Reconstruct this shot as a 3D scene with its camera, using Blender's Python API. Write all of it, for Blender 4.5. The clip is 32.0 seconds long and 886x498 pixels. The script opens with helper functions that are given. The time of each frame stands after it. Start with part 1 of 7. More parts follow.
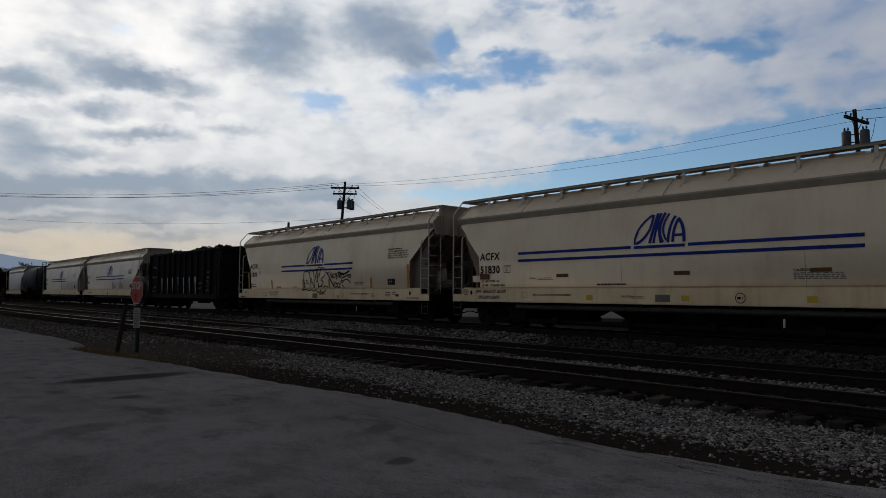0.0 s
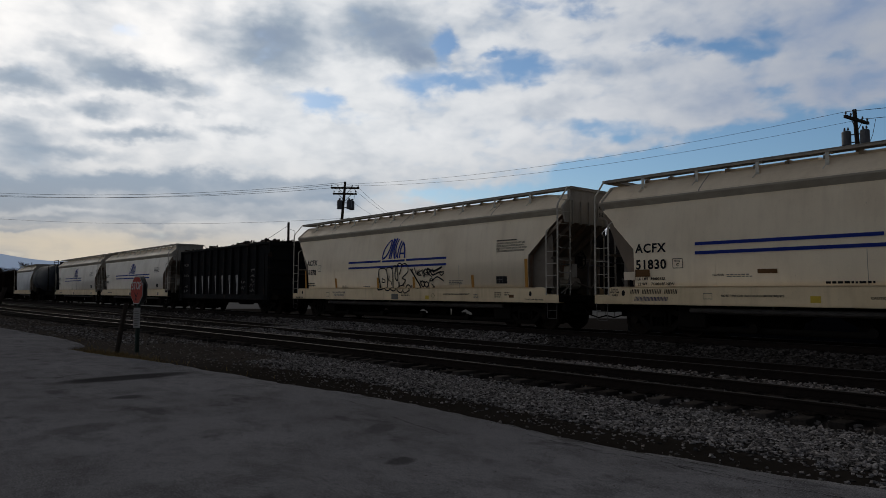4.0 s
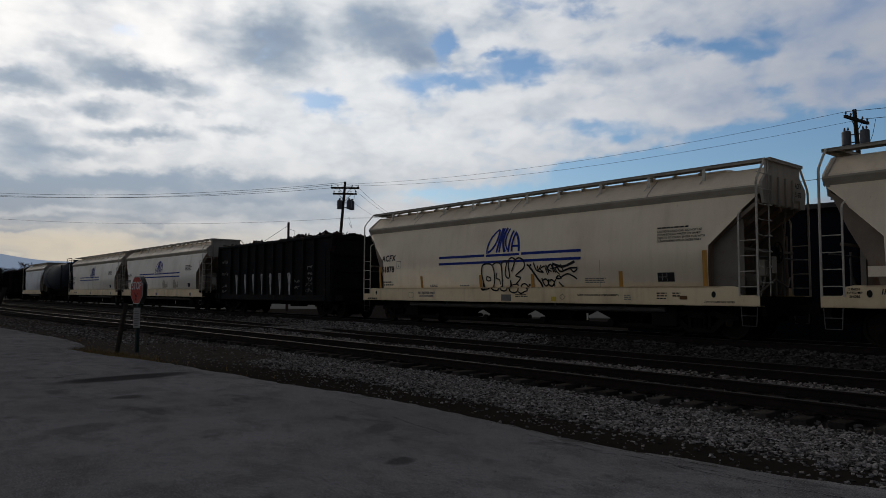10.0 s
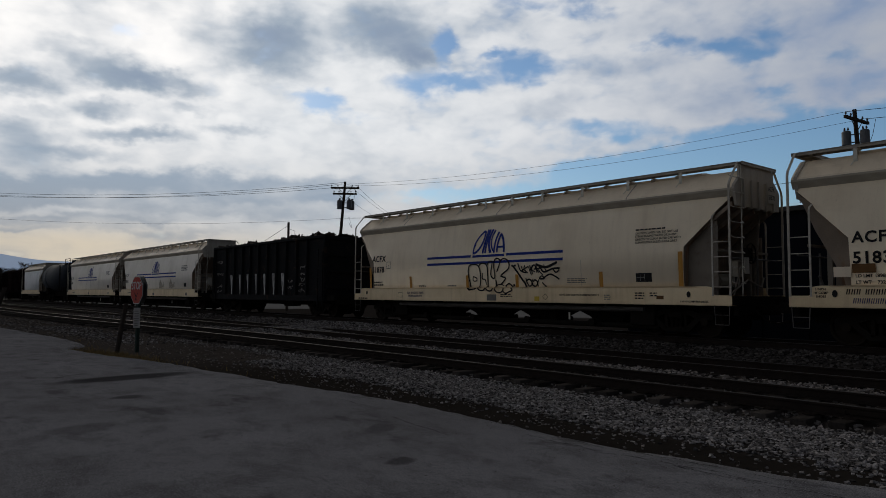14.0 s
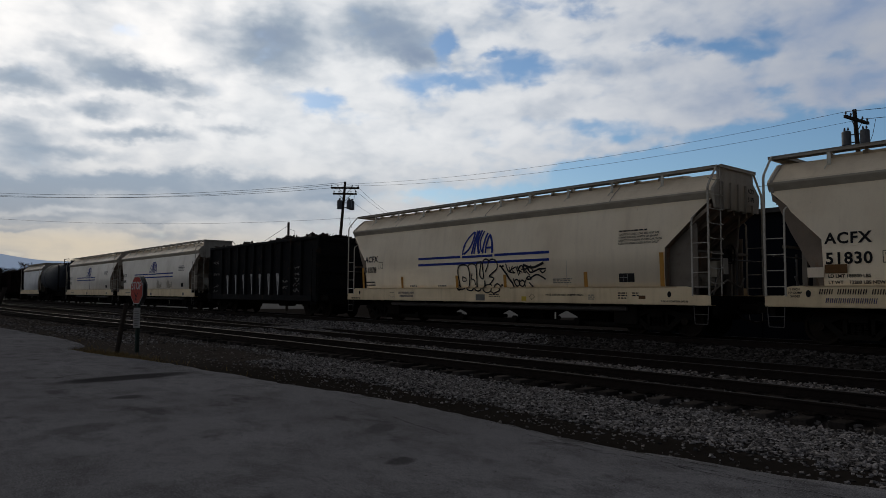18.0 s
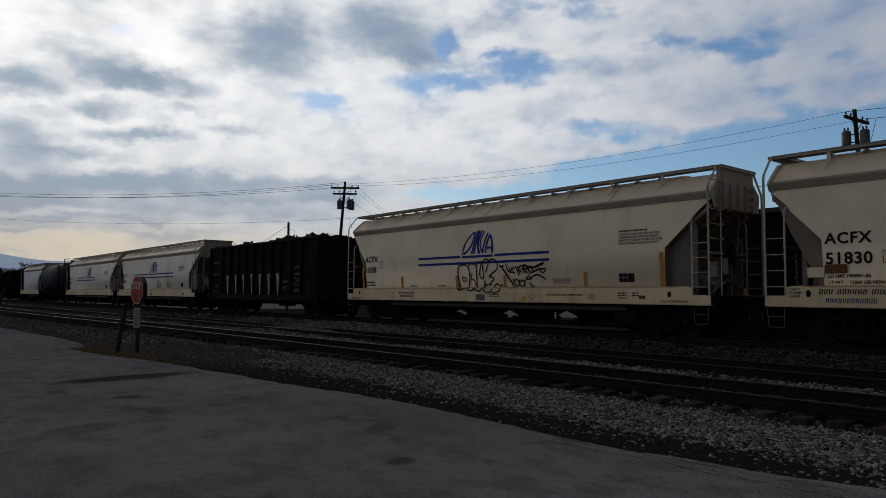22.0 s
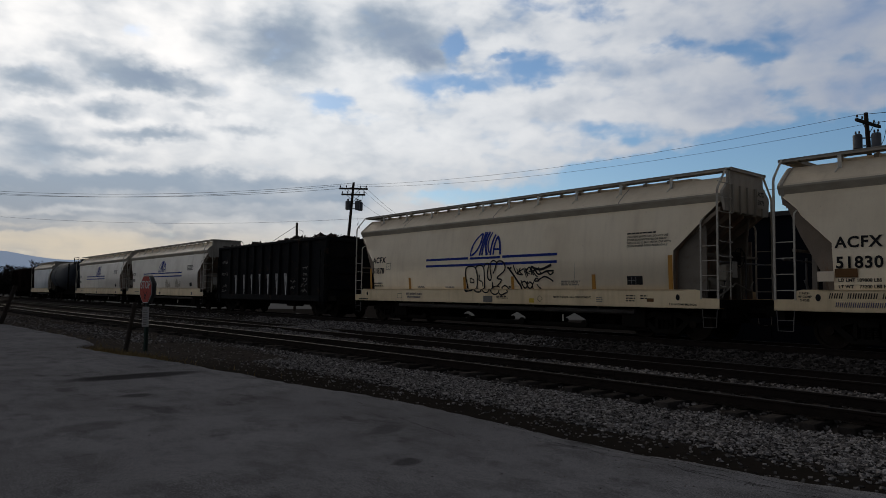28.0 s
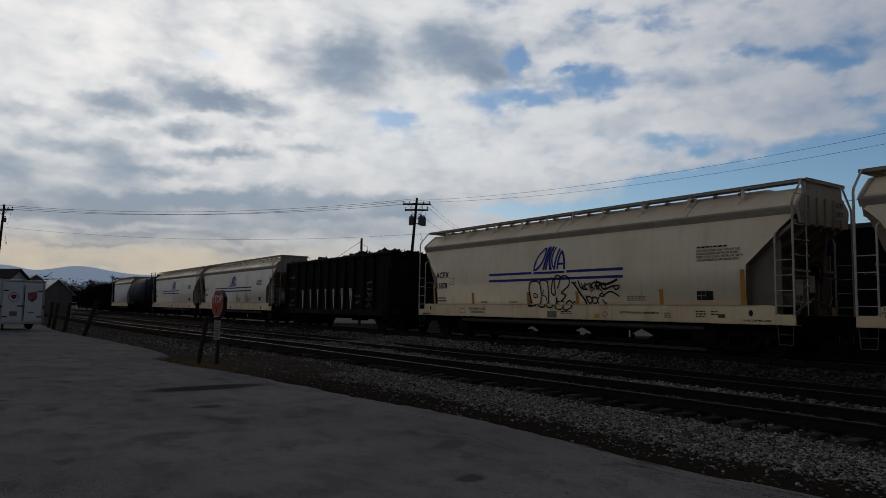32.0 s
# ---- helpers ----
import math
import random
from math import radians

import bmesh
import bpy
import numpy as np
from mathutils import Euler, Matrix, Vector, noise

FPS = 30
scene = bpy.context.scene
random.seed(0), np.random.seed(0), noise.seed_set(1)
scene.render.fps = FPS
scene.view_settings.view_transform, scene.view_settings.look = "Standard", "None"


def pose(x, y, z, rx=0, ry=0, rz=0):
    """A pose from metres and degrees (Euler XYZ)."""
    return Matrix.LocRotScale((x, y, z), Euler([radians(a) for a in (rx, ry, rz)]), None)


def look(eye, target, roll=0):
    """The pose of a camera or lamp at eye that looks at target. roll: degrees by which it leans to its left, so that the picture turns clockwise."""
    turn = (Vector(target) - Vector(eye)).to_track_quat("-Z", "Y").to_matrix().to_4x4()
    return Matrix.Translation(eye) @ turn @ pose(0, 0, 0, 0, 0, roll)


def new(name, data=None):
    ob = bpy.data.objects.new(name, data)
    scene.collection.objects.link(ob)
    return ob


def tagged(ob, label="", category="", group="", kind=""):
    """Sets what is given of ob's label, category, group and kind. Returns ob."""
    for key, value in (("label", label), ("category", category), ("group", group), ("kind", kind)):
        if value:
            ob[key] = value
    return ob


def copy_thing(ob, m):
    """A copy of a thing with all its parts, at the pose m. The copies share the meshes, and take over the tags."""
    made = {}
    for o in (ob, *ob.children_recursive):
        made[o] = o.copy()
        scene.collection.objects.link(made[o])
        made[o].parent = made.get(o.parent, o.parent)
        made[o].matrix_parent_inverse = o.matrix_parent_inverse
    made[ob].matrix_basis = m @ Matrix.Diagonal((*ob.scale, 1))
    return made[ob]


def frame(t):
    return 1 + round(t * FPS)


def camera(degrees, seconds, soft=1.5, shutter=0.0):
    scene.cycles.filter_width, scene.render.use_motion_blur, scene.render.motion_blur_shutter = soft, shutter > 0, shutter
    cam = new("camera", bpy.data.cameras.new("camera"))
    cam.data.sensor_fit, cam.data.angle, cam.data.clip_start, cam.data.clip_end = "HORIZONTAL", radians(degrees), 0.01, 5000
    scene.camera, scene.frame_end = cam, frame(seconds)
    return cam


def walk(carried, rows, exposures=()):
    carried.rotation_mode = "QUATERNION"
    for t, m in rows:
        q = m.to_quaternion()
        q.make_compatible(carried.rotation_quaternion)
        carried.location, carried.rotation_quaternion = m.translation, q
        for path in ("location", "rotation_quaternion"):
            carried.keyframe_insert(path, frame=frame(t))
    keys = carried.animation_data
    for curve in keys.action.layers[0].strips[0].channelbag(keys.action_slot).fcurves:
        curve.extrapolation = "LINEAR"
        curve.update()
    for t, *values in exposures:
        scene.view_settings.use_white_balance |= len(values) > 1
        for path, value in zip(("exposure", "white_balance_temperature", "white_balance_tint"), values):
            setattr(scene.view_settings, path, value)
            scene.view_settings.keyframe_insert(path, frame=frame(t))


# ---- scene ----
# Rail yard at dusk: a mixed freight train rolls past a standing camera.
# x runs along the tracks, y across them towards the train, z up; z = 0 is the pavement.
FOV = 65.02
EYE = (0.0, 0.0, 1.55)
cam = camera(FOV, 32.0, soft=0.5)


def aim(yaw, pitch, roll):
    """A camera pose at the eye: yaw from +y towards +x, pitch up, roll to its left, in degrees."""
    a, b = radians(yaw), radians(pitch)
    way = Vector((math.sin(a) * math.cos(b), math.cos(a) * math.cos(b), math.sin(b)))
    return look(EYE, Vector(EYE) + way * 10, roll)


walk(cam, [(0, aim(-49.747, 3.736, 0.344)), (8, aim(-49.747, 3.736, 0.344)), (16, aim(-49.747, 3.736, 0.344)),
           (24.5, aim(-49.747, 3.736, 0.344)), (25.5, aim(-49.953, 3.961, 0.406)), (27.5, aim(-50.329, 3.783, 0.80)),
           (28, aim(-50.395, 3.835, 0.778)), (28.5, aim(-52.96, 3.823, 0.929)), (29, aim(-56.336, 3.813, 1.029)),
           (29.5, aim(-56.375, 3.864, 0.952)), (30, aim(-56.269, 3.979, 0.933)), (30.5, aim(-56.034, 4.0, 0.904)),
           (31, aim(-55.868, 3.959, 0.837)), (31.5, aim(-55.571, 4.622, 0.884)), (32, aim(-55.615, 4.977, 0.972))],
     exposures=((0, 0.0), (30.5, 0.04), (31.2, 0.03), (32, -0.16)))

# ---- sky and sun ----
AXIS = -49.747


def toward(az, el):
    """A unit direction, az degrees to the right of the view's axis, el degrees up."""
    a, e = radians(AXIS + az), radians(el)
    return Vector((math.sin(a) * math.cos(e), math.cos(a) * math.cos(e), math.sin(e)))


SUN = toward(-28, 20)
sun_data = bpy.data.lights.new("sun", "SUN")
sun_data.energy, sun_data.angle, sun_data.color = 0.5, radians(14), (1.0, 0.88, 0.72)
sun = new("sun", sun_data)
sun.matrix_world = look(SUN * 200, (0, 0, 0))

world = bpy.data.worlds.new("cloudy_dusk")
scene.world = world
world.use_nodes = True
wt = world.node_tree
wt.nodes.clear()


class Graph:
    """Short hand for wiring shader nodes."""

    def __init__(self, tree):
        self.tree = tree

    def node(self, kind):
        return self.tree.nodes.new(kind)

    def plug(self, src, dst):
        if isinstance(src, (int, float)):
            dst.default_value = src
        elif isinstance(src, (tuple, list, Vector)):
            v = tuple(src)
            dst.default_value = v + (1.0,) if dst.type == "RGBA" and len(v) == 3 else v
        else:
            self.tree.links.new(src, dst)

    def math(self, op, a, b=0.0, c=0.0, clamp=False):
        n = self.node("ShaderNodeMath")
        n.operation, n.use_clamp = op, clamp
        for s, v in zip(n.inputs, (a, b, c)):
            self.plug(v, s)
        return n.outputs[0]

    def vec(self, op, a, b=(0, 0, 0), scale=1.0):
        n = self.node("ShaderNodeVectorMath")
        n.operation = op
        self.plug(a, n.inputs[0])
        self.plug(b, n.inputs[1])
        if op == "SCALE":
            self.plug(scale, n.inputs["Scale"])
        return n.outputs["Value"] if op in ("DOT_PRODUCT", "LENGTH", "DISTANCE") else n.outputs[0]

    def noise(self, vector, scale, detail=4.0, rough=0.5, distort=0.0, color=False):
        n = self.node("ShaderNodeTexNoise")
        self.plug(vector, n.inputs["Vector"])
        for k, v in (("Scale", scale), ("Detail", detail), ("Roughness", rough), ("Distortion", distort)):
            self.plug(v, n.inputs[k])
        return n.outputs["Color" if color else "Fac"]

    def voronoi(self, vector, scale, feature="F1", out="Distance"):
        n = self.node("ShaderNodeTexVoronoi")
        n.feature = feature
        self.plug(vector, n.inputs["Vector"])
        n.inputs["Scale"].default_value = scale
        return n.outputs[out]

    def ramp(self, fac, a, b, lo=0.0, hi=1.0, smooth=True):
        n = self.node("ShaderNodeMapRange")
        n.interpolation_type = "SMOOTHSTEP" if smooth else "LINEAR"
        for s, v in zip(n.inputs, (fac, a, b, lo, hi)):
            self.plug(v, s)
        return n.outputs[0]

    def mix(self, fac, a, b, blend="MIX"):
        n = self.node("ShaderNodeMix")
        n.data_type, n.blend_type, n.clamp_factor = "RGBA", blend, True
        for s, v in zip((n.inputs[0], n.inputs[6], n.inputs[7]), (fac, a, b)):
            self.plug(v, s)
        return n.outputs[2]

    def split(self, v):
        n = self.node("ShaderNodeSeparateXYZ")
        self.plug(v, n.inputs[0])
        return n.outputs

    def join(self, x, y, z):
        n = self.node("ShaderNodeCombineXYZ")
        for s, v in zip(n.inputs, (x, y, z)):
            self.plug(v, s)
        return n.outputs[0]


def build_sky():
    g = Graph(wt)
    d = g.vec("NORMALIZE", g.node("ShaderNodeTexCoord").outputs["Generated"])
    x, y, z = g.split(d)
    zc = g.math("MAXIMUM", z, 0.0)
    k = g.math("DIVIDE", 1.0, g.math("ADD", zc, 0.17))
    # the cloud sheet as a flat layer seen in perspective, turned to the axis
    a = radians(AXIS)
    fwd = g.vec("DOT_PRODUCT", d, (math.sin(a), math.cos(a), 0))
    side = g.vec("DOT_PRODUCT", d, (math.cos(a), -math.sin(a), 0))
    p = g.join(g.math("MULTIPLY", side, k), g.math("MULTIPLY", fwd, k), 0.0)
    warp = g.noise(p, 2.2, 3, 0.5, color=True)
    pw = g.vec("ADD", p, g.vec("SCALE", g.vec("SUBTRACT", warp, (0.5, 0.5, 0.5)), scale=0.22))
    big = g.noise(pw, 1.6, 2.0, 0.45)
    mid = g.noise(g.vec("ADD", pw, (3.1, 1.7, 0.0)), 4.2, 3.0, 0.5)
    fine = g.noise(g.vec("ADD", pw, (7.3, 4.2, 0.0)), 10.0, 3.0, 0.45)
    # azimuth and elevation in degrees, with a wobble for the outlines of the single clouds
    az = g.math("DEGREES", g.math("ARCTAN2", side, fwd))
    el = g.math("DEGREES", g.math("ARCSINE", z))
    flat = g.join(az, g.math("MULTIPLY", el, 1.6), 0.0)
    at = g.join(az, el, 0.0)
    for size, amount, shift in ((0.16, (4.0, 2.2, 0.0), 0.0), (0.45, (2.2, 1.5, 0.0), 20.0), (1.3, (0.8, 0.6, 0.0), 50.0)):
        n = g.vec("SUBTRACT", g.noise(g.vec("ADD", flat, (shift, 3.0, shift)), size, 3, 0.5, color=True), (0.5, 0.5, 0.5))
        at = g.vec("ADD", at, g.vec("MULTIPLY", n, amount))

    def total(items, far, near):
        """The sum of soft ovals: amount, azimuth, elevation, half width, half height."""
        s = 0.0
        for amount, ca, ce, w, h in items:
            n = g.node("ShaderNodeVectorMath")
            n.operation = "MULTIPLY_ADD"
            g.plug(at, n.inputs[0])
            g.plug((1 / w, 1 / h, 0), n.inputs[1])
            g.plug((-ca / w, -ce / h, 0), n.inputs[2])
            s = g.math("ADD", s, g.ramp(g.vec("LENGTH", n.outputs[0]), far, near, 0.0, amount))
        return s

    # gaps of blue in the sheet, and the thick grey parts of the clouds
    holes_left = ((0.9, -25.1, 19.0, 1.1, 0.8), (1.35, -10.4, 15.6, 1.6, 0.9), (0.60, -7.0, 14.6, 1.6, 0.4), (0.95, -1.5, 17.0, 2.1, 1.0), (0.95, -0.4, 20.1, 0.7, 1.4),
        (0.40, -17.6, 15.9, 1.7, 0.6), (0.35, -14.6, 19.9, 0.9, 1.2))
    holes_right = ((1.00, 6.7, 18.2, 2.2, 1.0), (0.90, 1.8, 17.4, 1.6, 0.7), (0.60, 4.2, 19.0, 1.4, 0.3), (0.90, 11.6, 22.1, 2.4, 0.7), (0.50, 7.2, 23.1, 2.2, 0.4),
        (0.75, 17.6, 19.6, 1.5, 0.5), (0.80, 21.8, 18.6, 2.3, 0.6), (0.70, 24.6, 17.7, 1.4, 0.5), (0.50, 26.2, 19.3, 0.8, 0.9), (0.85, 25.8, 14.9, 1.0, 0.8),
        (0.60, 27.0, 13.6, 0.8, 0.5), (0.80, 13.5, 13.5, 2.3, 0.7), (0.35, 4.0, 12.4, 1.1, 0.5), (0.35, 8.0, 14.3, 1.6, 0.5), (0.50, 30.4, 16.9, 1.8, 0.4))
    holes_low = ((1.30, 29.5, 12.1, 4.7, 1.0), (1.25, 21.4, 11.2, 4.9, 1.1), (1.15, 14.1, 10.1, 5.3, 0.9), (0.90, 6.8, 8.5, 5.1, 0.7), (1.30, 26.8, 9.6, 7.5, 1.8),
        (1.20, 18.8, 8.4, 8.4, 1.9), (0.80, -1.1, 7.9, 3.7, 0.6))
    thick_top = ((0.95, -13.4, 20.2, 2.7, 1.6), (0.42, -17.5, 19.4, 2.5, 1.6), (0.55, -14.6, 17.8, 2.7, 0.9), (1.00, -5.0, 21.2, 3.5, 1.8), (0.85, -2.2, 18.9, 2.2, 1.1))
    thick_left = ((0.50, -28.9, 17.6, 2.1, 0.8), (0.75, -25.8, 16.3, 2.8, 0.8), (0.70, -22.4, 15.7, 2.8, 0.6), (0.75, -31.8, 14.9, 2.3, 0.7), (0.65, -26.8, 13.7, 2.0, 0.5),
        (0.40, -30.9, 13.1, 1.6, 0.4), (0.85, -23.7, 12.0, 2.6, 0.5), (0.50, -16.9, 12.7, 2.1, 0.4), (0.65, -31.2, 11.5, 2.4, 0.9), (0.55, -31.4, 9.9, 2.4, 0.8),
        (0.50, -27.5, 10.4, 2.2, 0.4), (0.25, -6.7, 11.3, 1.9, 0.8), (0.35, -20.5, 14.3, 1.7, 0.3))
    thick_low = ((0.75, -26.3, 8.3, 3.6, 0.7), (0.75, -21.2, 8.7, 4.5, 0.6), (0.85, -12.2, 9.1, 4.9, 0.6), (0.70, -30.0, 7.3, 4.2, 0.6), (0.75, -16.6, 7.6, 6.4, 0.7),
        (0.60, -8.6, 8.0, 3.2, 0.6), (0.50, -25.5, 6.6, 6.1, 0.4), (0.45, -14.8, 6.4, 5.7, 0.4), (0.40, -28.5, 4.8, 4.3, 0.3), (0.35, -20.3, 4.7, 3.7, 0.3))
    thick_right = ((0.45, 16.5, 21.4, 3.9, 0.9), (0.40, 21.0, 20.0, 2.9, 0.7), (0.35, 14.0, 18.0, 3.6, 0.8), (0.35, 6.6, 14.9, 2.5, 0.8), (0.40, 28.6, 19.0, 3.7, 1.5),
        (0.45, 22.7, 14.8, 2.7, 1.1), (0.35, 30.6, 14.8, 2.3, 1.3), (0.35, 3.6, 21.3, 3.8, 0.9), (0.30, 17.3, 15.5, 2.6, 0.9), (0.30, 10.1, 15.5, 1.8, 0.7),
        (0.40, 31.5, 19.9, 2.4, 0.7))
    thick_west = ((0.80, -36.5, 6.4, 6.0, 0.5), (0.75, -33.0, 7.9, 5.0, 0.6), (0.65, -39.0, 9.4, 4.0, 0.8), (0.55, -42.0, 6.9, 5.0, 0.7), (0.50, -36.0, 11.6, 3.0, 0.6),
        (0.60, -31.0, 5.3, 4.5, 0.25), (0.45, -37.0, 13.6, 2.6, 0.6), (0.40, -27.0, 5.6, 4.0, 0.25), (0.40, -22.0, 5.8, 3.5, 0.3), (0.45, -34.0, 4.6, 3.5, 0.2))
    holes = total(holes_left + holes_right + holes_low, 1.95, 0.2)
    thick = total(thick_top + thick_left + thick_low + thick_right + thick_west, 1.95, 0.1)
    # small heaps and tatters of the sheet
    loose = g.vec("ADD", flat, g.vec("MULTIPLY", g.vec("SUBTRACT", g.noise(flat, 0.3, 2, 0.5, color=True), (0.5, 0.5, 0.5)), (2.2, 1.6, 0.0)))
    heap = g.math("SUBTRACT", g.noise(g.vec("ADD", loose, (11.0, 40.0, 5.0)), 0.21, 3, 0.5), 0.5)
    tatter = g.math("SUBTRACT", g.noise(g.vec("MULTIPLY", loose, (1.0, 1.2, 1.0)), 0.5, 3, 0.5), 0.5)
    puff = g.math("ADD", g.math("MULTIPLY", heap, 1.6), g.math("MULTIPLY", tatter, 0.9))
    puff = g.math("ADD", puff, g.math("MULTIPLY", g.math("SUBTRACT", mid, 0.5), 0.6))
    cover = g.math("ADD", g.math("ADD", 0.76, puff), g.math("MULTIPLY", g.ramp(side, 0.1, -0.4), 0.30))
    cover = g.math("SUBTRACT", cover, g.math("MULTIPLY", holes, 0.95))
    mask = g.ramp(cover, -0.30, 0.80)
    grey = g.math("ADD", g.math("MULTIPLY", g.math("SUBTRACT", big, 0.5), 0.45), g.math("MULTIPLY", heap, -1.1))
    grey = g.math("ADD", grey, g.math("MULTIPLY", g.math("SUBTRACT", fine, 0.5), 0.22))
    grey = g.math("ADD", grey, g.math("MULTIPLY", tatter, -0.55))
    grey = g.math("ADD", g.math("ADD", grey, 0.15), g.math("MULTIPLY", thick, 0.95))
    grey = g.ramp(grey, -0.25, 1.15)
    near_sun = g.vec("DOT_PRODUCT", d, SUN)
    glow = g.ramp(near_sun, 0.965, 0.999)
    halo = g.ramp(near_sun, 0.5, 1.0)
    white = g.mix(halo, (0.375, 0.405, 0.465), (0.86, 0.87, 0.88))
    white = g.mix(glow, white, (1.02, 1.0, 0.98))
    low = g.math("MULTIPLY", g.ramp(z, 0.105, 0.06), g.ramp(side, 0.05, -0.5))
    white = g.vec("SCALE", white, scale=g.ramp(z, 0.24, 0.08, 1.0, 0.70))
    white = g.mix(g.math("MULTIPLY", low, 0.75), white, (0.66, 0.555, 0.40))
    dark = g.mix(halo, (0.215, 0.285, 0.43), (0.29, 0.362, 0.452))
    dark = g.mix(g.math("MULTIPLY", g.ramp(z, 0.17, 0.06), g.ramp(side, 0.15, -0.45, 0.0, 0.8)), dark, (0.31, 0.325, 0.35))
    cloud = g.mix(g.math("MULTIPLY", grey, 0.95), white, dark)
    cloud = g.mix(g.math("MULTIPLY", g.ramp(thick, 0.65, 1.35), g.ramp(z, 0.20, 0.30, 0.0, 0.6)), cloud, (0.16, 0.22, 0.355))
    # added dimming of the unseen sky overhead and behind, to darken the ground
    thin = g.math("MULTIPLY", g.ramp(z, 0.46, 0.72, 1.0, DIM_OVERHEAD), g.ramp(near_sun, 0.25, -0.4, 1.0, DIM_BEHIND))
    cloud = g.vec("SCALE", cloud, scale=thin)
    mask = g.math("MAXIMUM", mask, g.ramp(z, 0.46, 0.6))
    sky = g.node("ShaderNodeTexSky")
    sky.sky_type, sky.sun_disc, sky.altitude = "NISHITA", False, 200.0
    sky.air_density, sky.dust_density, sky.ozone_density = 1.2, 0.5, 5.0
    sky.sun_elevation = math.asin(SUN.z)
    sky.sun_rotation = math.atan2(SUN.x, SUN.y)
    clear = g.node("ShaderNodeBackground")
    g.plug(sky.outputs[0], clear.inputs[0])
    clear.inputs[1].default_value = 0.086
    veil = g.node("ShaderNodeBackground")
    g.plug(cloud, veil.inputs[0])
    veil.inputs[1].default_value = 1.0
    both = g.node("ShaderNodeMixShader")
    g.plug(mask, both.inputs[0])
    g.plug(clear.outputs[0], both.inputs[1])
    g.plug(veil.outputs[0], both.inputs[2])
    out = g.node("ShaderNodeOutputWorld")
    g.plug(both.outputs[0], out.inputs[0])


DIM_OVERHEAD, DIM_BEHIND = 0.125, 0.37
build_sky()
scene.view_settings.exposure = 0.0


# ---- materials ----
def surface(name, base, second=None, rough=0.7, metal=0.0, scale=3.0, fine=40.0, amount=0.5, bump=0.15, bump_size=60.0,
            stain=None, stain_scale=1.2, stain_cover=0.55, stretch=(1, 1, 1), random_tone=0.0, island=False, spec=0.4):
    """A worn surface: base and second colour mixed by two sizes of noise, stains on top, fine relief."""
    m = bpy.data.materials.new(name)
    m.use_nodes = True
    g = Graph(m.node_tree)
    shader = m.node_tree.nodes["Principled BSDF"]
    at = g.vec("MULTIPLY", g.node("ShaderNodeTexCoord").outputs["Object"], stretch)
    second = second or tuple(c * 0.7 for c in base)
    coarse = g.noise(at, scale, 5, 0.6)
    grain = g.noise(at, fine, 3, 0.6)
    fac = g.math("ADD", g.math("MULTIPLY", g.ramp(coarse, 0.3, 0.7), amount), g.math("MULTIPLY", g.math("SUBTRACT", grain, 0.5), amount), clamp=True)
    col = g.mix(fac, base, second)
    if stain:
        spots = g.noise(g.vec("ADD", at, (4.4, 9.1, 2.7)), stain_scale, 6, 0.65, 0.4)
        col = g.mix(g.math("MULTIPLY", g.ramp(spots, stain_cover, stain_cover + 0.2), 0.8), col, stain)
    if random_tone:
        if island:
            r = g.node("ShaderNodeNewGeometry").outputs["Random Per Island"]
        else:
            r = g.node("ShaderNodeObjectInfo").outputs["Random"]
        tone = g.ramp(r, 0.0, 1.0, 1.0 - random_tone, 1.0 + random_tone, smooth=False)
        col = g.mix(1.0, col, g.join(tone, tone, tone), "MULTIPLY")
    g.plug(col, shader.inputs["Base Color"])
    g.plug(g.ramp(grain, 0.2, 0.8, max(rough - 0.12, 0.05), min(rough + 0.12, 1.0)), shader.inputs["Roughness"])
    shader.inputs["Metallic"].default_value = metal
    shader.inputs["Specular IOR Level"].default_value = spec
    if bump:
        b = g.node("ShaderNodeBump")
        b.inputs["Strength"].default_value = bump
        b.inputs["Distance"].default_value = 0.02
        g.plug(g.noise(at, bump_size, 4, 0.6), b.inputs["Height"])
        g.plug(b.outputs[0], shader.inputs["Normal"])
    return m


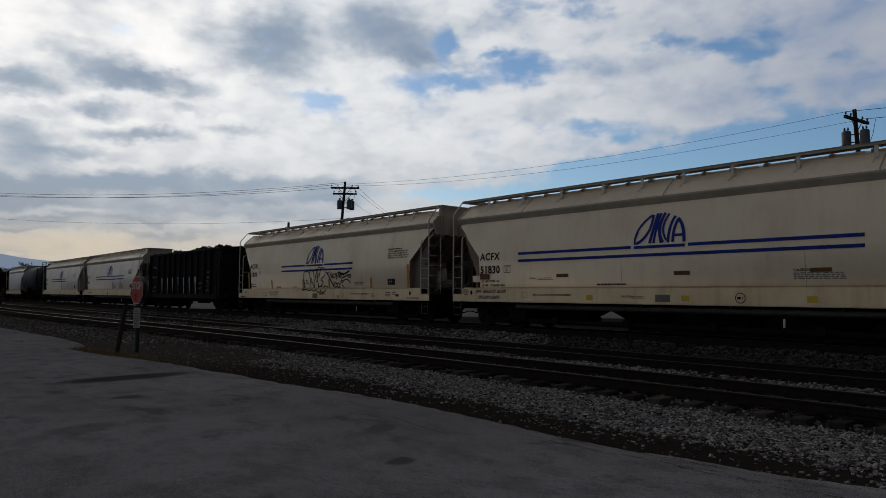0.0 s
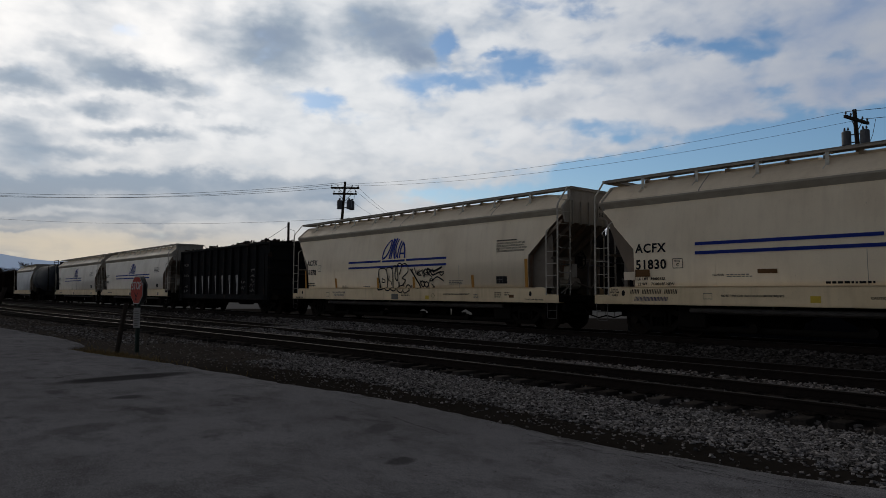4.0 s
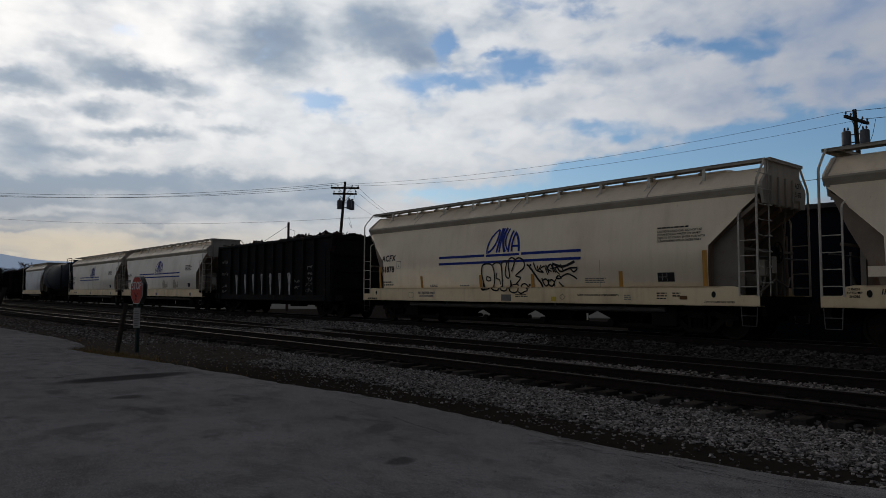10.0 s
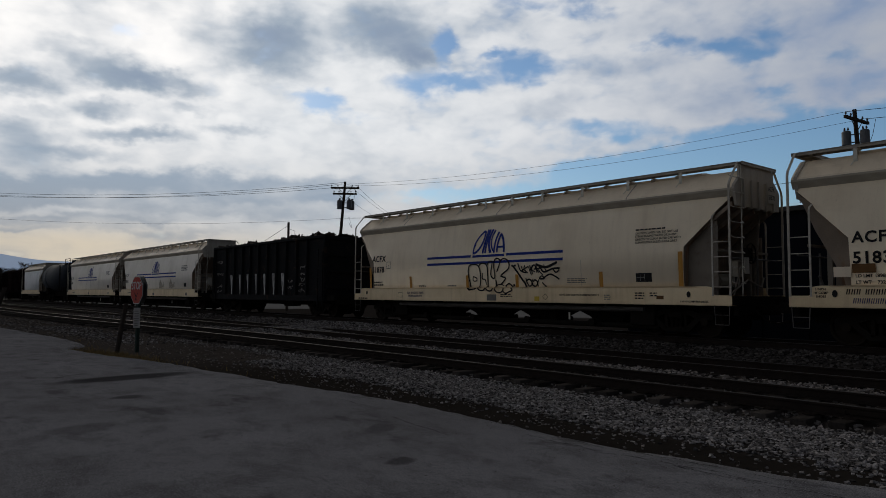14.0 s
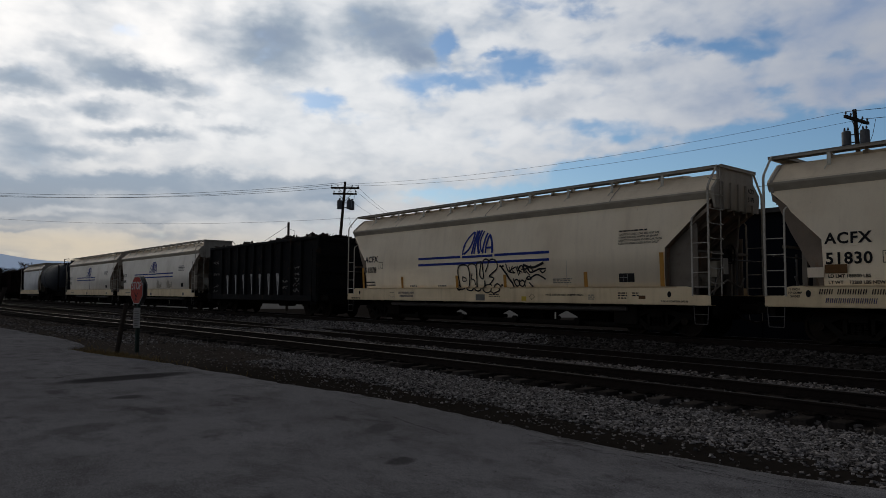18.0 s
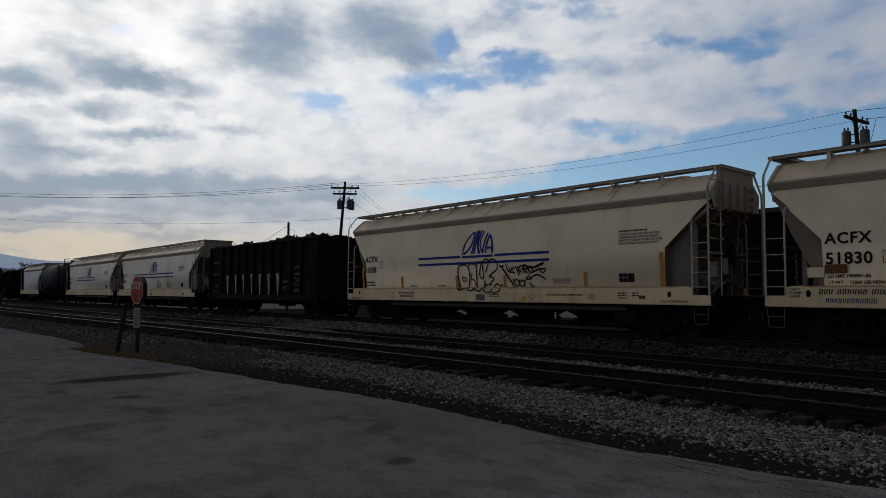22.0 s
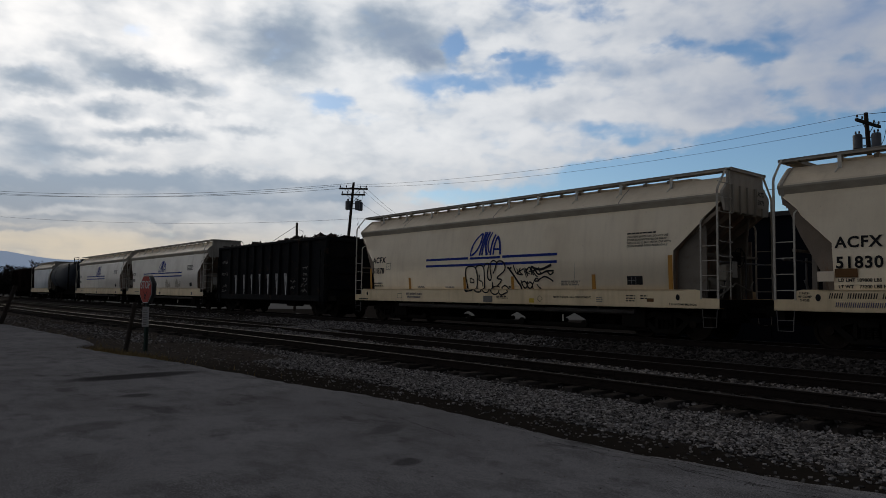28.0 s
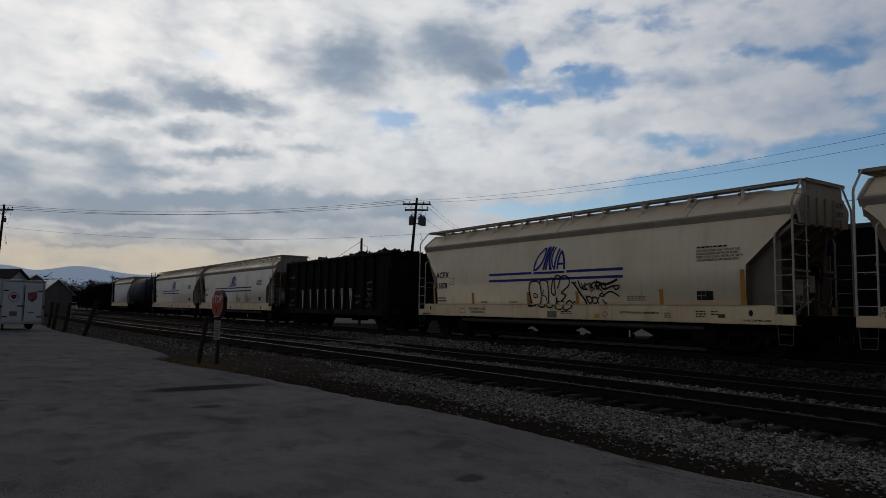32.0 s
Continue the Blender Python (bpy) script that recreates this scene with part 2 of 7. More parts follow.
def car_paint(name, base, grime, streak=0.55):
    """Old light paint with rain streaks running down, dust and rusty specks."""
    m = bpy.data.materials.new(name)
    m.use_nodes = True
    g = Graph(m.node_tree)
    shader = m.node_tree.nodes["Principled BSDF"]
    at = g.node("ShaderNodeTexCoord").outputs["Object"]
    runs = g.noise(g.vec("MULTIPLY", at, (1.5, 1.0, 0.16)), 2.2, 7, 0.6)
    cloud = g.noise(at, 0.55, 5, 0.6)
    dust = g.noise(at, 26.0, 4, 0.6)
    fac = g.math("ADD", g.math("MULTIPLY", g.ramp(runs, 0.42, 0.75), streak), g.math("MULTIPLY", g.ramp(cloud, 0.4, 0.7), 0.35), clamp=True)
    col = g.mix(fac, base, grime)
    col = g.mix(g.math("MULTIPLY", g.ramp(dust, 0.55, 0.8), 0.3), col, tuple(c * 0.75 for c in grime))
    rust = g.noise(g.vec("MULTIPLY", at, (1.0, 1.0, 0.4)), 5.0, 8, 0.7)
    col = g.mix(g.math("MULTIPLY", g.ramp(rust, 0.66, 0.74), 0.55), col, (0.14, 0.075, 0.04))
    g.plug(col, shader.inputs["Base Color"])
    g.plug(g.ramp(cloud, 0.3, 0.7, 0.42, 0.7), shader.inputs["Roughness"])
    b = g.node("ShaderNodeBump")
    b.inputs["Strength"].default_value = 0.12
    b.inputs["Distance"].default_value = 0.03
    g.plug(g.noise(at, 1.4, 3, 0.5), b.inputs["Height"])
    g.plug(b.outputs[0], shader.inputs["Normal"])
    return m


M_CREAM = car_paint("cream_paint", (0.84, 0.70, 0.50), (0.60, 0.47, 0.32), 0.30)
M_WHITE = car_paint("white_paint", (0.77, 0.70, 0.60), (0.54, 0.47, 0.38), 0.28)
M_PALEGREY = car_paint("pale_grey_paint", (0.56, 0.57, 0.58), (0.36, 0.36, 0.36), 0.4)
M_SILL = car_paint("sill_paint", (0.82, 0.64, 0.39), (0.47, 0.34, 0.19), 0.42)
M_ROOF = car_paint("roof_paint", (0.84, 0.70, 0.52), (0.57, 0.45, 0.31), 0.3)
M_CHORD = surface("chord_shade_grime", (0.40, 0.35, 0.27), (0.24, 0.20, 0.15), scale=2.0, stretch=(1, 1, 3))
M_SLOPE = surface("slope_grime_shade", (0.28, 0.22, 0.165), (0.12, 0.093, 0.07), scale=1.5, stain=(0.23, 0.11, 0.055), stain_scale=1.8, stain_cover=0.5, stretch=(1, 2.5, 0.7), spec=0.1)
M_ENDSHEET = surface("dusty_end_sheet", (0.38, 0.34, 0.285), (0.24, 0.21, 0.17), rough=0.8, scale=2, stretch=(1, 3, 0.6))
M_STEELW = surface("painted_steel", (0.62, 0.59, 0.51), (0.40, 0.36, 0.29), rough=0.55, scale=5, stain=(0.16, 0.09, 0.05), stain_scale=5, stain_cover=0.6)
M_GUSSET = surface("dusty_shaded_gusset", (0.21, 0.18, 0.145), (0.12, 0.10, 0.08), rough=0.85, scale=1.6, stain=(0.10, 0.06, 0.035), stain_scale=2.5, spec=0.08)
M_LADDER = surface("scuffed_ladder_steel", (0.46, 0.42, 0.35), (0.26, 0.22, 0.17), rough=0.6, scale=5, stain=(0.13, 0.075, 0.045), stain_scale=5, stain_cover=0.55)
M_STEP = surface("dark_step_steel", (0.11, 0.10, 0.09), (0.05, 0.045, 0.04), rough=0.7)
M_UNDER = surface("underframe_black", (0.016, 0.014, 0.012), (0.008, 0.007, 0.006), rough=0.85, scale=2, spec=0.0)
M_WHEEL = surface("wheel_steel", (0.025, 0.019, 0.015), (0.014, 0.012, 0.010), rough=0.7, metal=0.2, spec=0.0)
M_BLUE = surface("blue_paint", (0.010, 0.026, 0.21), (0.015, 0.036, 0.20), rough=0.6, amount=0.6, bump=0.05, spec=0.12)
M_BLACKP = surface("black_lettering", (0.012, 0.011, 0.011), (0.028, 0.026, 0.025), rough=0.7, bump=0.0, spec=0.12)
M_NAVYTEXT = surface("navy_stencil", (0.05, 0.05, 0.12), (0.10, 0.10, 0.17), rough=0.7, bump=0.0, spec=0.12)
M_CRACK = surface("crack_shadow", (0.012, 0.011, 0.011), rough=1.0, bump=0.0, spec=0.0)
M_FADED = surface("faded_lettering", (0.15, 0.14, 0.13), (0.3, 0.28, 0.25), rough=0.8, bump=0.0, spec=0.12)
M_ORANGE = surface("orange_rust_paint", (0.50, 0.25, 0.05), (0.33, 0.15, 0.04), rough=0.7, scale=6, spec=0.12)
M_YELLOW = surface("yellow_decal", (0.62, 0.43, 0.05), (0.5, 0.33, 0.05), rough=0.5, spec=0.12)
M_GREYDECAL = surface("grey_decal", (0.17, 0.16, 0.14), (0.10, 0.09, 0.08), rough=0.6, spec=0.12)
M_BROWN = surface("brown_patch", (0.16, 0.082, 0.032), (0.09, 0.045, 0.022), rough=0.8, spec=0.12)
M_GON = surface("dark_car_paint", (0.0095, 0.0105, 0.012), (0.019, 0.017, 0.016), rough=0.7, scale=1.6, stain=(0.05, 0.03, 0.02), stain_scale=2.2, spec=0.02)
M_GONWHITE = surface("scuffed_white", (0.46, 0.45, 0.43), (0.14, 0.135, 0.13), rough=0.8, scale=6, amount=1.0, stretch=(1, 1, 0.5))
M_SCRAP = surface("scrap_steel", (0.05, 0.035, 0.028), (0.02, 0.018, 0.018), rough=0.8, metal=0.3, scale=3, random_tone=0.5, island=True, spec=0.08)
M_TANK = surface("black_tank_paint", (0.028, 0.033, 0.042), (0.018, 0.020, 0.024), rough=0.75, spec=0.1, scale=1.2)
M_RUSTCAR = surface("rust_brown_paint", (0.016, 0.011, 0.010), (0.010, 0.008, 0.007), rough=0.8, scale=1.2, spec=0.0)
M_RAIL = surface("rail_rust", (0.026, 0.020, 0.017), (0.014, 0.011, 0.010), rough=0.7, metal=0.2, scale=4, spec=0.0)
M_RAILTOP = surface("rail_head", (0.052, 0.047, 0.044), (0.03, 0.026, 0.024), rough=0.6, metal=0.0, spec=0.1, scale=4, stretch=(0.2, 1, 1))
M_TIE = surface("creosote_timber", (0.060, 0.052, 0.047), (0.022, 0.019, 0.017), rough=0.85, scale=2, fine=22, stretch=(6, 1, 3), bump=0.6, random_tone=0.5, spec=0.0)
M_STONEDARK = surface("oily_ballast", (0.20, 0.178, 0.165), (0.065, 0.056, 0.050), rough=0.95, scale=14, random_tone=0.75, island=True, bump=0.3, spec=0.0)
M_STONEDARKER = surface("sooty_ballast", (0.075, 0.066, 0.060), (0.026, 0.022, 0.020), rough=0.95, scale=14, random_tone=0.75, island=True, bump=0.3, spec=0.0)
M_STONE = surface("limestone_ballast", (0.275, 0.255, 0.245), (0.05, 0.043, 0.040), rough=0.9, scale=14, amount=0.8, random_tone=0.85, island=True, bump=0.3, spec=0.0)
M_TIMBER = surface("weathered_timber", (0.045, 0.036, 0.03), (0.022, 0.018, 0.015), rough=0.9, scale=2, fine=30, stretch=(5, 5, 0.5), bump=0.7, spec=0.08)
M_POLE = surface("pole_timber", (0.055, 0.042, 0.033), (0.03, 0.024, 0.02), rough=0.9, scale=2, stretch=(5, 5, 0.4), bump=0.5, spec=0.08)
M_GALV = surface("transformer_grey", (0.11, 0.115, 0.125), (0.06, 0.065, 0.07), rough=0.6, scale=4)
M_WIRE = surface("wire", (0.02, 0.02, 0.022), rough=0.6, bump=0.0)
M_CERAMIC = surface("brown_ceramic", (0.05, 0.03, 0.025), rough=0.3, bump=0.0)
M_SIGNRED = surface("sign_red", (0.36, 0.030, 0.016), (0.24, 0.026, 0.015), rough=0.5, scale=7, stain=(0.16, 0.03, 0.02), stain_scale=5, spec=0.1)
M_SIGNWHITE = surface("sign_white", (0.40, 0.38, 0.36), (0.27, 0.25, 0.24), rough=0.5, scale=6)
M_SIGNBACK = surface("sign_edge", (0.10, 0.10, 0.10), rough=0.5)
M_GREENPOST = surface("green_steel_post", (0.02, 0.036, 0.03), (0.035, 0.036, 0.032), rough=0.8, spec=0.05)
M_TRAILER = surface("white_trailer_panel", (0.62, 0.63, 0.66), (0.50, 0.51, 0.53), rough=0.4, scale=1.5, amount=0.4)
M_TRIM = surface("bare_aluminium", (0.45, 0.46, 0.48), (0.3, 0.3, 0.31), rough=0.35, metal=0.8)
M_RUBBER = surface("black_rubber", (0.015, 0.015, 0.015), rough=0.85)
M_LOGORED = surface("red_decal", (0.22, 0.014, 0.03), rough=0.4)
M_GLASS = surface("dark_glass", (0.012, 0.014, 0.018), rough=0.08, bump=0.0, spec=0.8)
M_BARN = surface("grey_sheet_wall", (0.19, 0.18, 0.17), (0.13, 0.12, 0.11), rough=0.7, scale=0.5, stretch=(6, 6, 0.3), spec=0.08)
M_HOUSE = surface("white_siding", (0.50, 0.49, 0.47), (0.36, 0.35, 0.33), rough=0.7, scale=0.6, stretch=(0.3, 0.3, 8))
M_ROOFDARK = surface("dark_shingles", (0.055, 0.05, 0.048), (0.03, 0.028, 0.027), rough=0.9, scale=3, spec=0.08)
M_ROOFTIN = surface("pale_tin_roof", (0.42, 0.41, 0.40), (0.28, 0.26, 0.25), rough=0.45, metal=0.3, scale=0.8)
M_HILL = surface("far_hill_haze_glow", (0.05, 0.075, 0.12), (0.035, 0.055, 0.10), rough=1.0, scale=0.004, fine=0.05, bump=0.0, spec=0.0)
# The haze is painted as a faint blue glow of the ridge itself.
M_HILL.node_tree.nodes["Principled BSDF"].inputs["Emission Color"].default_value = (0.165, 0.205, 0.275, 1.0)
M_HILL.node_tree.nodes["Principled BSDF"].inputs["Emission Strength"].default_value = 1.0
M_NAVY = surface("navy_sheet_metal", (0.0075, 0.0085, 0.012), (0.005, 0.0055, 0.008), rough=0.6, scale=0.5, spec=0.0)
M_TWIG = surface("bare_twigs", (0.045, 0.034, 0.028), (0.025, 0.02, 0.018), rough=0.95, scale=2, spec=0.08)
M_BUSH = surface("far_bare_woods", (0.040, 0.034, 0.030), (0.022, 0.02, 0.019), rough=1.0, scale=0.6, random_tone=0.4, island=True, spec=0.0)
M_GRASS = surface("dry_grass", (0.20, 0.13, 0.045), (0.10, 0.08, 0.03), rough=0.9, random_tone=0.5, island=True)


# ---- mesh helpers ----
def mesh_from(bm, name, material, smooth=False):
    me = bpy.data.meshes.new(name)
    bm.to_mesh(me)
    bm.free()
    me.materials.append(material)
    if smooth:
        for p in me.polygons:
            p.use_smooth = True
    return me


def part(name, bm, material, parent, label="", smooth=False):
    """Links a bmesh (or a mesh) as one mesh object under a thing or part."""
    me = bm if isinstance(bm, bpy.types.Mesh) else mesh_from(bm, name, material, smooth)
    ob = new(name, me)
    ob.parent = parent
    if label:
        tagged(ob, label)
    return ob


def thing(name, m, label, category, group="", kind=""):
    ob = new(name)
    ob.empty_display_size = 0.2
    ob.matrix_basis = m
    return tagged(ob, label, category, group, kind)


def box(bm, x0, x1, y0, y1, z0, z1, bevel=0.0):
    r = bmesh.ops.create_cube(bm, size=1.0)
    vs = r["verts"]
    for v in vs:
        v.co = Vector(((x0 + x1) / 2 + v.co.x * (x1 - x0), (y0 + y1) / 2 + v.co.y * (y1 - y0), (z0 + z1) / 2 + v.co.z * (z1 - z0)))
    if bevel:
        es = list({e for v in vs for e in v.link_edges})
        bmesh.ops.bevel(bm, geom=es, offset=bevel, segments=2, affect="EDGES", profile=0.5)
    return vs


def boxed(*args, bevel=0.0):
    bm = bmesh.new()
    box(bm, *args, bevel=bevel)
    return bm


def tube(bm, a, b, r, n=8, r2=None):
    """A capped round bar from a to b."""
    a, b = Vector(a), Vector(b)
    q = (b - a).to_track_quat("Z", "Y").to_matrix()
    rings = []
    for c, rad in ((a, r), (b, r if r2 is None else r2)):
        rings.append([bm.verts.new(c + q @ Vector((rad * math.cos(2 * math.pi * i / n), rad * math.sin(2 * math.pi * i / n), 0))) for i in range(n)])
    for i in range(n):
        bm.faces.new((rings[0][i], rings[0][(i + 1) % n], rings[1][(i + 1) % n], rings[1][i]))
    bm.faces.new(rings[0][::-1])
    bm.faces.new(rings[1])


def pipe(bm, pts, r, n=6):
    for a, b in zip(pts[:-1], pts[1:]):
        tube(bm, a, b, r, n)


def extrude_poly(bm, pts, axis, lo, hi):
    """A prism: pts are pairs in the other two axes in order, swept along axis (0, 1 or 2)."""
    def place(p, t):
        c = list(p)
        c.insert(axis, t)
        return bm.verts.new(c)
    a = [place(p, lo) for p in pts]
    b = [place(p, hi) for p in pts]
    n = len(pts)
    fs = [bm.faces.new(a), bm.faces.new(b[::-1])]
    for i in range(n):
        fs.append(bm.faces.new((a[i], b[i], b[(i + 1) % n], a[(i + 1) % n])))
    bmesh.ops.recalc_face_normals(bm, faces=fs)


def loft(bm, sections, caps=True):
    rings = [[bm.verts.new(p) for p in s] for s in sections]
    n = len(rings[0])
    fs = []
    for a, b in zip(rings[:-1], rings[1:]):
        for i in range(n):
            fs.append(bm.faces.new((a[i], b[i], b[(i + 1) % n], a[(i + 1) % n])))
    if caps:
        fs += [bm.faces.new(rings[0]), bm.faces.new(rings[-1][::-1])]
    bmesh.ops.recalc_face_normals(bm, faces=fs)


def turned(bm, profile, n=24, axis="Z"):
    """A body of revolution: profile of (radius, height)."""
    rings = []
    for r, h in profile:
        ring = []
        for i in range(n):
            c, s = r * math.cos(2 * math.pi * i / n), r * math.sin(2 * math.pi * i / n)
            ring.append(bm.verts.new((c, s, h) if axis == "Z" else (c, h, s) if axis == "Y" else (h, c, s)))
        rings.append(ring)
    fs = []
    for a, b in zip(rings[:-1], rings[1:]):
        for i in range(n):
            fs.append(bm.faces.new((a[i], a[(i + 1) % n], b[(i + 1) % n], b[i])))
    fs += [bm.faces.new(rings[0]), bm.faces.new(rings[-1])]
    bmesh.ops.recalc_face_normals(bm, faces=fs)


def written(text, size, align="LEFT", extrude=0.0, spread=1.0):
    """A mesh of letters in the built-in font, in the xy plane; size is the height of capitals."""
    cu = bpy.data.curves.new("lettering", "FONT")
    cu.body, cu.size, cu.align_x, cu.extrude = text, size / 0.69, align, extrude
    cu.space_character, cu.offset = spread, size * (0.04 if size > 0.2 else 0.03)
    cu.resolution_u = 3
    ob = bpy.data.objects.new("lettering", cu)
    scene.collection.objects.link(ob)
    bpy.context.view_layer.update()
    me = bpy.data.meshes.new_from_object(ob.evaluated_get(bpy.context.evaluated_depsgraph_get()))
    bpy.data.objects.remove(ob)
    bpy.data.curves.remove(cu)
    return me


# ---- ground ----
RAIL_NEAR, RAIL_TRAIN = 0.05, 0.37
TRACK_Y = (11.35, 15.15, 19.05)


def bend_near(x):
    """The near track swings gently towards the pavement further down the line."""
    t = min(max((-14.0 - x) / 50.0, 0.0), 1.0)
    return -1.3 * t * t * (3 - 2 * t)


def lerp(v, pts):
    if v <= pts[0][0]:
        return pts[0][1]
    for (a, p), (b, q) in zip(pts[:-1], pts[1:]):
        if v <= b:
            return p + (q - p) * (v - a) / (b - a)
    return pts[-1][1]


PROFILE = ((4.0, -0.06), (6.4, -0.06), (6.9, -0.13), (7.6, -0.19), (8.6, -0.20), (9.9, -0.23), (10.3, -0.19), (12.4, -0.17), (13.4, -0.14), (16.6, -0.14), (17.2, 0.02),
           (17.7, 0.17), (20.5, 0.17), (21.6, -0.1), (23.5, -0.25), (30.0, -0.3))


def ground_z(x, y):
    shift = bend_near(x) * min(max((16.5 - y) / 5.0, 0.0), 1.0) * min(max((y - 5.5) / 2.0, 0.0), 1.0)
    z = lerp(y - shift, PROFILE)
    if 6.6 < y < 22 and -130 < x < 40:
        z += 0.17 * math.exp(-((x + 28.6) / 2.6) ** 2 - ((y - 15.7) / 1.5) ** 2)
        z += 0.035 * (noise.noise(Vector((x * 0.8, y * 0.8, 0.3))) + 0.5 * noise.noise(Vector((x * 2.3, y * 2.3, 1.7))))
    return z


def ground_material():
    m = bpy.data.materials.new("yard_ground")
    m.use_nodes = True
    g = Graph(m.node_tree)
    shader = m.node_tree.nodes["Principled BSDF"]
    at = g.node("ShaderNodeTexCoord").outputs["Object"]
    x, y, z = g.split(at)
    wob = g.math("MULTIPLY", g.math("SUBTRACT", g.noise(at, 0.7, 4, 0.6), 0.5), 1.6)
    yw = g.math("ADD", y, wob)
    dirt = g.mix(g.noise(at, 2.0, 6, 0.65), (0.028, 0.024, 0.021), (0.080, 0.069, 0.062))
    cells = g.voronoi(at, 15.0, "F1", "Color")
    gravel = g.mix(g.split(cells)[0], (0.022, 0.019, 0.017), (0.12, 0.107, 0.098))
    gravel = g.mix(g.ramp(g.voronoi(at, 15.0, "F1"), 0.25, 0.6), gravel, (0.022, 0.018, 0.016))
    grime = g.mix(g.noise(at, 9.0, 4), (0.014, 0.012, 0.011), (0.036, 0.031, 0.028))
    is_gravel = g.math("MULTIPLY", g.ramp(yw, 7.2, 8.2), g.ramp(yw, 21.8, 20.8))
    patch = g.ramp(g.noise(at, 0.35, 4, 0.6), 0.62, 0.42)
    far_dirty = g.ramp(x, -11.0, -19.0, 1.0, 0.2)
    col = g.mix(g.math("MULTIPLY", is_gravel, g.math("MULTIPLY", patch, far_dirty)), dirt, gravel)
    track = 0.0
    for c in TRACK_Y:
        off = g.math("ABSOLUTE", g.math("SUBTRACT", y, c))
        track = g.math("ADD", track, g.ramp(off, 1.25, 0.75))
    col = g.mix(g.math("MULTIPLY", track, 0.75), col, grime)
    # beyond the train's track the ground goes over to the dark tone
    col = g.mix(g.math("MULTIPLY", g.ramp(yw, 21.0, 23.5), 0.85), col, grime)
    col = g.mix(g.math("MULTIPLY", g.math("MULTIPLY", g.ramp(yw, 8.4, 7.4), g.ramp(x, -20.0, -12.0)), 0.8), col, (0.017, 0.0145, 0.0125))
    # made-up dark wedge in the pale lot, so the trucks' gaps stay black
    ratio = g.math("DIVIDE", g.math("MULTIPLY", x, -1.0), g.math("MAXIMUM", y, 1.0))
    bare = g.math("MULTIPLY", g.ramp(ratio, 1.24, 1.30), g.ramp(ratio, 1.70, 1.62))
    lot = g.mix(g.noise(at, 0.25, 5, 0.6), (0.14, 0.135, 0.13), (0.21, 0.205, 0.195))
    col = g.mix(g.math("MULTIPLY", g.math("MULTIPLY", g.math("MULTIPLY", g.ramp(yw, 24.0, 27.0), g.math("SUBTRACT", 1.0, bare)), g.ramp(g.math("ADD", g.math("MULTIPLY", yw, 0.74), x), 9.0, 3.0)), g.ramp(g.math("SUBTRACT", g.vec("LENGTH", g.join(x, yw, 0.0)), g.ramp(ratio, 1.3, 1.62, 56.0, 84.0)), 0.0, 5.0)), col, lot)
    field = g.mix(g.noise(at, 0.03, 6, 0.6), (0.06, 0.055, 0.04), (0.11, 0.10, 0.07))
    col = g.mix(g.ramp(g.math("ADD", yw, g.math("MULTIPLY", x, -0.15)), 150.0, 170.0), col, field)
    g.plug(col, shader.inputs["Base Color"])
    shader.inputs["Roughness"].default_value = 0.95
    shader.inputs["Specular IOR Level"].default_value = 0.0
    b = g.node("ShaderNodeBump")
    b.inputs["Strength"].default_value = 0.6
    b.inputs["Distance"].default_value = 0.03
    g.plug(g.noise(at, 18.0, 5, 0.65), b.inputs["Height"])
    g.plug(b.outputs[0], shader.inputs["Normal"])
    return m


def steps(*runs):
    out = []
    for lo, hi, d in runs:
        n = max(1, round((hi - lo) / d))
        out += [lo + (hi - lo) * i / n for i in range(n)]
    return out + [runs[-1][1]]


def build_ground():
    xs = steps((-4000, -600, 850), (-600, -140, 92), (-140, -45, 4), (-45, 6, 0.4), (6, 60, 9), (60, 4000, 990))
    ys = steps((-4000, -100, 975), (-100, 2, 25), (2, 6.2, 0.7), (6.2, 23.5, 0.3), (23.5, 32, 2.1), (32, 200, 42), (200, 4000, 950))
    verts = [(x, y, ground_z(x, y)) for x in xs for y in ys]
    n = len(ys)
    faces = [(i * n + j, (i + 1) * n + j, (i + 1) * n + j + 1, i * n + j + 1) for i in range(len(xs) - 1) for j in range(n - 1)]
    me = bpy.data.meshes.new("ground")
    me.from_pydata(verts, [], faces)
    me.materials.append(ground_material())
    for p in me.polygons:
        p.use_smooth = True
    tagged(new("ground", me), "dark dirt and gravel ground of a rail yard", "ground", kind="structure")


build_ground()


def edge_y(x):
    """The broken edge of the pavement."""
    base = lerp(x, ((-70, 4.9), (-44, 4.4), (-40, 4.7), (-34, 5.1), (-25.5, 5.5), (-22.6, 5.35), (-21.2, 4.55), (-18.5, 4.95), (-15.8, 5.45), (-11, 5.82),
                    (-8.2, 6.2), (-4.3, 6.05), (-2, 6.5), (3, 6.9), (30, 8.0)))
    return base + 0.10 * noise.noise(Vector((x * 0.9, 0, 0))) + 0.05 * noise.noise(Vector((x * 3.1, 2, 0))) + 0.025 * noise.noise(Vector((x * 9.0, 5, 0)))


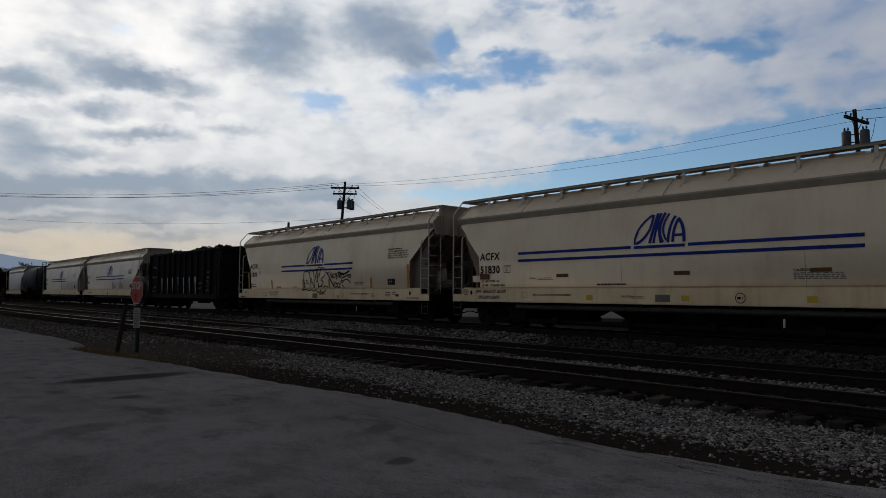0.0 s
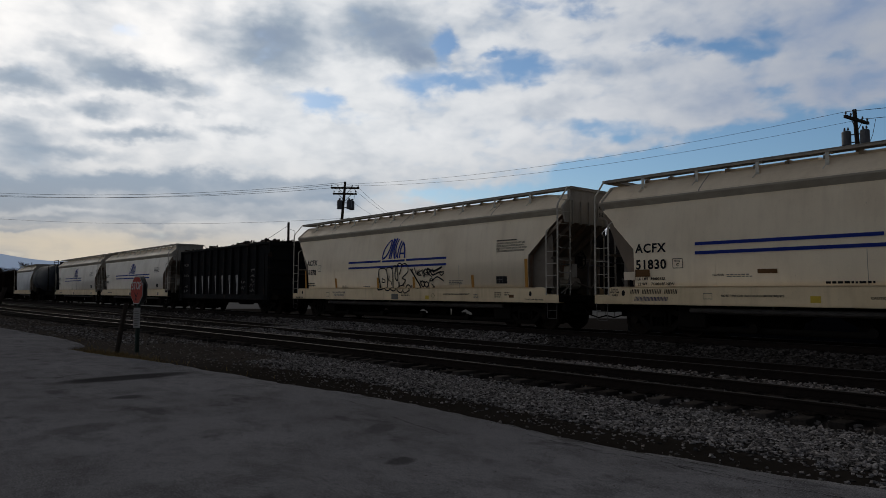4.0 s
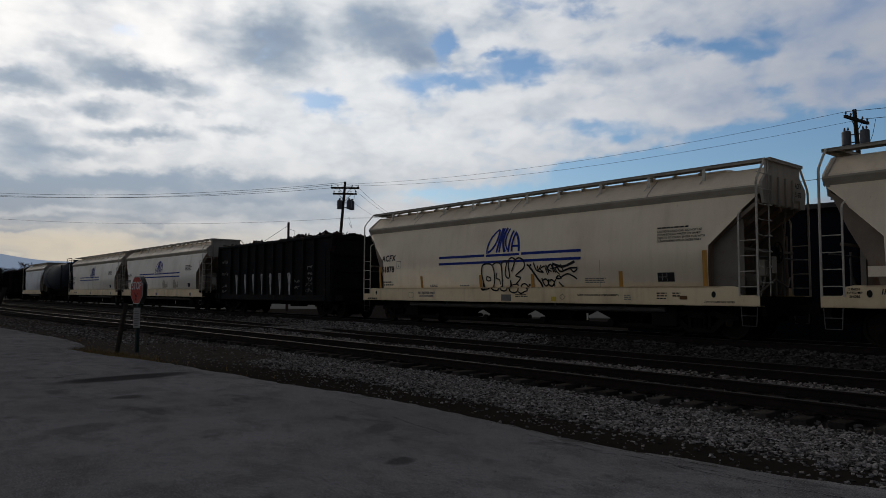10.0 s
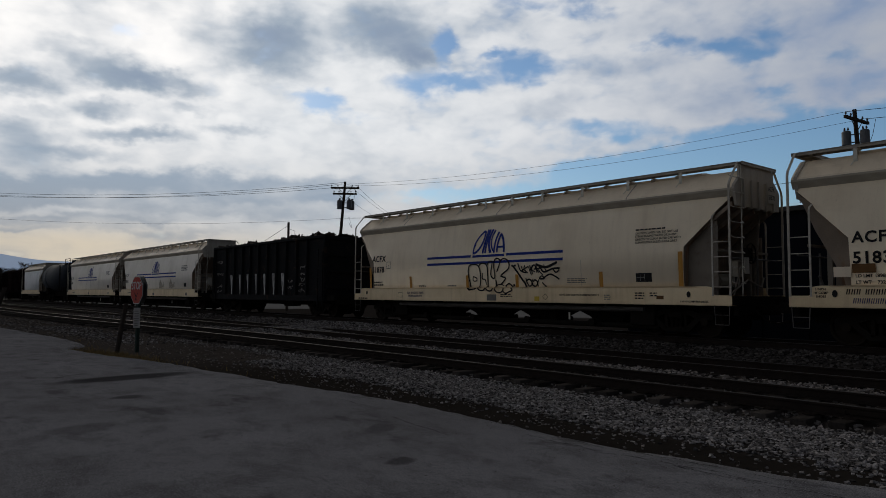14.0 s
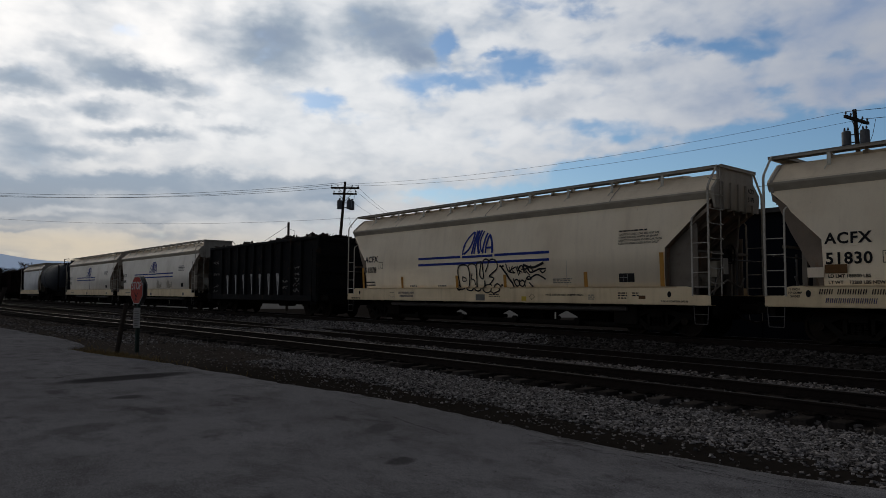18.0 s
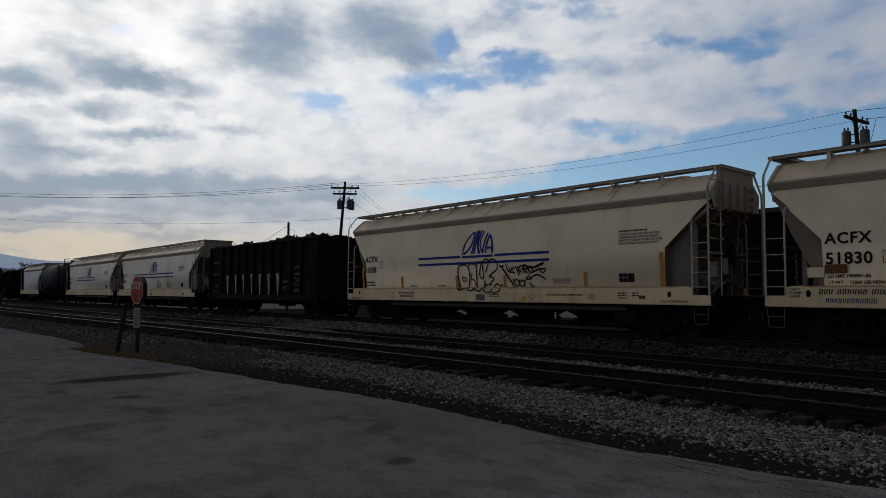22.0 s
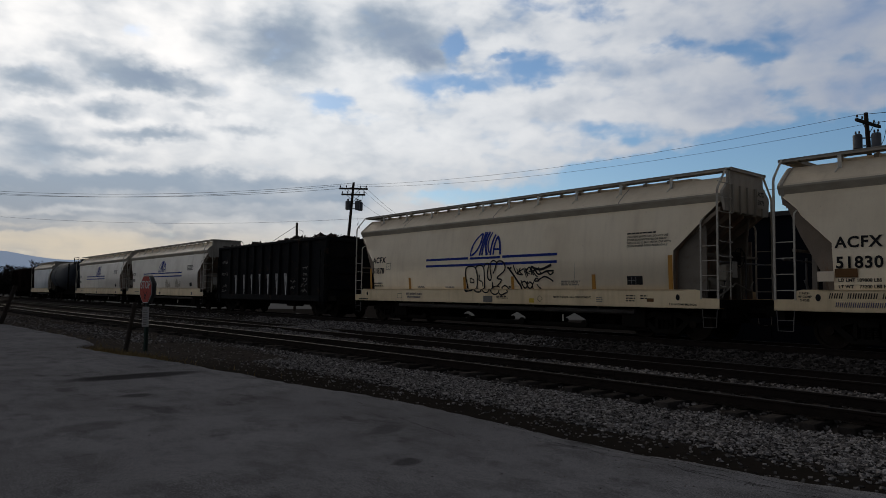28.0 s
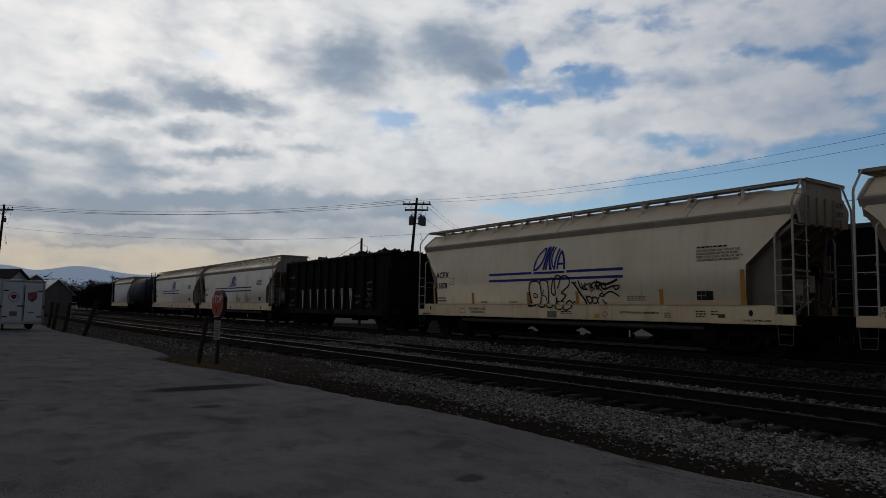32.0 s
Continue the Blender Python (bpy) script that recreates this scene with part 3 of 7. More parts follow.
def pavement_material():
    m = bpy.data.materials.new("old_asphalt")
    m.use_nodes = True
    g = Graph(m.node_tree)
    shader = m.node_tree.nodes["Principled BSDF"]
    at = g.node("ShaderNodeTexCoord").outputs["Object"]
    broad = g.noise(at, 0.33, 6, 0.6)
    mottle = g.noise(g.vec("MULTIPLY", at, (1.0, 1.5, 1.0)), 1.5, 7, 0.66)
    grain = g.noise(at, 16.0, 6, 0.75)
    grit = g.noise(at, 70.0, 3, 0.7)
    col = g.mix(g.ramp(broad, 0.32, 0.68), (0.214, 0.210, 0.221), (0.152, 0.148, 0.155))
    col = g.mix(g.math("MULTIPLY", g.ramp(mottle, 0.44, 0.66), 0.68), col, (0.092, 0.089, 0.094))
    col = g.mix(g.math("MULTIPLY", g.ramp(grain, 0.50, 0.66), 0.6), col, (0.085, 0.083, 0.088))
    col = g.mix(g.math("MULTIPLY", g.ramp(grain, 0.48, 0.32), 0.5), col, (0.26, 0.255, 0.265))
    col = g.mix(g.math("MULTIPLY", g.ramp(grit, 0.54, 0.64), 0.8), col, (0.33, 0.325, 0.335))
    col = g.mix(g.math("MULTIPLY", g.ramp(grit, 0.45, 0.36), 0.85), col, (0.050, 0.049, 0.051))
    spots = g.noise(g.vec("MULTIPLY", at, (0.8, 1.3, 1)), 1.1, 7, 0.62)
    col = g.mix(g.math("MULTIPLY", g.ramp(spots, 0.585, 0.68), 0.62), col, (0.062, 0.060, 0.063))
    # hair cracks in wandering cells
    cells = g.vec("ADD", at, g.vec("SCALE", g.vec("SUBTRACT", g.noise(at, 1.2, 5, 0.65, color=True), (0.5, 0.5, 0.5)), scale=1.3))
    hair = g.math("MULTIPLY", g.ramp(g.voronoi(cells, 0.42, "DISTANCE_TO_EDGE"), 0.012, 0.003), g.ramp(g.noise(at, 0.6, 3), 0.52, 0.64))
    col = g.mix(g.math("MULTIPLY", hair, 0.3), col, (0.034, 0.033, 0.034))
    x, y, z = g.split(at)

    def puddle(cx, cy, rx, ry, turn):
        c, s = math.cos(radians(turn)), math.sin(radians(turn))
        dx, dy = g.math("SUBTRACT", x, cx), g.math("SUBTRACT", y, cy)
        wob = g.math("MULTIPLY", g.math("SUBTRACT", g.noise(at, 2.5, 6, 0.65), 0.5), 0.6)
        u = g.math("DIVIDE", g.math("ADD", g.math("ADD", g.math("MULTIPLY", dx, c), g.math("MULTIPLY", dy, s)), wob), rx)
        v = g.math("DIVIDE", g.math("ADD", g.math("SUBTRACT", g.math("MULTIPLY", dy, c), g.math("MULTIPLY", dx, s)), g.math("MULTIPLY", wob, 0.25)), ry)
        return g.ramp(g.math("ADD", g.math("MULTIPLY", u, u), g.math("MULTIPLY", v, v)), 1.5, 0.35)

    # the long dark patch, and oil spots
    for cx, cy, rx, ry, turn, strength in ((-13.5, 3.9, 1.25, 0.40, 96, 0.8), (-11.0, 3.2, 0.20, 0.20, 100, 0.6), (-8.75, 2.05, 0.42, 0.30, 110, 0.35),
                                           (-5.26, 3.95, 0.20, 0.12, 115, 0.6), (-6.7, 4.75, 0.3, 0.16, 120, 0.4), (-13.1, 0.5, 0.22, 0.12, 95, 0.7)):
        col = g.mix(g.math("MULTIPLY", puddle(cx, cy, rx, ry, turn), strength), col, (0.022, 0.021, 0.022))
    g.plug(col, shader.inputs["Base Color"])
    g.plug(g.ramp(broad, 0.3, 0.7, 0.85, 0.98), shader.inputs["Roughness"])
    shader.inputs["Specular IOR Level"].default_value = 0.0
    b = g.node("ShaderNodeBump")
    b.inputs["Strength"].default_value = 0.5
    b.inputs["Distance"].default_value = 0.012
    g.plug(g.math("ADD", g.noise(at, 45.0, 5, 0.7), g.noise(at, 4.0, 4, 0.6)), b.inputs["Height"])
    g.plug(b.outputs[0], shader.inputs["Normal"])
    return m


def build_pavement():
    bm = bmesh.new()
    xs = steps((-75, -45, 1.0), (-45, -1, 0.12), (-1, 30, 1.5))
    top, low, back = [], [], []
    for x in xs:
        y = edge_y(x)
        top.append([bm.verts.new((x, y - 0.22, 0.0)), bm.verts.new((x, y - 0.05, -0.006 + 0.012 * noise.noise(Vector((x * 4, 7, 0)))))])
        low.append(bm.verts.new((x, y, -0.09)))
        back.append([bm.verts.new((x, k, 0.0)) for k in (-30.0, 0.0, 2.5)])
    for i in range(len(xs) - 1):
        rows = [back[i] + top[i] + [low[i]], back[i + 1] + top[i + 1] + [low[i + 1]]]
        for j in range(5):
            bm.faces.new((rows[0][j], rows[1][j], rows[1][j + 1], rows[0][j + 1]))
    bmesh.ops.recalc_face_normals(bm, faces=bm.faces)
    me = mesh_from(bm, "pavement", pavement_material(), True)
    road = tagged(new("pavement", me), "grey worn asphalt lot with stains and a broken edge", "pavement", kind="structure")
    # cracks near the edge, as thin dark grooves
    random.seed(5)
    for x0, off, length in ((-6.1, 0.08, 3.6), (-5.4, 0.28, 3.0), (-3.6, 0.42, 1.6), (-9.0, 0.55, 1.2), (-7.2, 0.9, 1.4)):
        bm = bmesh.new()
        x, prev = x0, None
        while x < x0 + length:
            y = edge_y(x) - off - 0.16 * (x - x0) / length + 0.05 * noise.noise(Vector((x * 3.3, off * 9, 1)))
            w = 0.002 + 0.006 * random.random() ** 2
            pair = [bm.verts.new((x, y - w, 0.004)), bm.verts.new((x, y + w, 0.004))]
            if prev:
                bm.faces.new((prev[0], pair[0], pair[1], prev[1]))
            prev = pair
            x += 0.07
        part("crack", bm, M_CRACK, road)


build_pavement()


def build_grit():
    """Small loose stones and bits lying on the asphalt."""
    rng = np.random.default_rng(23)
    verts, faces = [], []
    for _ in range(900):
        x = -abs(rng.normal(0, 9)) - 1.5
        y = edge_y(x) - 0.1 - abs(rng.normal(0, 1.6))
        if y < -1:
            continue
        r, i = rng.uniform(0.004, 0.013), len(verts)
        a = rng.uniform(0, 6.28)
        for k in range(4):
            verts.append((x + r * math.cos(a + 1.57 * k) * rng.uniform(0.6, 1.2), y + r * math.sin(a + 1.57 * k) * rng.uniform(0.6, 1.2), 0.001))
        verts.append((x, y, r * rng.uniform(0.5, 1.0)))
        faces += [(i + k, i + (k + 1) % 4, i + 4) for k in range(4)]
    me = bpy.data.meshes.new("loose_grit")
    me.from_pydata(verts, [], faces)
    me.materials.append(M_STONEDARK)
    tagged(new("loose_grit", me), "small dark grit scattered on the asphalt", "gravel", kind="stuff")


build_grit()


# ---- tracks ----
def rail_section(top):
    h = 0.165
    return [(-0.068, top - h), (0.068, top - h), (0.068, top - h + 0.014), (0.012, top - h + 0.032), (0.009, top - 0.045), (0.035, top - 0.036),
            (0.035, top - 0.006), (0.028, top), (-0.028, top), (-0.035, top - 0.006), (-0.035, top - 0.036), (-0.009, top - 0.045),
            (-0.012, top - h + 0.032), (-0.068, top - h + 0.014)]


def build_track(index, top, tie_lo, tie_hi, label):
    yc = TRACK_Y[index]
    shift = bend_near if index == 0 else (lambda x: 0.0)
    root = thing("railway_track", Matrix.Identity(4), label, "railway track", kind="structure")
    sec = rail_section(top)
    xs = steps((-170, -120, 10), (-120, -60, 6), (-60, 40, 4)) if index == 0 else [-170, -100, -50, -20, 40]
    for s in (-0.7525, 0.7525):
        bm = bmesh.new()
        rings = []
        for x in xs:
            wig = 0.012 * noise.noise(Vector((x * 0.4, s, index)))
            rings.append([bm.verts.new((x, yc + s + shift(x) + wig + p[0], p[1])) for p in sec])
        n = len(sec)
        for a, b in zip(rings[:-1], rings[1:]):
            for i in range(n):
                f = bm.faces.new((a[i], b[i], b[(i + 1) % n], a[(i + 1) % n]))
                f.material_index = 1 if i in (6, 7, 8) else 0
        bm.faces.new(rings[-1])
        bmesh.ops.recalc_face_normals(bm, faces=bm.faces)
        me = mesh_from(bm, "rail", M_RAIL)
        me.materials.append(M_RAILTOP)
        part("rail", me, M_RAIL, root, "rusty steel rail with a worn bright head")
    # joint bars on the near rails
    if index < 2:
        for s in (-0.7525, 0.7525):
            for x in (-3.5, -15.4, -27.3) if s < 0 else (-9.4, -21.3):
                bm = boxed(x - 0.45, x + 0.45, yc + s + shift(x) - 0.032, yc + s + shift(x) + 0.032, top - 0.125, top - 0.052, bevel=0.008)
                for k in (-0.34, -0.16, 0.16, 0.34):
                    tube(bm, (x + k, yc + s + shift(x) - 0.055, top - 0.09), (x + k, yc + s + shift(x) + 0.055, top - 0.09), 0.016, 6)
                part("joint_bar", bm, M_RAIL, root)
    base = top - 0.165
    tie = mesh_from(boxed(-0.115, 0.115, -1.29, 1.29, -0.17, 0.0, bevel=0.014), "tie", M_TIE)
    rest = bmesh.new()
    rng = random.Random(11 + index)
    x, picked = -130.0, 0
    while x < 14:
        turn, dy, dz = rng.uniform(-1.6, 1.6), rng.uniform(-0.09, 0.09), rng.uniform(-0.022, 0.0)
        if tie_lo < x < tie_hi:
            ob = part("tie", tie, M_TIE, root)
            ob.matrix_basis = pose(x, yc + shift(x) + dy, base + dz, rng.uniform(-0.6, 0.6), 0, turn)
            plate = part("tie_plate", PLATE, M_RAIL, root)
            plate.matrix_basis = pose(x, yc - 0.7525 + shift(x), base - 0.008)
            picked += 1
        else:
            box(rest, x - 0.115, x + 0.115, yc + shift(x) - 1.29 + dy, yc + shift(x) + 1.29 + dy, base - 0.17, base + dz)
        x += 0.535 + rng.uniform(-0.03, 0.03)
    far = part("far_ties", rest, M_TIE, root)
    far["kind"] = "stuff"
    return root


PLATE = mesh_from(boxed(-0.09, 0.09, -0.17, 0.17, 0.0, 0.016), "tie_plate", M_RAIL)
build_track(0, RAIL_NEAR, -42, 2, "near yard track with rusty rails on dark timber ties")
build_track(1, RAIL_NEAR, -36, 0, "middle yard track with rusty rails on dark timber ties")
build_track(2, RAIL_TRAIN, -34, -2, "raised track with rusty rails that carries the freight train")


def build_ballast():
    """Loose crushed stone between and beside the tracks: angular stones, the clean shoulder and the oily beds apart."""
    rng = np.random.default_rng(3)
    cube = np.array([(x, y, z) for x in (-1, 1) for y in (-1, 1) for z in (-1, 1)], float) * 0.78
    quads = np.array([(0, 1, 3, 2), (4, 6, 7, 5), (0, 4, 5, 1), (2, 3, 7, 6), (0, 2, 6, 4), (1, 5, 7, 3)])
    shapes = []
    for k in range(24):
        s = (cube + rng.uniform(-0.42, 0.42, cube.shape)) * np.array([rng.uniform(0.8, 1.35), rng.uniform(0.65, 1.1), rng.uniform(0.42, 0.75)])
        shapes.append(s)

    def strew(spots, x0, x1, y0, y1, per_m2, lo, hi, fade=None):
        for _ in range(int((x1 - x0) * (y1 - y0) * per_m2)):
            x, y = rng.uniform(x0, x1), rng.uniform(y0, y1)
            if fade and rng.random() > fade(x, y):
                continue
            spots.append((x, y + bend_near(x) * min(max((16.5 - y) / 5.0, 0), 1), rng.uniform(lo, hi)))

    def shoulder(x, y):
        edge = 8.9 if x < -17 else 7.55 + 0.3 * noise.noise(Vector((x * 0.5, 0, 3)))
        k = min(max((y - edge) / 0.7, 0.03), 1.0)
        worn = 0.5 + 0.9 * noise.noise(Vector((x * 0.35, y * 0.5, 8)))
        return k * (1.0 if x > -18 else min(max(0.15 + worn, 0.05), 1.0) * (0.6 if x > -22 else 0.2))

    def clump(x, y):
        return min(max(0.55 + 0.9 * noise.noise(Vector((x * 0.3, y * 0.6, 2))), 0.12), 1.0)

    def make(name, spots, material, label):
        n, m = len(spots), 8
        verts = np.empty((n, m, 3))
        for i, (x, y, r) in enumerate(spots):
            a, b = rng.uniform(0, 6.28), rng.uniform(-0.7, 0.7)
            ca, sa, cb, sb = math.cos(a), math.sin(a), math.cos(b), math.sin(b)
            p = shapes[i % 24] @ np.array([[ca, sa, 0], [-sa, ca, 0], [0, 0, 1]])
            p = p @ np.array([[1, 0, 0], [0, cb, sb], [0, -sb, cb]])
            verts[i] = p * r + (x, y, ground_z(x, y) + r * 0.3)
        faces = (quads[None] + (np.arange(n) * m)[:, None, None]).reshape(-1, 4)
        me = bpy.data.meshes.new(name)
        me.from_pydata(verts.reshape(-1, 3).tolist(), [], faces.tolist())
        me.materials.append(material)
        tagged(new(name, me), label, "gravel", kind="stuff")

    clean, oily, darker, dirt = [], [], [], []
    strew(clean, -12, 0.5, 6.9, 10.05, 900, 0.011, 0.029, shoulder)
    strew(clean, -28, -12, 6.9, 10.05, 480, 0.013, 0.032, shoulder)
    strew(dirt, -30, 0.5, 6.0, 9.6, 26, 0.005, 0.020, lambda x, y: 1.0 if y > edge_y(x) + 0.1 else 0.0)
    strew(dirt, -56, -26, 4.6, 9.8, 34, 0.012, 0.045, lambda x, y: clump(x, y) if y > edge_y(x) + 0.1 else 0.0)
    strew(clean, -40, -24, 7.2, 9.4, 30, 0.02, 0.05, clump)
    strew(oily, -16, 0.5, 10.0, 12.4, 70, 0.02, 0.04, clump)
    strew(oily, -16, 0.5, 12.3, 14.1, 260, 0.022, 0.045, clump)
    strew(oily, -34, -16, 12.3, 14.1, 150, 0.025, 0.05, clump)
    strew(darker, -16, -1, 16.0, 18.1, 200, 0.025, 0.05, clump)
    strew(oily, -38, -16, 16.0, 18.1, 160, 0.028, 0.055, clump)
    strew(oily, -60, -36, 12.2, 18.1, 26, 0.03, 0.06, clump)
    strew(oily, -26, 0, 14.2, 16.0, 60, 0.022, 0.045, clump)
    strew(darker, -30, -2, 18.4, 20.0, 25, 0.03, 0.05, clump)
    strew(clean, -35, -21, 12.7, 17.7, 300, 0.022, 0.046, lambda x, y: math.exp(-((x + 27.5) / 4.6) ** 2 - ((y - 15.9) / 1.8) ** 2))
    strew(clean, -27, -8, 12.6, 13.9, 170, 0.022, 0.042, clump)
    strew(clean, -32, -15, 16.2, 17.9, 80, 0.025, 0.045, clump)
    make("ballast", clean, M_STONE, "loose grey crushed stone on the shoulder of the near track")
    make("track_ballast", oily, M_STONEDARK, "dark oily crushed stone between the tracks")
    make("sooty_ballast", darker, M_STONEDARKER, "darker crushed stone beside the train's track")
    make("rubble", dirt, M_STONEDARK, "small dark rubble along the pavement's edge")


build_ballast()


# ---- the train ----
WHEEL_R = 0.457


def wheelset_mesh():
    bm = bmesh.new()
    tube(bm, (0, -0.95, 0), (0, 0.95, 0), 0.08, 10)
    for s in (-1, 1):
        y = 0.7525 * s
        out = bmesh.new()
        turned(out, [(0.10, y + 0.09 * s), (0.16, y + 0.07 * s), (0.36, y + 0.015 * s), (0.39, y + 0.06 * s), (WHEEL_R - 0.01, y + 0.065 * s), (WHEEL_R, y + 0.05 * s),
                     (WHEEL_R + 0.002, y - 0.03 * s), (WHEEL_R + 0.028, y - 0.045 * s), (WHEEL_R + 0.02, y - 0.07 * s), (0.38, y - 0.06 * s), (0.2, y - 0.04 * s), (0.1, y - 0.06 * s)], 28, "Y")
        me = bpy.data.meshes.new("tmp")
        out.to_mesh(me)
        out.free()
        bm.from_mesh(me)
        bpy.data.meshes.remove(me)
        tube(bm, (0, 0.95 * s, 0), (0, 1.06 * s, 0), 0.11, 12)
        for k in range(3):
            a = k * 2.094
            tube(bm, (0.06 * math.cos(a), 1.05 * s, 0.06 * math.sin(a)), (0.06 * math.cos(a), 1.075 * s, 0.06 * math.sin(a)), 0.016, 6)
    return mesh_from(bm, "wheelset", M_WHEEL)


def truck_mesh():
    """A three-piece freight truck: two cast side frames with spring windows, a bolster and springs."""
    bm = bmesh.new()
    for s in (-1, 1):
        y0, y1 = (0.92 * s, 1.05 * s) if s > 0 else (-1.05, -0.92)
        extrude_poly(bm, [(-1.15, 0.62), (-1.02, 0.70), (-0.72, 0.70), (-0.38, 0.80), (0.38, 0.80), (0.72, 0.70), (1.02, 0.70), (1.15, 0.62), (1.12, 0.52), (0.74, 0.50),
                          (0.40, 0.64), (-0.40, 0.64), (-0.74, 0.50), (-1.12, 0.52)], 1, y0, y1)
        extrude_poly(bm, [(-0.76, 0.50), (-0.62, 0.55), (-0.30, 0.29), (0.30, 0.29), (0.62, 0.55), (0.76, 0.50), (0.40, 0.17), (-0.40, 0.17)], 1, y0, y1)
        for k in (-0.34, 0.26):
            box(bm, k, k + 0.08, min(y0, y1), max(y0, y1), 0.25, 0.66)
        for k in (-0.14, 0.0, 0.14):
            for j in range(5):
                tube(bm, (k, (y0 + y1) / 2, 0.30 + j * 0.055), (k, (y0 + y1) / 2, 0.335 + j * 0.055), 0.06, 8)
    box(bm, -0.22, 0.22, -1.1, 1.1, 0.56, 0.74, 0.02)
    box(bm, -0.3, 0.3, -0.3, 0.3, 0.72, 0.86, 0.02)
    for k in (-0.62, 0.62):
        box(bm, k - 0.05, k + 0.05, -0.85, 0.85, 0.36, 0.46)
        extrude_poly(bm, [(k * 0.3, 0.16), (k * 0.62, 0.14), (k * 0.66, 0.50), (k * 0.3, 0.52)], 1, -0.60, 0.60)
        for y in (-0.69, 0.69):
            box(bm, k * 0.62, k * 0.72, y - 0.05, y + 0.05, 0.22, 0.52)
    box(bm, -0.16, 0.16, -0.88, 0.88, 0.20, 0.34)
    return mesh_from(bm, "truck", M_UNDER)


WHEELSET, TRUCK = wheelset_mesh(), truck_mesh()


def coupler_mesh():
    bm = bmesh.new()
    box(bm, 0.0, 0.62, -0.09, 0.09, 0.80, 0.96, 0.02)
    extrude_poly(bm, [(0.58, -0.14), (0.72, -0.16), (0.80, -0.06), (0.76, 0.02), (0.80, 0.12), (0.70, 0.17), (0.58, 0.12)], 2, 0.73, 1.02)
    box(bm, -1.35, -0.1, -0.34, 0.34, 0.52, 0.98, 0.02)
    box(bm, -0.12, 0.02, -1.25, 1.25, 0.66, 0.95, 0.02)
    pipe(bm, [(0.05, -0.35, 0.80), (0.3, -0.36, 0.55), (0.6, -0.25, 0.45), (0.8, -0.1, 0.52)], 0.025, 6)
    return mesh_from(bm, "coupler", M_UNDER)


COUPLER = coupler_mesh()


def running_gear(car, centre, half, wheels=True):
    for s in (-1, 1):
        truck = part("truck", TRUCK, M_UNDER, car, "black cast steel truck with spring nest")
        truck.matrix_basis = pose(centre * s, 0, 0)
        for k in (-0.87, 0.87):
            w = part("wheelset", WHEELSET, M_WHEEL, truck)
            w.matrix_basis = pose(k, 0, WHEEL_R)
        c = part("coupler", COUPLER, M_UNDER, car)
        c.matrix_basis = pose(half * s, 0, 0, 0, 0, 0 if s > 0 else 180)


def half_width(z):
    """Half the width of a hopper's side at height z over the rail."""
    return 1.39 - 0.026 * (z - 1.42) ** 2 + 0.085 * math.sin(math.pi * min(max((z - 1.42) / 2.46, 0.0), 1.0))


def ladder(bm, x0, x1, y, z0, z1, rungs, r=0.022, bend=None):
    for x in (x0, x1):
        box(bm, x - 0.028, x + 0.028, y - 0.012, y + 0.03, z0, z1)
    for i in range(rungs):
        z = z0 + 0.12 + (z1 - z0 - 0.25) * i / (rungs - 1)
        tube(bm, (x0, y - 0.015, z), (x1, y - 0.015, z), r * 0.75, 6)


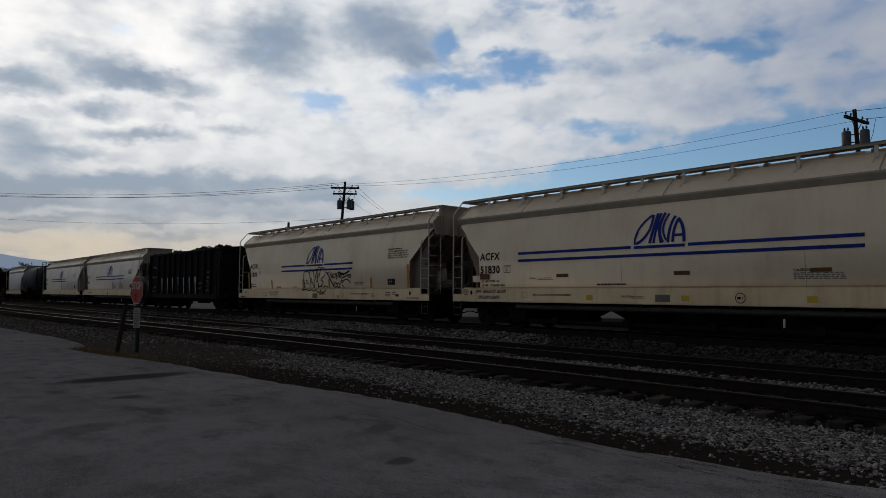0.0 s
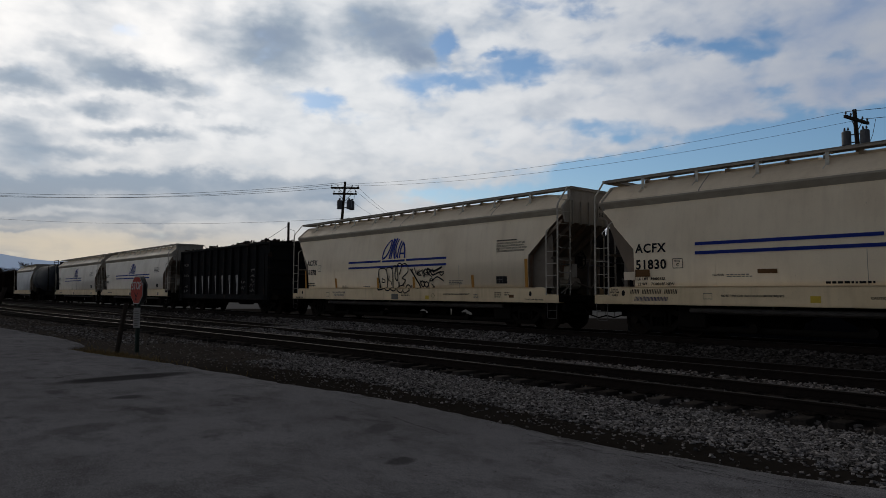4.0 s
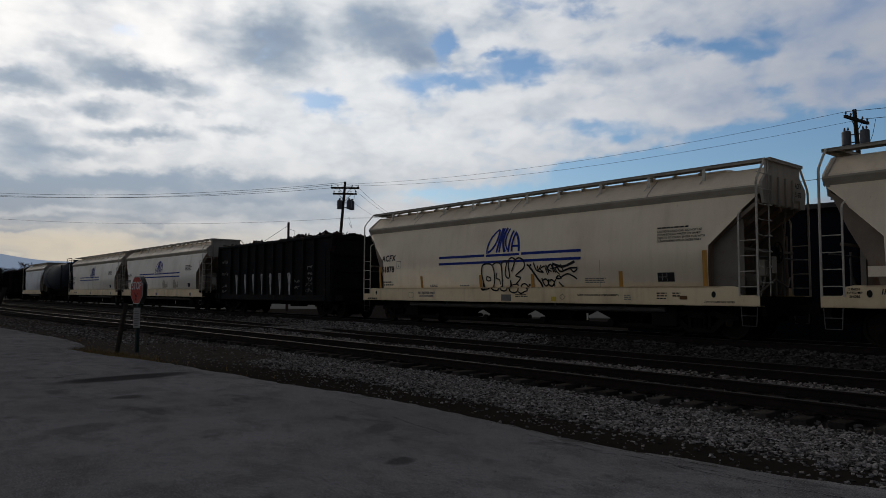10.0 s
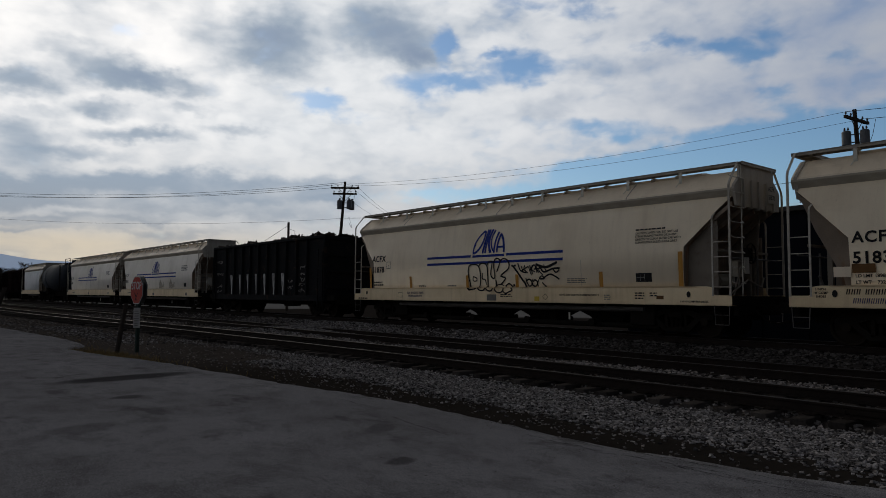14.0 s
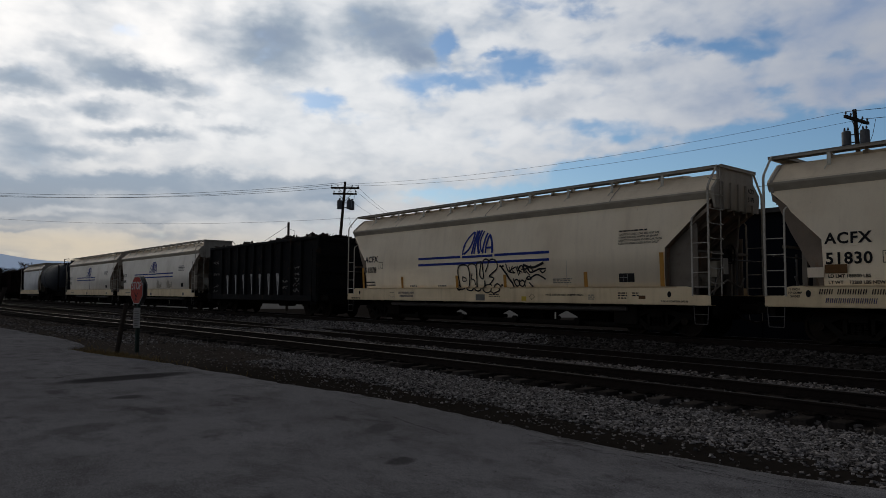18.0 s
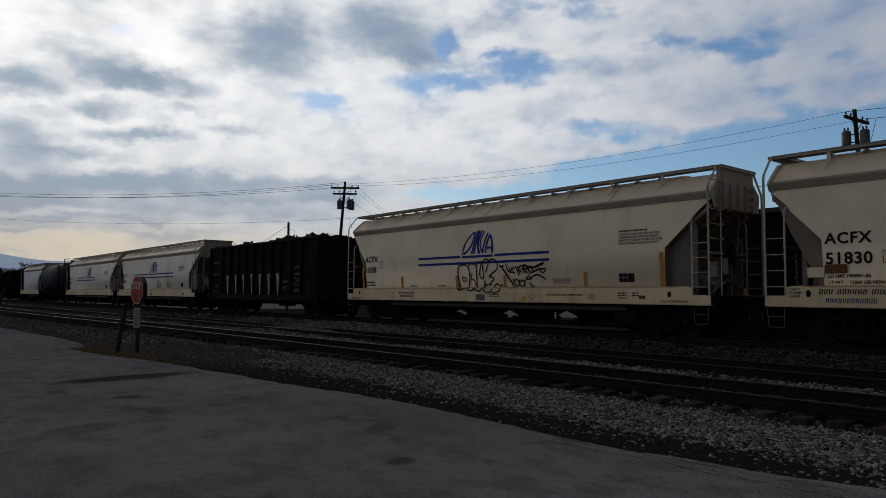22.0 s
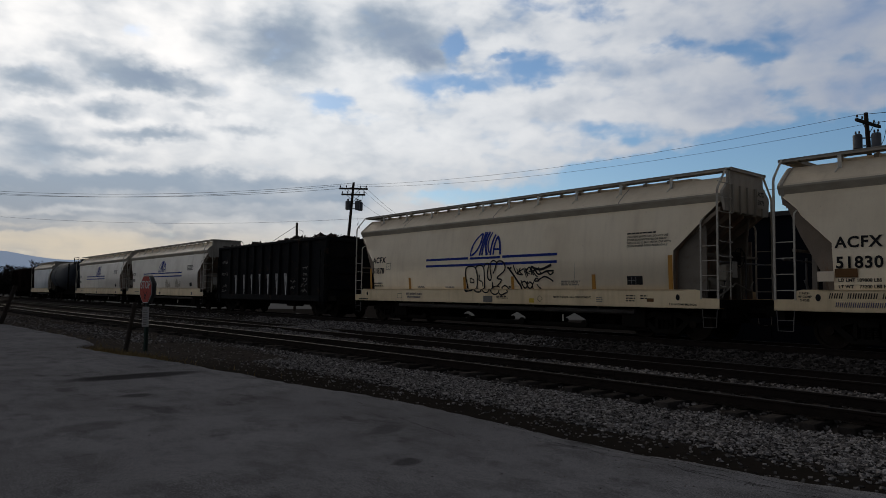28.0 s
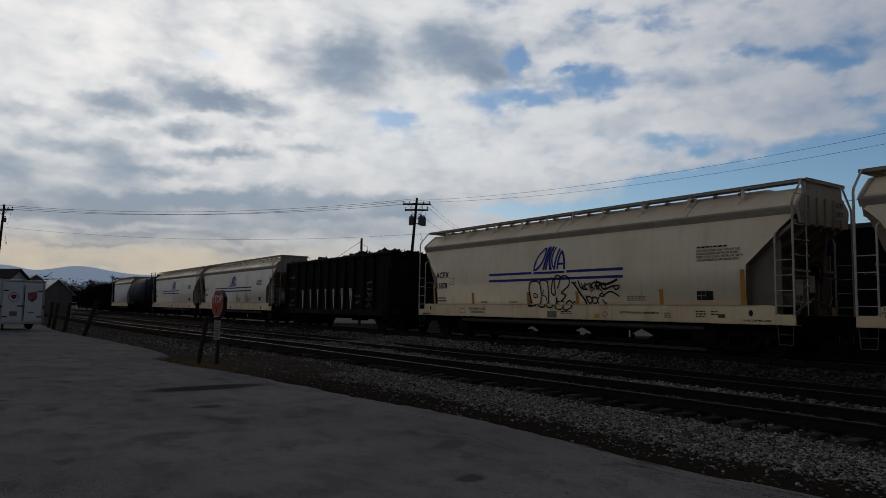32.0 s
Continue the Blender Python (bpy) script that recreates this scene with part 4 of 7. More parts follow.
def hopper_car(half, bays, label, side_mat):
    """A centre-flow covered hopper: rounded sides, sloped ends, trough hatch roof, side sills and outlet bays."""
    e = half - 8.95
    car = thing("covered_hopper_car", Matrix.Identity(4), label, "hopper car", "cars of the freight train")
    side_z = [1.40 + 2.48 * i / 14 for i in range(15)]
    # body: the full section, then ends whose underside slopes up
    def section(x, z_low):
        pts = []
        for z in side_z:
            zz = max(z, z_low)
            pts.append((x, -half_width(zz), zz))
        return pts + [(p[0], -p[1], p[2]) for p in reversed(pts)]
    bm = bmesh.new()
    rows = [(-8.85, 3.86), (-8.39, 3.44), (-8.29, 3.28), (-7.52, 2.55), (-7.50, 1.40)]
    secs = [section(x - e - (0.10 if z < 3.0 else 0.06), z) for x, z in rows] + [section(x + e, z) for x, z in reversed([(-a, b) for a, b in rows])]
    loft(bm, secs)
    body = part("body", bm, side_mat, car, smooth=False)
    for p in body.data.polygons:
        p.use_smooth = abs(p.normal.y) > 0.8
        # the ends' undersides: grime, with the shade of facing down mixed in
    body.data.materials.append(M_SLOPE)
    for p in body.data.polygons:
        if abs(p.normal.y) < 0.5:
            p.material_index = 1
    # weld seams down the side
    for i in (-3, -1, 0, 2, 3):
        x = i * (half - 1.6) / 4 + 0.25 + 0.2 * (i % 2)
        bm = bmesh.new()
        dark_seam = i in (-1, 2)
        for a, b in zip(side_z[:-1], side_z[1:]):
            if dark_seam and b > 2.32:
                continue
            vs = [bm.verts.new((x + dx, -half_width(z) - dy, z)) for dx, z, dy in ((-0.007, a, 0.001), (0.007, a, 0.001), (0.007, b, 0.001), (-0.007, b, 0.001))]
            ridge = [bm.verts.new((x, -half_width(z) - 0.004, z)) for z in (a, b)]
            bm.faces.new((vs[0], ridge[0], ridge[1], vs[3]))
            bm.faces.new((ridge[0], vs[1], vs[2], ridge[1]))
        part("weld_seam", bm, M_CHORD if dark_seam else side_mat, car)
    # top chords: a flange that hangs over the side
    for s in (-1, 1):
        bm = bmesh.new()
        hw = half_width(3.88)
        extrude_poly(bm, [(s * (hw - 0.02), 3.84), (s * (hw + 0.012), 3.86), (s * (hw + 0.10), 4.02), (s * (hw + 0.10), 4.07), (s * (hw - 0.05), 4.07)], 0, -half + 0.02, half - 0.05)
        # Darker than the sides: the shade below the overhang is in its colour.
        part("top_chord", bm, M_CHORD, car, "overhanging top chord in a shade-dark tan")
    # roof
    bm = bmesh.new()
    hw = half_width(3.88) + 0.09
    prof = [(hw, 4.06), (hw - 0.02, 4.12), (hw - 0.30, 4.375), (hw - 0.34, 4.40), (0.74, 4.60), (0.40, 4.66)]
    ring = [(-a, b) for a, b in prof] + [(a, b) for a, b in reversed(prof)]
    loft(bm, [[(x, a, b) for a, b in ring] for x in (-half + 0.02, -half + 0.45, half - 0.45, half - 0.06)])
    roof = part("roof", bm, M_ROOF, car)
    for p in roof.data.polygons:
        p.use_smooth = False
    # roof panel joints
    for i in (-3, 0, 3):
        x = i * (half - 0.6) / 4.5
        bm = bmesh.new()
        for a, b in zip(ring[:5], ring[1:6]):
            vs = [bm.verts.new((x + dx, p[0] - 0.004, p[1] + 0.012)) for dx, p in ((-0.02, a), (0.02, a), (0.02, b), (-0.02, b))]
            bm.faces.new(vs)
        part("roof_joint", bm, M_ENDSHEET, car)
    # trough hatch along the middle
    for i in range(6):
        bm = bmesh.new()
        a = -half + 1.2 + i * (2 * half - 2.4) / 6
        b = a + (2 * half - 2.4) / 6 - 0.14
        extrude_poly(bm, [(-0.58, 4.46), (-0.57, 4.70), (-0.3, 4.735), (0.3, 4.735), (0.57, 4.70), (0.58, 4.46)], 0, a, b)
        cover = part("hatch_cover", bm, M_ROOF, car)
        for u in (0.03, 0.36, 0.70):
            c = a + (b - a) * u
            bm = boxed(c - 0.04, c + 0.04, -0.59, 0.59, 4.66, 4.745, bevel=0.012)
            box(bm, c - 0.07, c + 0.04, -0.62, -0.57, 4.58, 4.72)
            part("hatch_lock", bm, M_CHORD, cover)
    # running boards on posts
    for s in (-1, 1):
        bm = bmesh.new()
        y0, y1 = sorted((s * 0.66, s * 1.0))
        box(bm, -half - 0.1, half - 0.05, y0, y1, 4.775, 4.80)
        for y in (y0, y1 - 0.02):
            box(bm, -half - 0.1, half - 0.05, y, y + 0.02, 4.725, 4.81)
        part("running_board", bm, M_ENDSHEET, car, "grating walkway along the roof edge")
        xs = [-7.57, -5.82, -4.08, -2.35, -0.92, 0.47, 1.91, 3.64, 5.4, 7.18] if half > 8 else [-4.6, -2.8, -1.0, 0.8, 2.6, 4.4]
        for x in xs:
            bm = boxed(x - 0.045, x + 0.045, s * 0.98 - 0.012, s * 0.98 + 0.012, 4.36, 4.78)
            box(bm, x - 0.02, x + 0.02, min(s * 0.62, s * 0.98), max(s * 0.62, s * 0.98), 4.72, 4.77)
            tube(bm, (x, s * 0.985, 4.46), (x - 0.05, s * 1.14, 4.295), 0.012, 5)
            part("support", bm, M_STEELW, car)
    # end crosswalks
    for s in (-1, 1):
        x0, x1 = sorted((s * (half - 0.32), s * (half + 0.08)))
        bm = boxed(x0, x1, -1.0, 1.0, 4.77, 4.80)
        for x in (x0, x1 - 0.03):
            box(bm, x, x + 0.03, -1.0, 1.0, 4.72, 4.81)
        part("crosswalk", bm, M_ENDSHEET, car)
    # side sills
    for s in (-1, 1):
        bm = bmesh.new()
        y = s * 1.56
        yi = s * 1.30
        prof = [(-half, 0.92), (half, 0.92), (half, 1.20), (half - 0.46, 1.20), (half - 0.52, 1.24), (half - 0.55, 1.41), (half - 0.70, 1.44), (-half + 0.70, 1.44), (-half + 0.55, 1.41), (-half + 0.52, 1.24), (-half + 0.46, 1.20), (-half, 1.20)]
        extrude_poly(bm, prof, 1, min(y, y - s * 0.02), max(y, y - s * 0.02))
        extrude_poly(bm, [(-half, 0.92), (half, 0.92), (half, 0.94), (-half, 0.94)], 1, min(y, yi), max(y, yi))
        extrude_poly(bm, [(-half + 0.95, 1.40), (half - 0.95, 1.40), (half - 0.95, 1.44), (-half + 0.95, 1.44)], 1, min(y, yi), max(y, yi))
        part("side_sill", bm, M_SILL, car, "cream steel side sill with stencilled notes")
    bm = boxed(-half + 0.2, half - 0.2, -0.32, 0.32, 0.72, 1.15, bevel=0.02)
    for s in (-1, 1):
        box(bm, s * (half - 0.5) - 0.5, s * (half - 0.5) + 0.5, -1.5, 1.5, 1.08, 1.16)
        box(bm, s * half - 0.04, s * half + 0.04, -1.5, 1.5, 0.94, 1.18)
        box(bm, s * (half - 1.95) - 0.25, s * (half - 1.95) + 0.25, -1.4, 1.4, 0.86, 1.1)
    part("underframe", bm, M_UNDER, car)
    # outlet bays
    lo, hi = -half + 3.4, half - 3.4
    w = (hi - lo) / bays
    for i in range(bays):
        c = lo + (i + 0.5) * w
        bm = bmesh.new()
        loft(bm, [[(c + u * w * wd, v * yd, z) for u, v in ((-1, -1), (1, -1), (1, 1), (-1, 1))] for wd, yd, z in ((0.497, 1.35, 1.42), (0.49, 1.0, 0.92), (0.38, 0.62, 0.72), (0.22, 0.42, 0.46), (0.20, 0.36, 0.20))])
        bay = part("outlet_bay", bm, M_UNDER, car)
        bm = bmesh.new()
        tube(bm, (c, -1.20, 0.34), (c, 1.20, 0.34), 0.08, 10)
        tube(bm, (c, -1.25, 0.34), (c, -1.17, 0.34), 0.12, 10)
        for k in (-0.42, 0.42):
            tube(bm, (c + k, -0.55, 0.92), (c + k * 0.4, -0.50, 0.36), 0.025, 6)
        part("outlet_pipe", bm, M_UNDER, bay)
    bm = bmesh.new()
    pipe(bm, [(lo - 0.4, -1.18, 0.78), (hi + 0.5, -1.18, 0.78)], 0.07, 10)
    pipe(bm, [(lo - 0.4, -1.05, 0.70), (hi + 0.5, -1.05, 0.70)], 0.02, 8)
    for i in range(bays):
        c = lo + (i + 0.5) * w
        tube(bm, (c + 0.5, -1.18, 0.78), (c + 0.5, -1.18, 1.0), 0.03, 6)
    # Paler than the underframe: the reflection on the pipe is put into its colour.
    part("air_line", bm, M_STEP, car)
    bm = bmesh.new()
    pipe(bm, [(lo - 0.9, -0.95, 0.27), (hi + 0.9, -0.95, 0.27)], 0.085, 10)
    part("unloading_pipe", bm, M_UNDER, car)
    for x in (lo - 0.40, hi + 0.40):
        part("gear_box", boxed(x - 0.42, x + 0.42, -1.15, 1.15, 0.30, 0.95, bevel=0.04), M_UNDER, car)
    part("pale_hose_tag", boxed(hi - 2.25, hi - 2.20, -1.30, -1.27, 0.40, 0.62), M_STEELW, car)
    # ladders, steps, grab irons at every corner
    for sx in (-1, 1):
        for sy in (-1, 1):
            a, b = sorted((sx * (half - 0.03), sx * (half - 0.52)))
            y = sy * 1.56
            bm = bmesh.new()
            out, inn = (b, a) if sx > 0 else (a, b)
            # the outer stile bends in to the running board
            bend = [(0.0, 1.18), (0.0, 4.10), (-0.05, 4.22), (-0.47, 4.74), (-0.52, 4.79)] if sx > 0 else [(0.0, 1.18), (0.0, 4.16), (-0.04, 4.27), (-0.46, 4.75), (-0.52, 4.80)]
            loft(bm, [[(out + p, y + sy * (o + q), z) for p, q in ((-0.027, -0.016), (0.027, -0.016), (0.027, 0.016), (-0.027, 0.016))] for o, z in bend])
            loft(bm, [[(inn + p, y + sy * (o + q), z) for p, q in ((-0.022, -0.014), (0.022, -0.014), (0.022, 0.014), (-0.022, 0.014))] for o, z in ((0.0, 1.18), (0.0, 3.26), (-0.03, 3.33), (-0.18, 3.42))])
            for i in range(4):
                z = 1.42 + i * 0.40
                tube(bm, (a, y, z), (b, y, z), 0.014, 6)
            part("corner_ladder", bm, M_LADDER, car, "scuffed light steel corner ladder")
            bm = bmesh.new()
            pipe(bm, [(a + 0.03, y, 0.93), (a + 0.06, y, 0.42), (b - 0.06, y, 0.42), (b - 0.03, y, 0.93)], 0.011, 6)
            pipe(bm, [(a + 0.04, y, 0.68), (b - 0.04, y, 0.68)], 0.011, 6)
            part("stirrup_step", bm, M_STEP, car)
    for s in (-1, 1):
        # end ladder on the brake end, and end sheet stiffeners
        bm = bmesh.new()
        x = s * (half + 0.02)
        box(bm, x - 0.012, x + 0.012, -1.0, -0.965, 1.15, 4.72)
        for i in range(8):
            z = 1.55 + i * 0.40
            pipe(bm, [(x - s * 0.05, -1.55, z + 0.03), (x + s * 0.07, -1.53, z - 0.03), (x + s * 0.09, -1.02, z - 0.03), (x, -0.98, z + 0.03)], 0.012, 6)
        if s > 0:
            part("end_ladder", bm, M_LADDER, car)
        bm = bmesh.new()
        x0, x1 = (half - 0.07, half + 0.01) if s > 0 else (-half + 0.08, -half + 0.16)
        extrude_poly(bm, [(-1.18, 3.60), (1.26, 3.60), (1.33, 4.05), (1.31, 4.14), (1.02, 4.40), (0.76, 4.61), (0.4, 4.67), (-0.4, 4.67), (-0.76, 4.61), (-1.02, 4.40), (-1.31, 4.14), (-1.33, 4.05)], 0, x0, x1)
        for y in (-0.85, -0.42, 0.0, 0.42, 0.85):
            box(bm, x0 - (0.05 if s < 0 else 0), x1 + (0.05 if s > 0 else 0), y - 0.018, y + 0.018, 3.55, 4.34)
        if s > 0:
            box(bm, x0, x1 - 0.02, -1.0, 1.0, 4.30, 4.73)
        part("end_sheet", bm, M_ENDSHEET, car)
        if s > 0:
            part("end_marking_panel", boxed(half + 0.06, half + 0.07, 0.46, 0.92, 3.80, 4.34), M_ENDSHEET, car)
            for k, word in enumerate(("ACFX", "51878")):
                me = written(word, 0.13, "CENTER")
                for v in me.vertices:
                    v.co = Vector((half + 0.074, 0.69 + v.co.x * 0.8, 4.14 - k * 0.24 + v.co.y))
                me.materials.clear()
                me.materials.append(M_BLACKP)
                part("end_lettering", me, M_BLACKP, car)
        bm = bmesh.new()
        xt, xb = s * (half - 0.12), s * (half - 3.2)
        extrude_poly(bm, [(xt, 3.72), (xt, 3.60), (xb, 1.3), (xb, 1.44)], 1, -1.24, 1.24)
        for y in (-0.75, 0.0, 0.75):
            extrude_poly(bm, [(xt, 3.62), (xt + s * 0.03, 3.46), (xb, 1.2), (xb, 1.32)], 1, y - 0.04, y + 0.04)
        part("slope_sheet", bm, M_SLOPE, car, "dirty sloping end sheet with shade in its dark tone")
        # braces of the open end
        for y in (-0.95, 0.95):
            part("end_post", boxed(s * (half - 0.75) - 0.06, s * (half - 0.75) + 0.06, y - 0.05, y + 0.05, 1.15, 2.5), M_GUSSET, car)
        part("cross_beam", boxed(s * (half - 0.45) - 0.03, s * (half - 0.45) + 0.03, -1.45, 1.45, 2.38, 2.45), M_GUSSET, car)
        bm = bmesh.new()
        tube(bm, (s * (half - 1.1), -0.4, 1.6), (s * (half - 1.1), 0.7, 1.6), 0.22, 12)
        part("air_reservoir", bm, M_CHORD, car)
        if s > 0:
            part("valve_box", boxed(s * (half - 0.35) - 0.12, s * (half - 0.35) + 0.12, -0.75, -0.5, 1.7, 2.15, bevel=0.03), M_CHORD, car)
        bm = bmesh.new()
        pipe(bm, [(s * (half - 0.35), -0.62, 1.7), (s * (half - 0.4), -0.5, 1.45), (s * (half - 0.9), -0.4, 1.4)], 0.03, 6)
        pipe(bm, [(s * (half - 0.12), -1.3, 2.2), (s * (half - 0.12), 1.3, 2.2)], 0.022, 6)
        pipe(bm, [(s * (half - 0.1), 0.1, 1.2), (s * (half - 0.1), 0.1, 2.3)], 0.03, 6)
        part("end_piping", bm, M_STEP, car)
        # diagonal edge stiffener of the far slope
        bm = bmesh.new()
        pipe(bm, [(s * (half - 0.12), 1.1, 3.7), (s * (half - 1.9), 1.1, 2.2)], 0.045, 6)
        part("slope_stiffener", bm, M_GUSSET, car)
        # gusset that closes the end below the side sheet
        # Added dark plates keep the bright background out of the open ends.
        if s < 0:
            part("end_dark_filler", boxed(-half + 0.12, -half + 1.5, 1.05, 1.09, 1.2, 2.55), M_SLOPE, car)
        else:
            part("end_dark_filler", boxed(half - 2.2, half - 0.5, 1.24, 1.28, 1.2, 2.9), M_SLOPE, car)
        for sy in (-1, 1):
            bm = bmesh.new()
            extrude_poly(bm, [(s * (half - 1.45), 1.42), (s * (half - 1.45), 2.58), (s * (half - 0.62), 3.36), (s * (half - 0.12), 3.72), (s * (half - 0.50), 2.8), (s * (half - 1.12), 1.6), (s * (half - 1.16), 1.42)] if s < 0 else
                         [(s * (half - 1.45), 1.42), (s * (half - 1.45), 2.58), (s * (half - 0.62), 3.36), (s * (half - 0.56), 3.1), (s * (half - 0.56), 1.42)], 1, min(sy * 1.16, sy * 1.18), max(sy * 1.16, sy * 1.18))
            # Two browns for one plate: the +x end's shade is in the darker.
            part("end_gusset", bm, M_GUSSET if s > 0 else M_SLOPE, car, "dirty end gusset plate with shade in its brown")
        if s > 0:
            bm = bmesh.new()
            for i in range(18):
                p, q = 2 * math.pi * i / 18, 2 * math.pi * (i + 1) / 18
                tube(bm, (half - 0.05, -0.35 + 0.27 * math.cos(p), 2.35 + 0.27 * math.sin(p)), (half - 0.05, -0.35 + 0.27 * math.cos(q), 2.35 + 0.27 * math.sin(q)), 0.016, 5)
            for i in range(5):
                p = 2 * math.pi * i / 5
                tube(bm, (half - 0.05, -0.35, 2.35), (half - 0.05, -0.35 + 0.27 * math.cos(p), 2.35 + 0.27 * math.sin(p)), 0.012, 5)
            part("brake_wheel", bm, M_UNDER, car)
            part("end_placard", boxed(half + 0.035, half + 0.045, -0.92, -0.66, 1.78, 2.22), M_LADDER, car, "pale worn placard on the end")
            bm = bmesh.new()
            pipe(bm, [(half - 0.2, -1.2, 1.25), (half + 0.02, -0.7, 1.62), (half - 0.05, 0.2, 1.42), (half - 0.3, 0.9, 1.7)], 0.025, 6)
            pipe(bm, [(half - 0.25, -0.95, 1.2), (half - 0.15, -0.75, 1.95), (half - 0.1, -0.35, 2.3)], 0.022, 6)
            pipe(bm, [(half - 0.4, 0.5, 1.2), (half - 0.25, 0.45, 2.6), (half - 0.15, 0.4, 3.5)], 0.03, 6)
            part("brake_piping", bm, M_GUSSET, car)
            part("brake_gear_box", boxed(half - 0.2, half - 0.07, -0.5, -0.2, 2.15, 2.5, bevel=0.02), M_UNDER, car)
    running_gear(car, half - 1.95, half)
    return car


def on_side(me, x, z, name, material, car, sill=False, lift=0.010, label=""):
    """Lays a flat mesh (in xy) onto the car's near side with its origin at x, z."""
    for v in me.vertices:
        zz = z + v.co.y
        on_sill = sill or zz < 1.44
        v.co = Vector((x + v.co.x, -(1.56 if on_sill else half_width(zz)) - lift - (0 if on_sill else 0.002), zz))
    me.materials.clear()
    me.materials.append(material)
    return part(name, me, material, car, label)


def flat_poly(polys):
    bm = bmesh.new()
    for pts in polys:
        bm.faces.new([bm.verts.new((a, b, 0)) for a, b in pts])
    bmesh.ops.triangulate(bm, faces=bm.faces)
    me = bpy.data.meshes.new("flat")
    bm.to_mesh(me)
    bm.free()
    return me


def rect(x0, x1, z0, z1, n=1):
    return [[(x0 + (x1 - x0) * i / n, z0), (x0 + (x1 - x0) * (i + 1) / n, z0), (x0 + (x1 - x0) * (i + 1) / n, z1), (x0 + (x1 - x0) * i / n, z1)] for i in range(n)]


def stroke(pts, w, closed=False):
    """Quads of a brush line of width w along pts (pairs)."""
    out, n = [], len(pts)
    lefts = []
    for i, p in enumerate(pts):
        a = pts[(i - 1) % n] if (i or closed) else p
        b = pts[(i + 1) % n] if (i < n - 1 or closed) else p
        d = Vector((b[0] - a[0], b[1] - a[1]))
        d = d.normalized() if d.length > 1e-6 else Vector((1, 0))
        o = Vector((-d.y, d.x)) * w / 2
        lefts.append(((p[0] + o.x, p[1] + o.y), (p[0] - o.x, p[1] - o.y)))
    for i in range(n - 1 + (1 if closed else 0)):
        a, b = lefts[i], lefts[(i + 1) % n]
        out.append([a[0], b[0], b[1], a[1]])
    return out


def arc(cx, cz, rx, rz, a0, a1, n=12, tilt=0.0):
    pts = []
    for i in range(n + 1):
        a = radians(a0 + (a1 - a0) * i / n)
        u, v = rx * math.cos(a), rz * math.sin(a)
        c, s = math.cos(radians(tilt)), math.sin(radians(tilt))
        pts.append((cx + u * c - v * s, cz + u * s + v * c))
    return pts


def owner_mark(car, x, z, w, h):
    """The owner's mark: a blue half round of slanting bars, drawn as plain shapes."""
    k = w / 2
    mark = on_side(flat_poly(rect(x - k, x + k, z - 0.085, z, 1)), 0, 0, "owner_mark", M_BLUE, car, label="blue half-round emblem of slanting strokes")
    base = z + 0.035

    def bar(wd, *pts):
        """A curved bar through three points, given across (-1 to 1) and up (0 to 1)."""
        (a, b), (c, d), (p, q) = pts
        line = []
        for i in range(11):
            t = i / 10
            f0, f1, f2 = (1 - t) * (1 - 2 * t), 4 * t * (1 - t), t * (2 * t - 1)
            line.append((x + k * (a * f0 + c * f1 + p * f2), base + h * (b * f0 + d * f1 + q * f2)))
        return stroke(line, wd)

    # a leaf, three leaning bars, a fork and the round shoulder
    for wd, *pts in ((0.070, (-0.96, 0.0), (-0.82, 0.50), (-0.30, 0.93)), (0.085, (-0.90, 0.03), (-0.44, 0.36), (-0.26, 0.93)),
                     (0.060, (-0.97, 0.02), (-0.94, 0.20), (-0.84, 0.40)), (0.095, (-0.36, 0.02), (-0.22, 0.48), (-0.08, 0.97)),
                     (0.075, (-0.20, 0.02), (-0.10, 0.52), (0.04, 0.97)), (0.085, (-0.05, 0.90), (-0.03, 0.55), (0.10, 0.02)),
                     (0.095, (0.20, 0.97), (0.02, 0.46), (0.17, 0.03)), (0.065, (0.36, 0.93), (0.16, 0.50), (0.30, 0.10)),
                     (0.085, (0.60, 0.84), (0.43, 0.50), (0.36, 0.02)), (0.085, (0.55, 0.03), (0.58, 0.40), (0.72, 0.74)),
                     (0.095, (0.70, 0.76), (0.90, 0.48), (0.97, 0.02)), (0.075, (0.58, 0.24), (0.75, 0.24), (0.92, 0.24))):
        on_side(flat_poly(bar(wd, *pts)), 0, 0, "mark_stroke", M_BLUE, mark)


def islands(me):
    """The loose pieces of a mesh, as meshes of their own; the given one is used up."""
    src = bmesh.new()
    src.from_mesh(me)
    bpy.data.meshes.remove(me)
    bmesh.ops.remove_doubles(src, verts=src.verts, dist=1e-5)
    left, out = set(src.faces), []
    while left:
        todo, found = [min(left, key=lambda f: f.index)], []
        left.discard(todo[0])
        while todo:
            f = todo.pop()
            found.append(f)
            for e in f.edges:
                for o in e.link_faces:
                    if o in left:
                        left.discard(o)
                        todo.append(o)
        bm, copies = bmesh.new(), {}
        for f in found:
            for v in f.verts:
                if v not in copies:
                    copies[v] = bm.verts.new(v.co)
            bm.faces.new([copies[v] for v in f.verts])
        piece = bpy.data.meshes.new("piece")
        bm.to_mesh(piece)
        bm.free()
        out.append(piece)
    src.free()
    return out


def lettering(car, text, x, z, size, material=None, sill=False, spread=1.0):
    """Large words letter by letter; small stencils stay whole."""
    if size < 0.2:
        on_side(written(text, size, spread=spread), x, z, "small_lettering", material or M_BLACKP, car, sill)["kind"] = "stuff"
        return
    for piece in islands(written(text, size, spread=spread)):
        on_side(piece, x, z, "letter", material or M_BLACKP, car, sill)


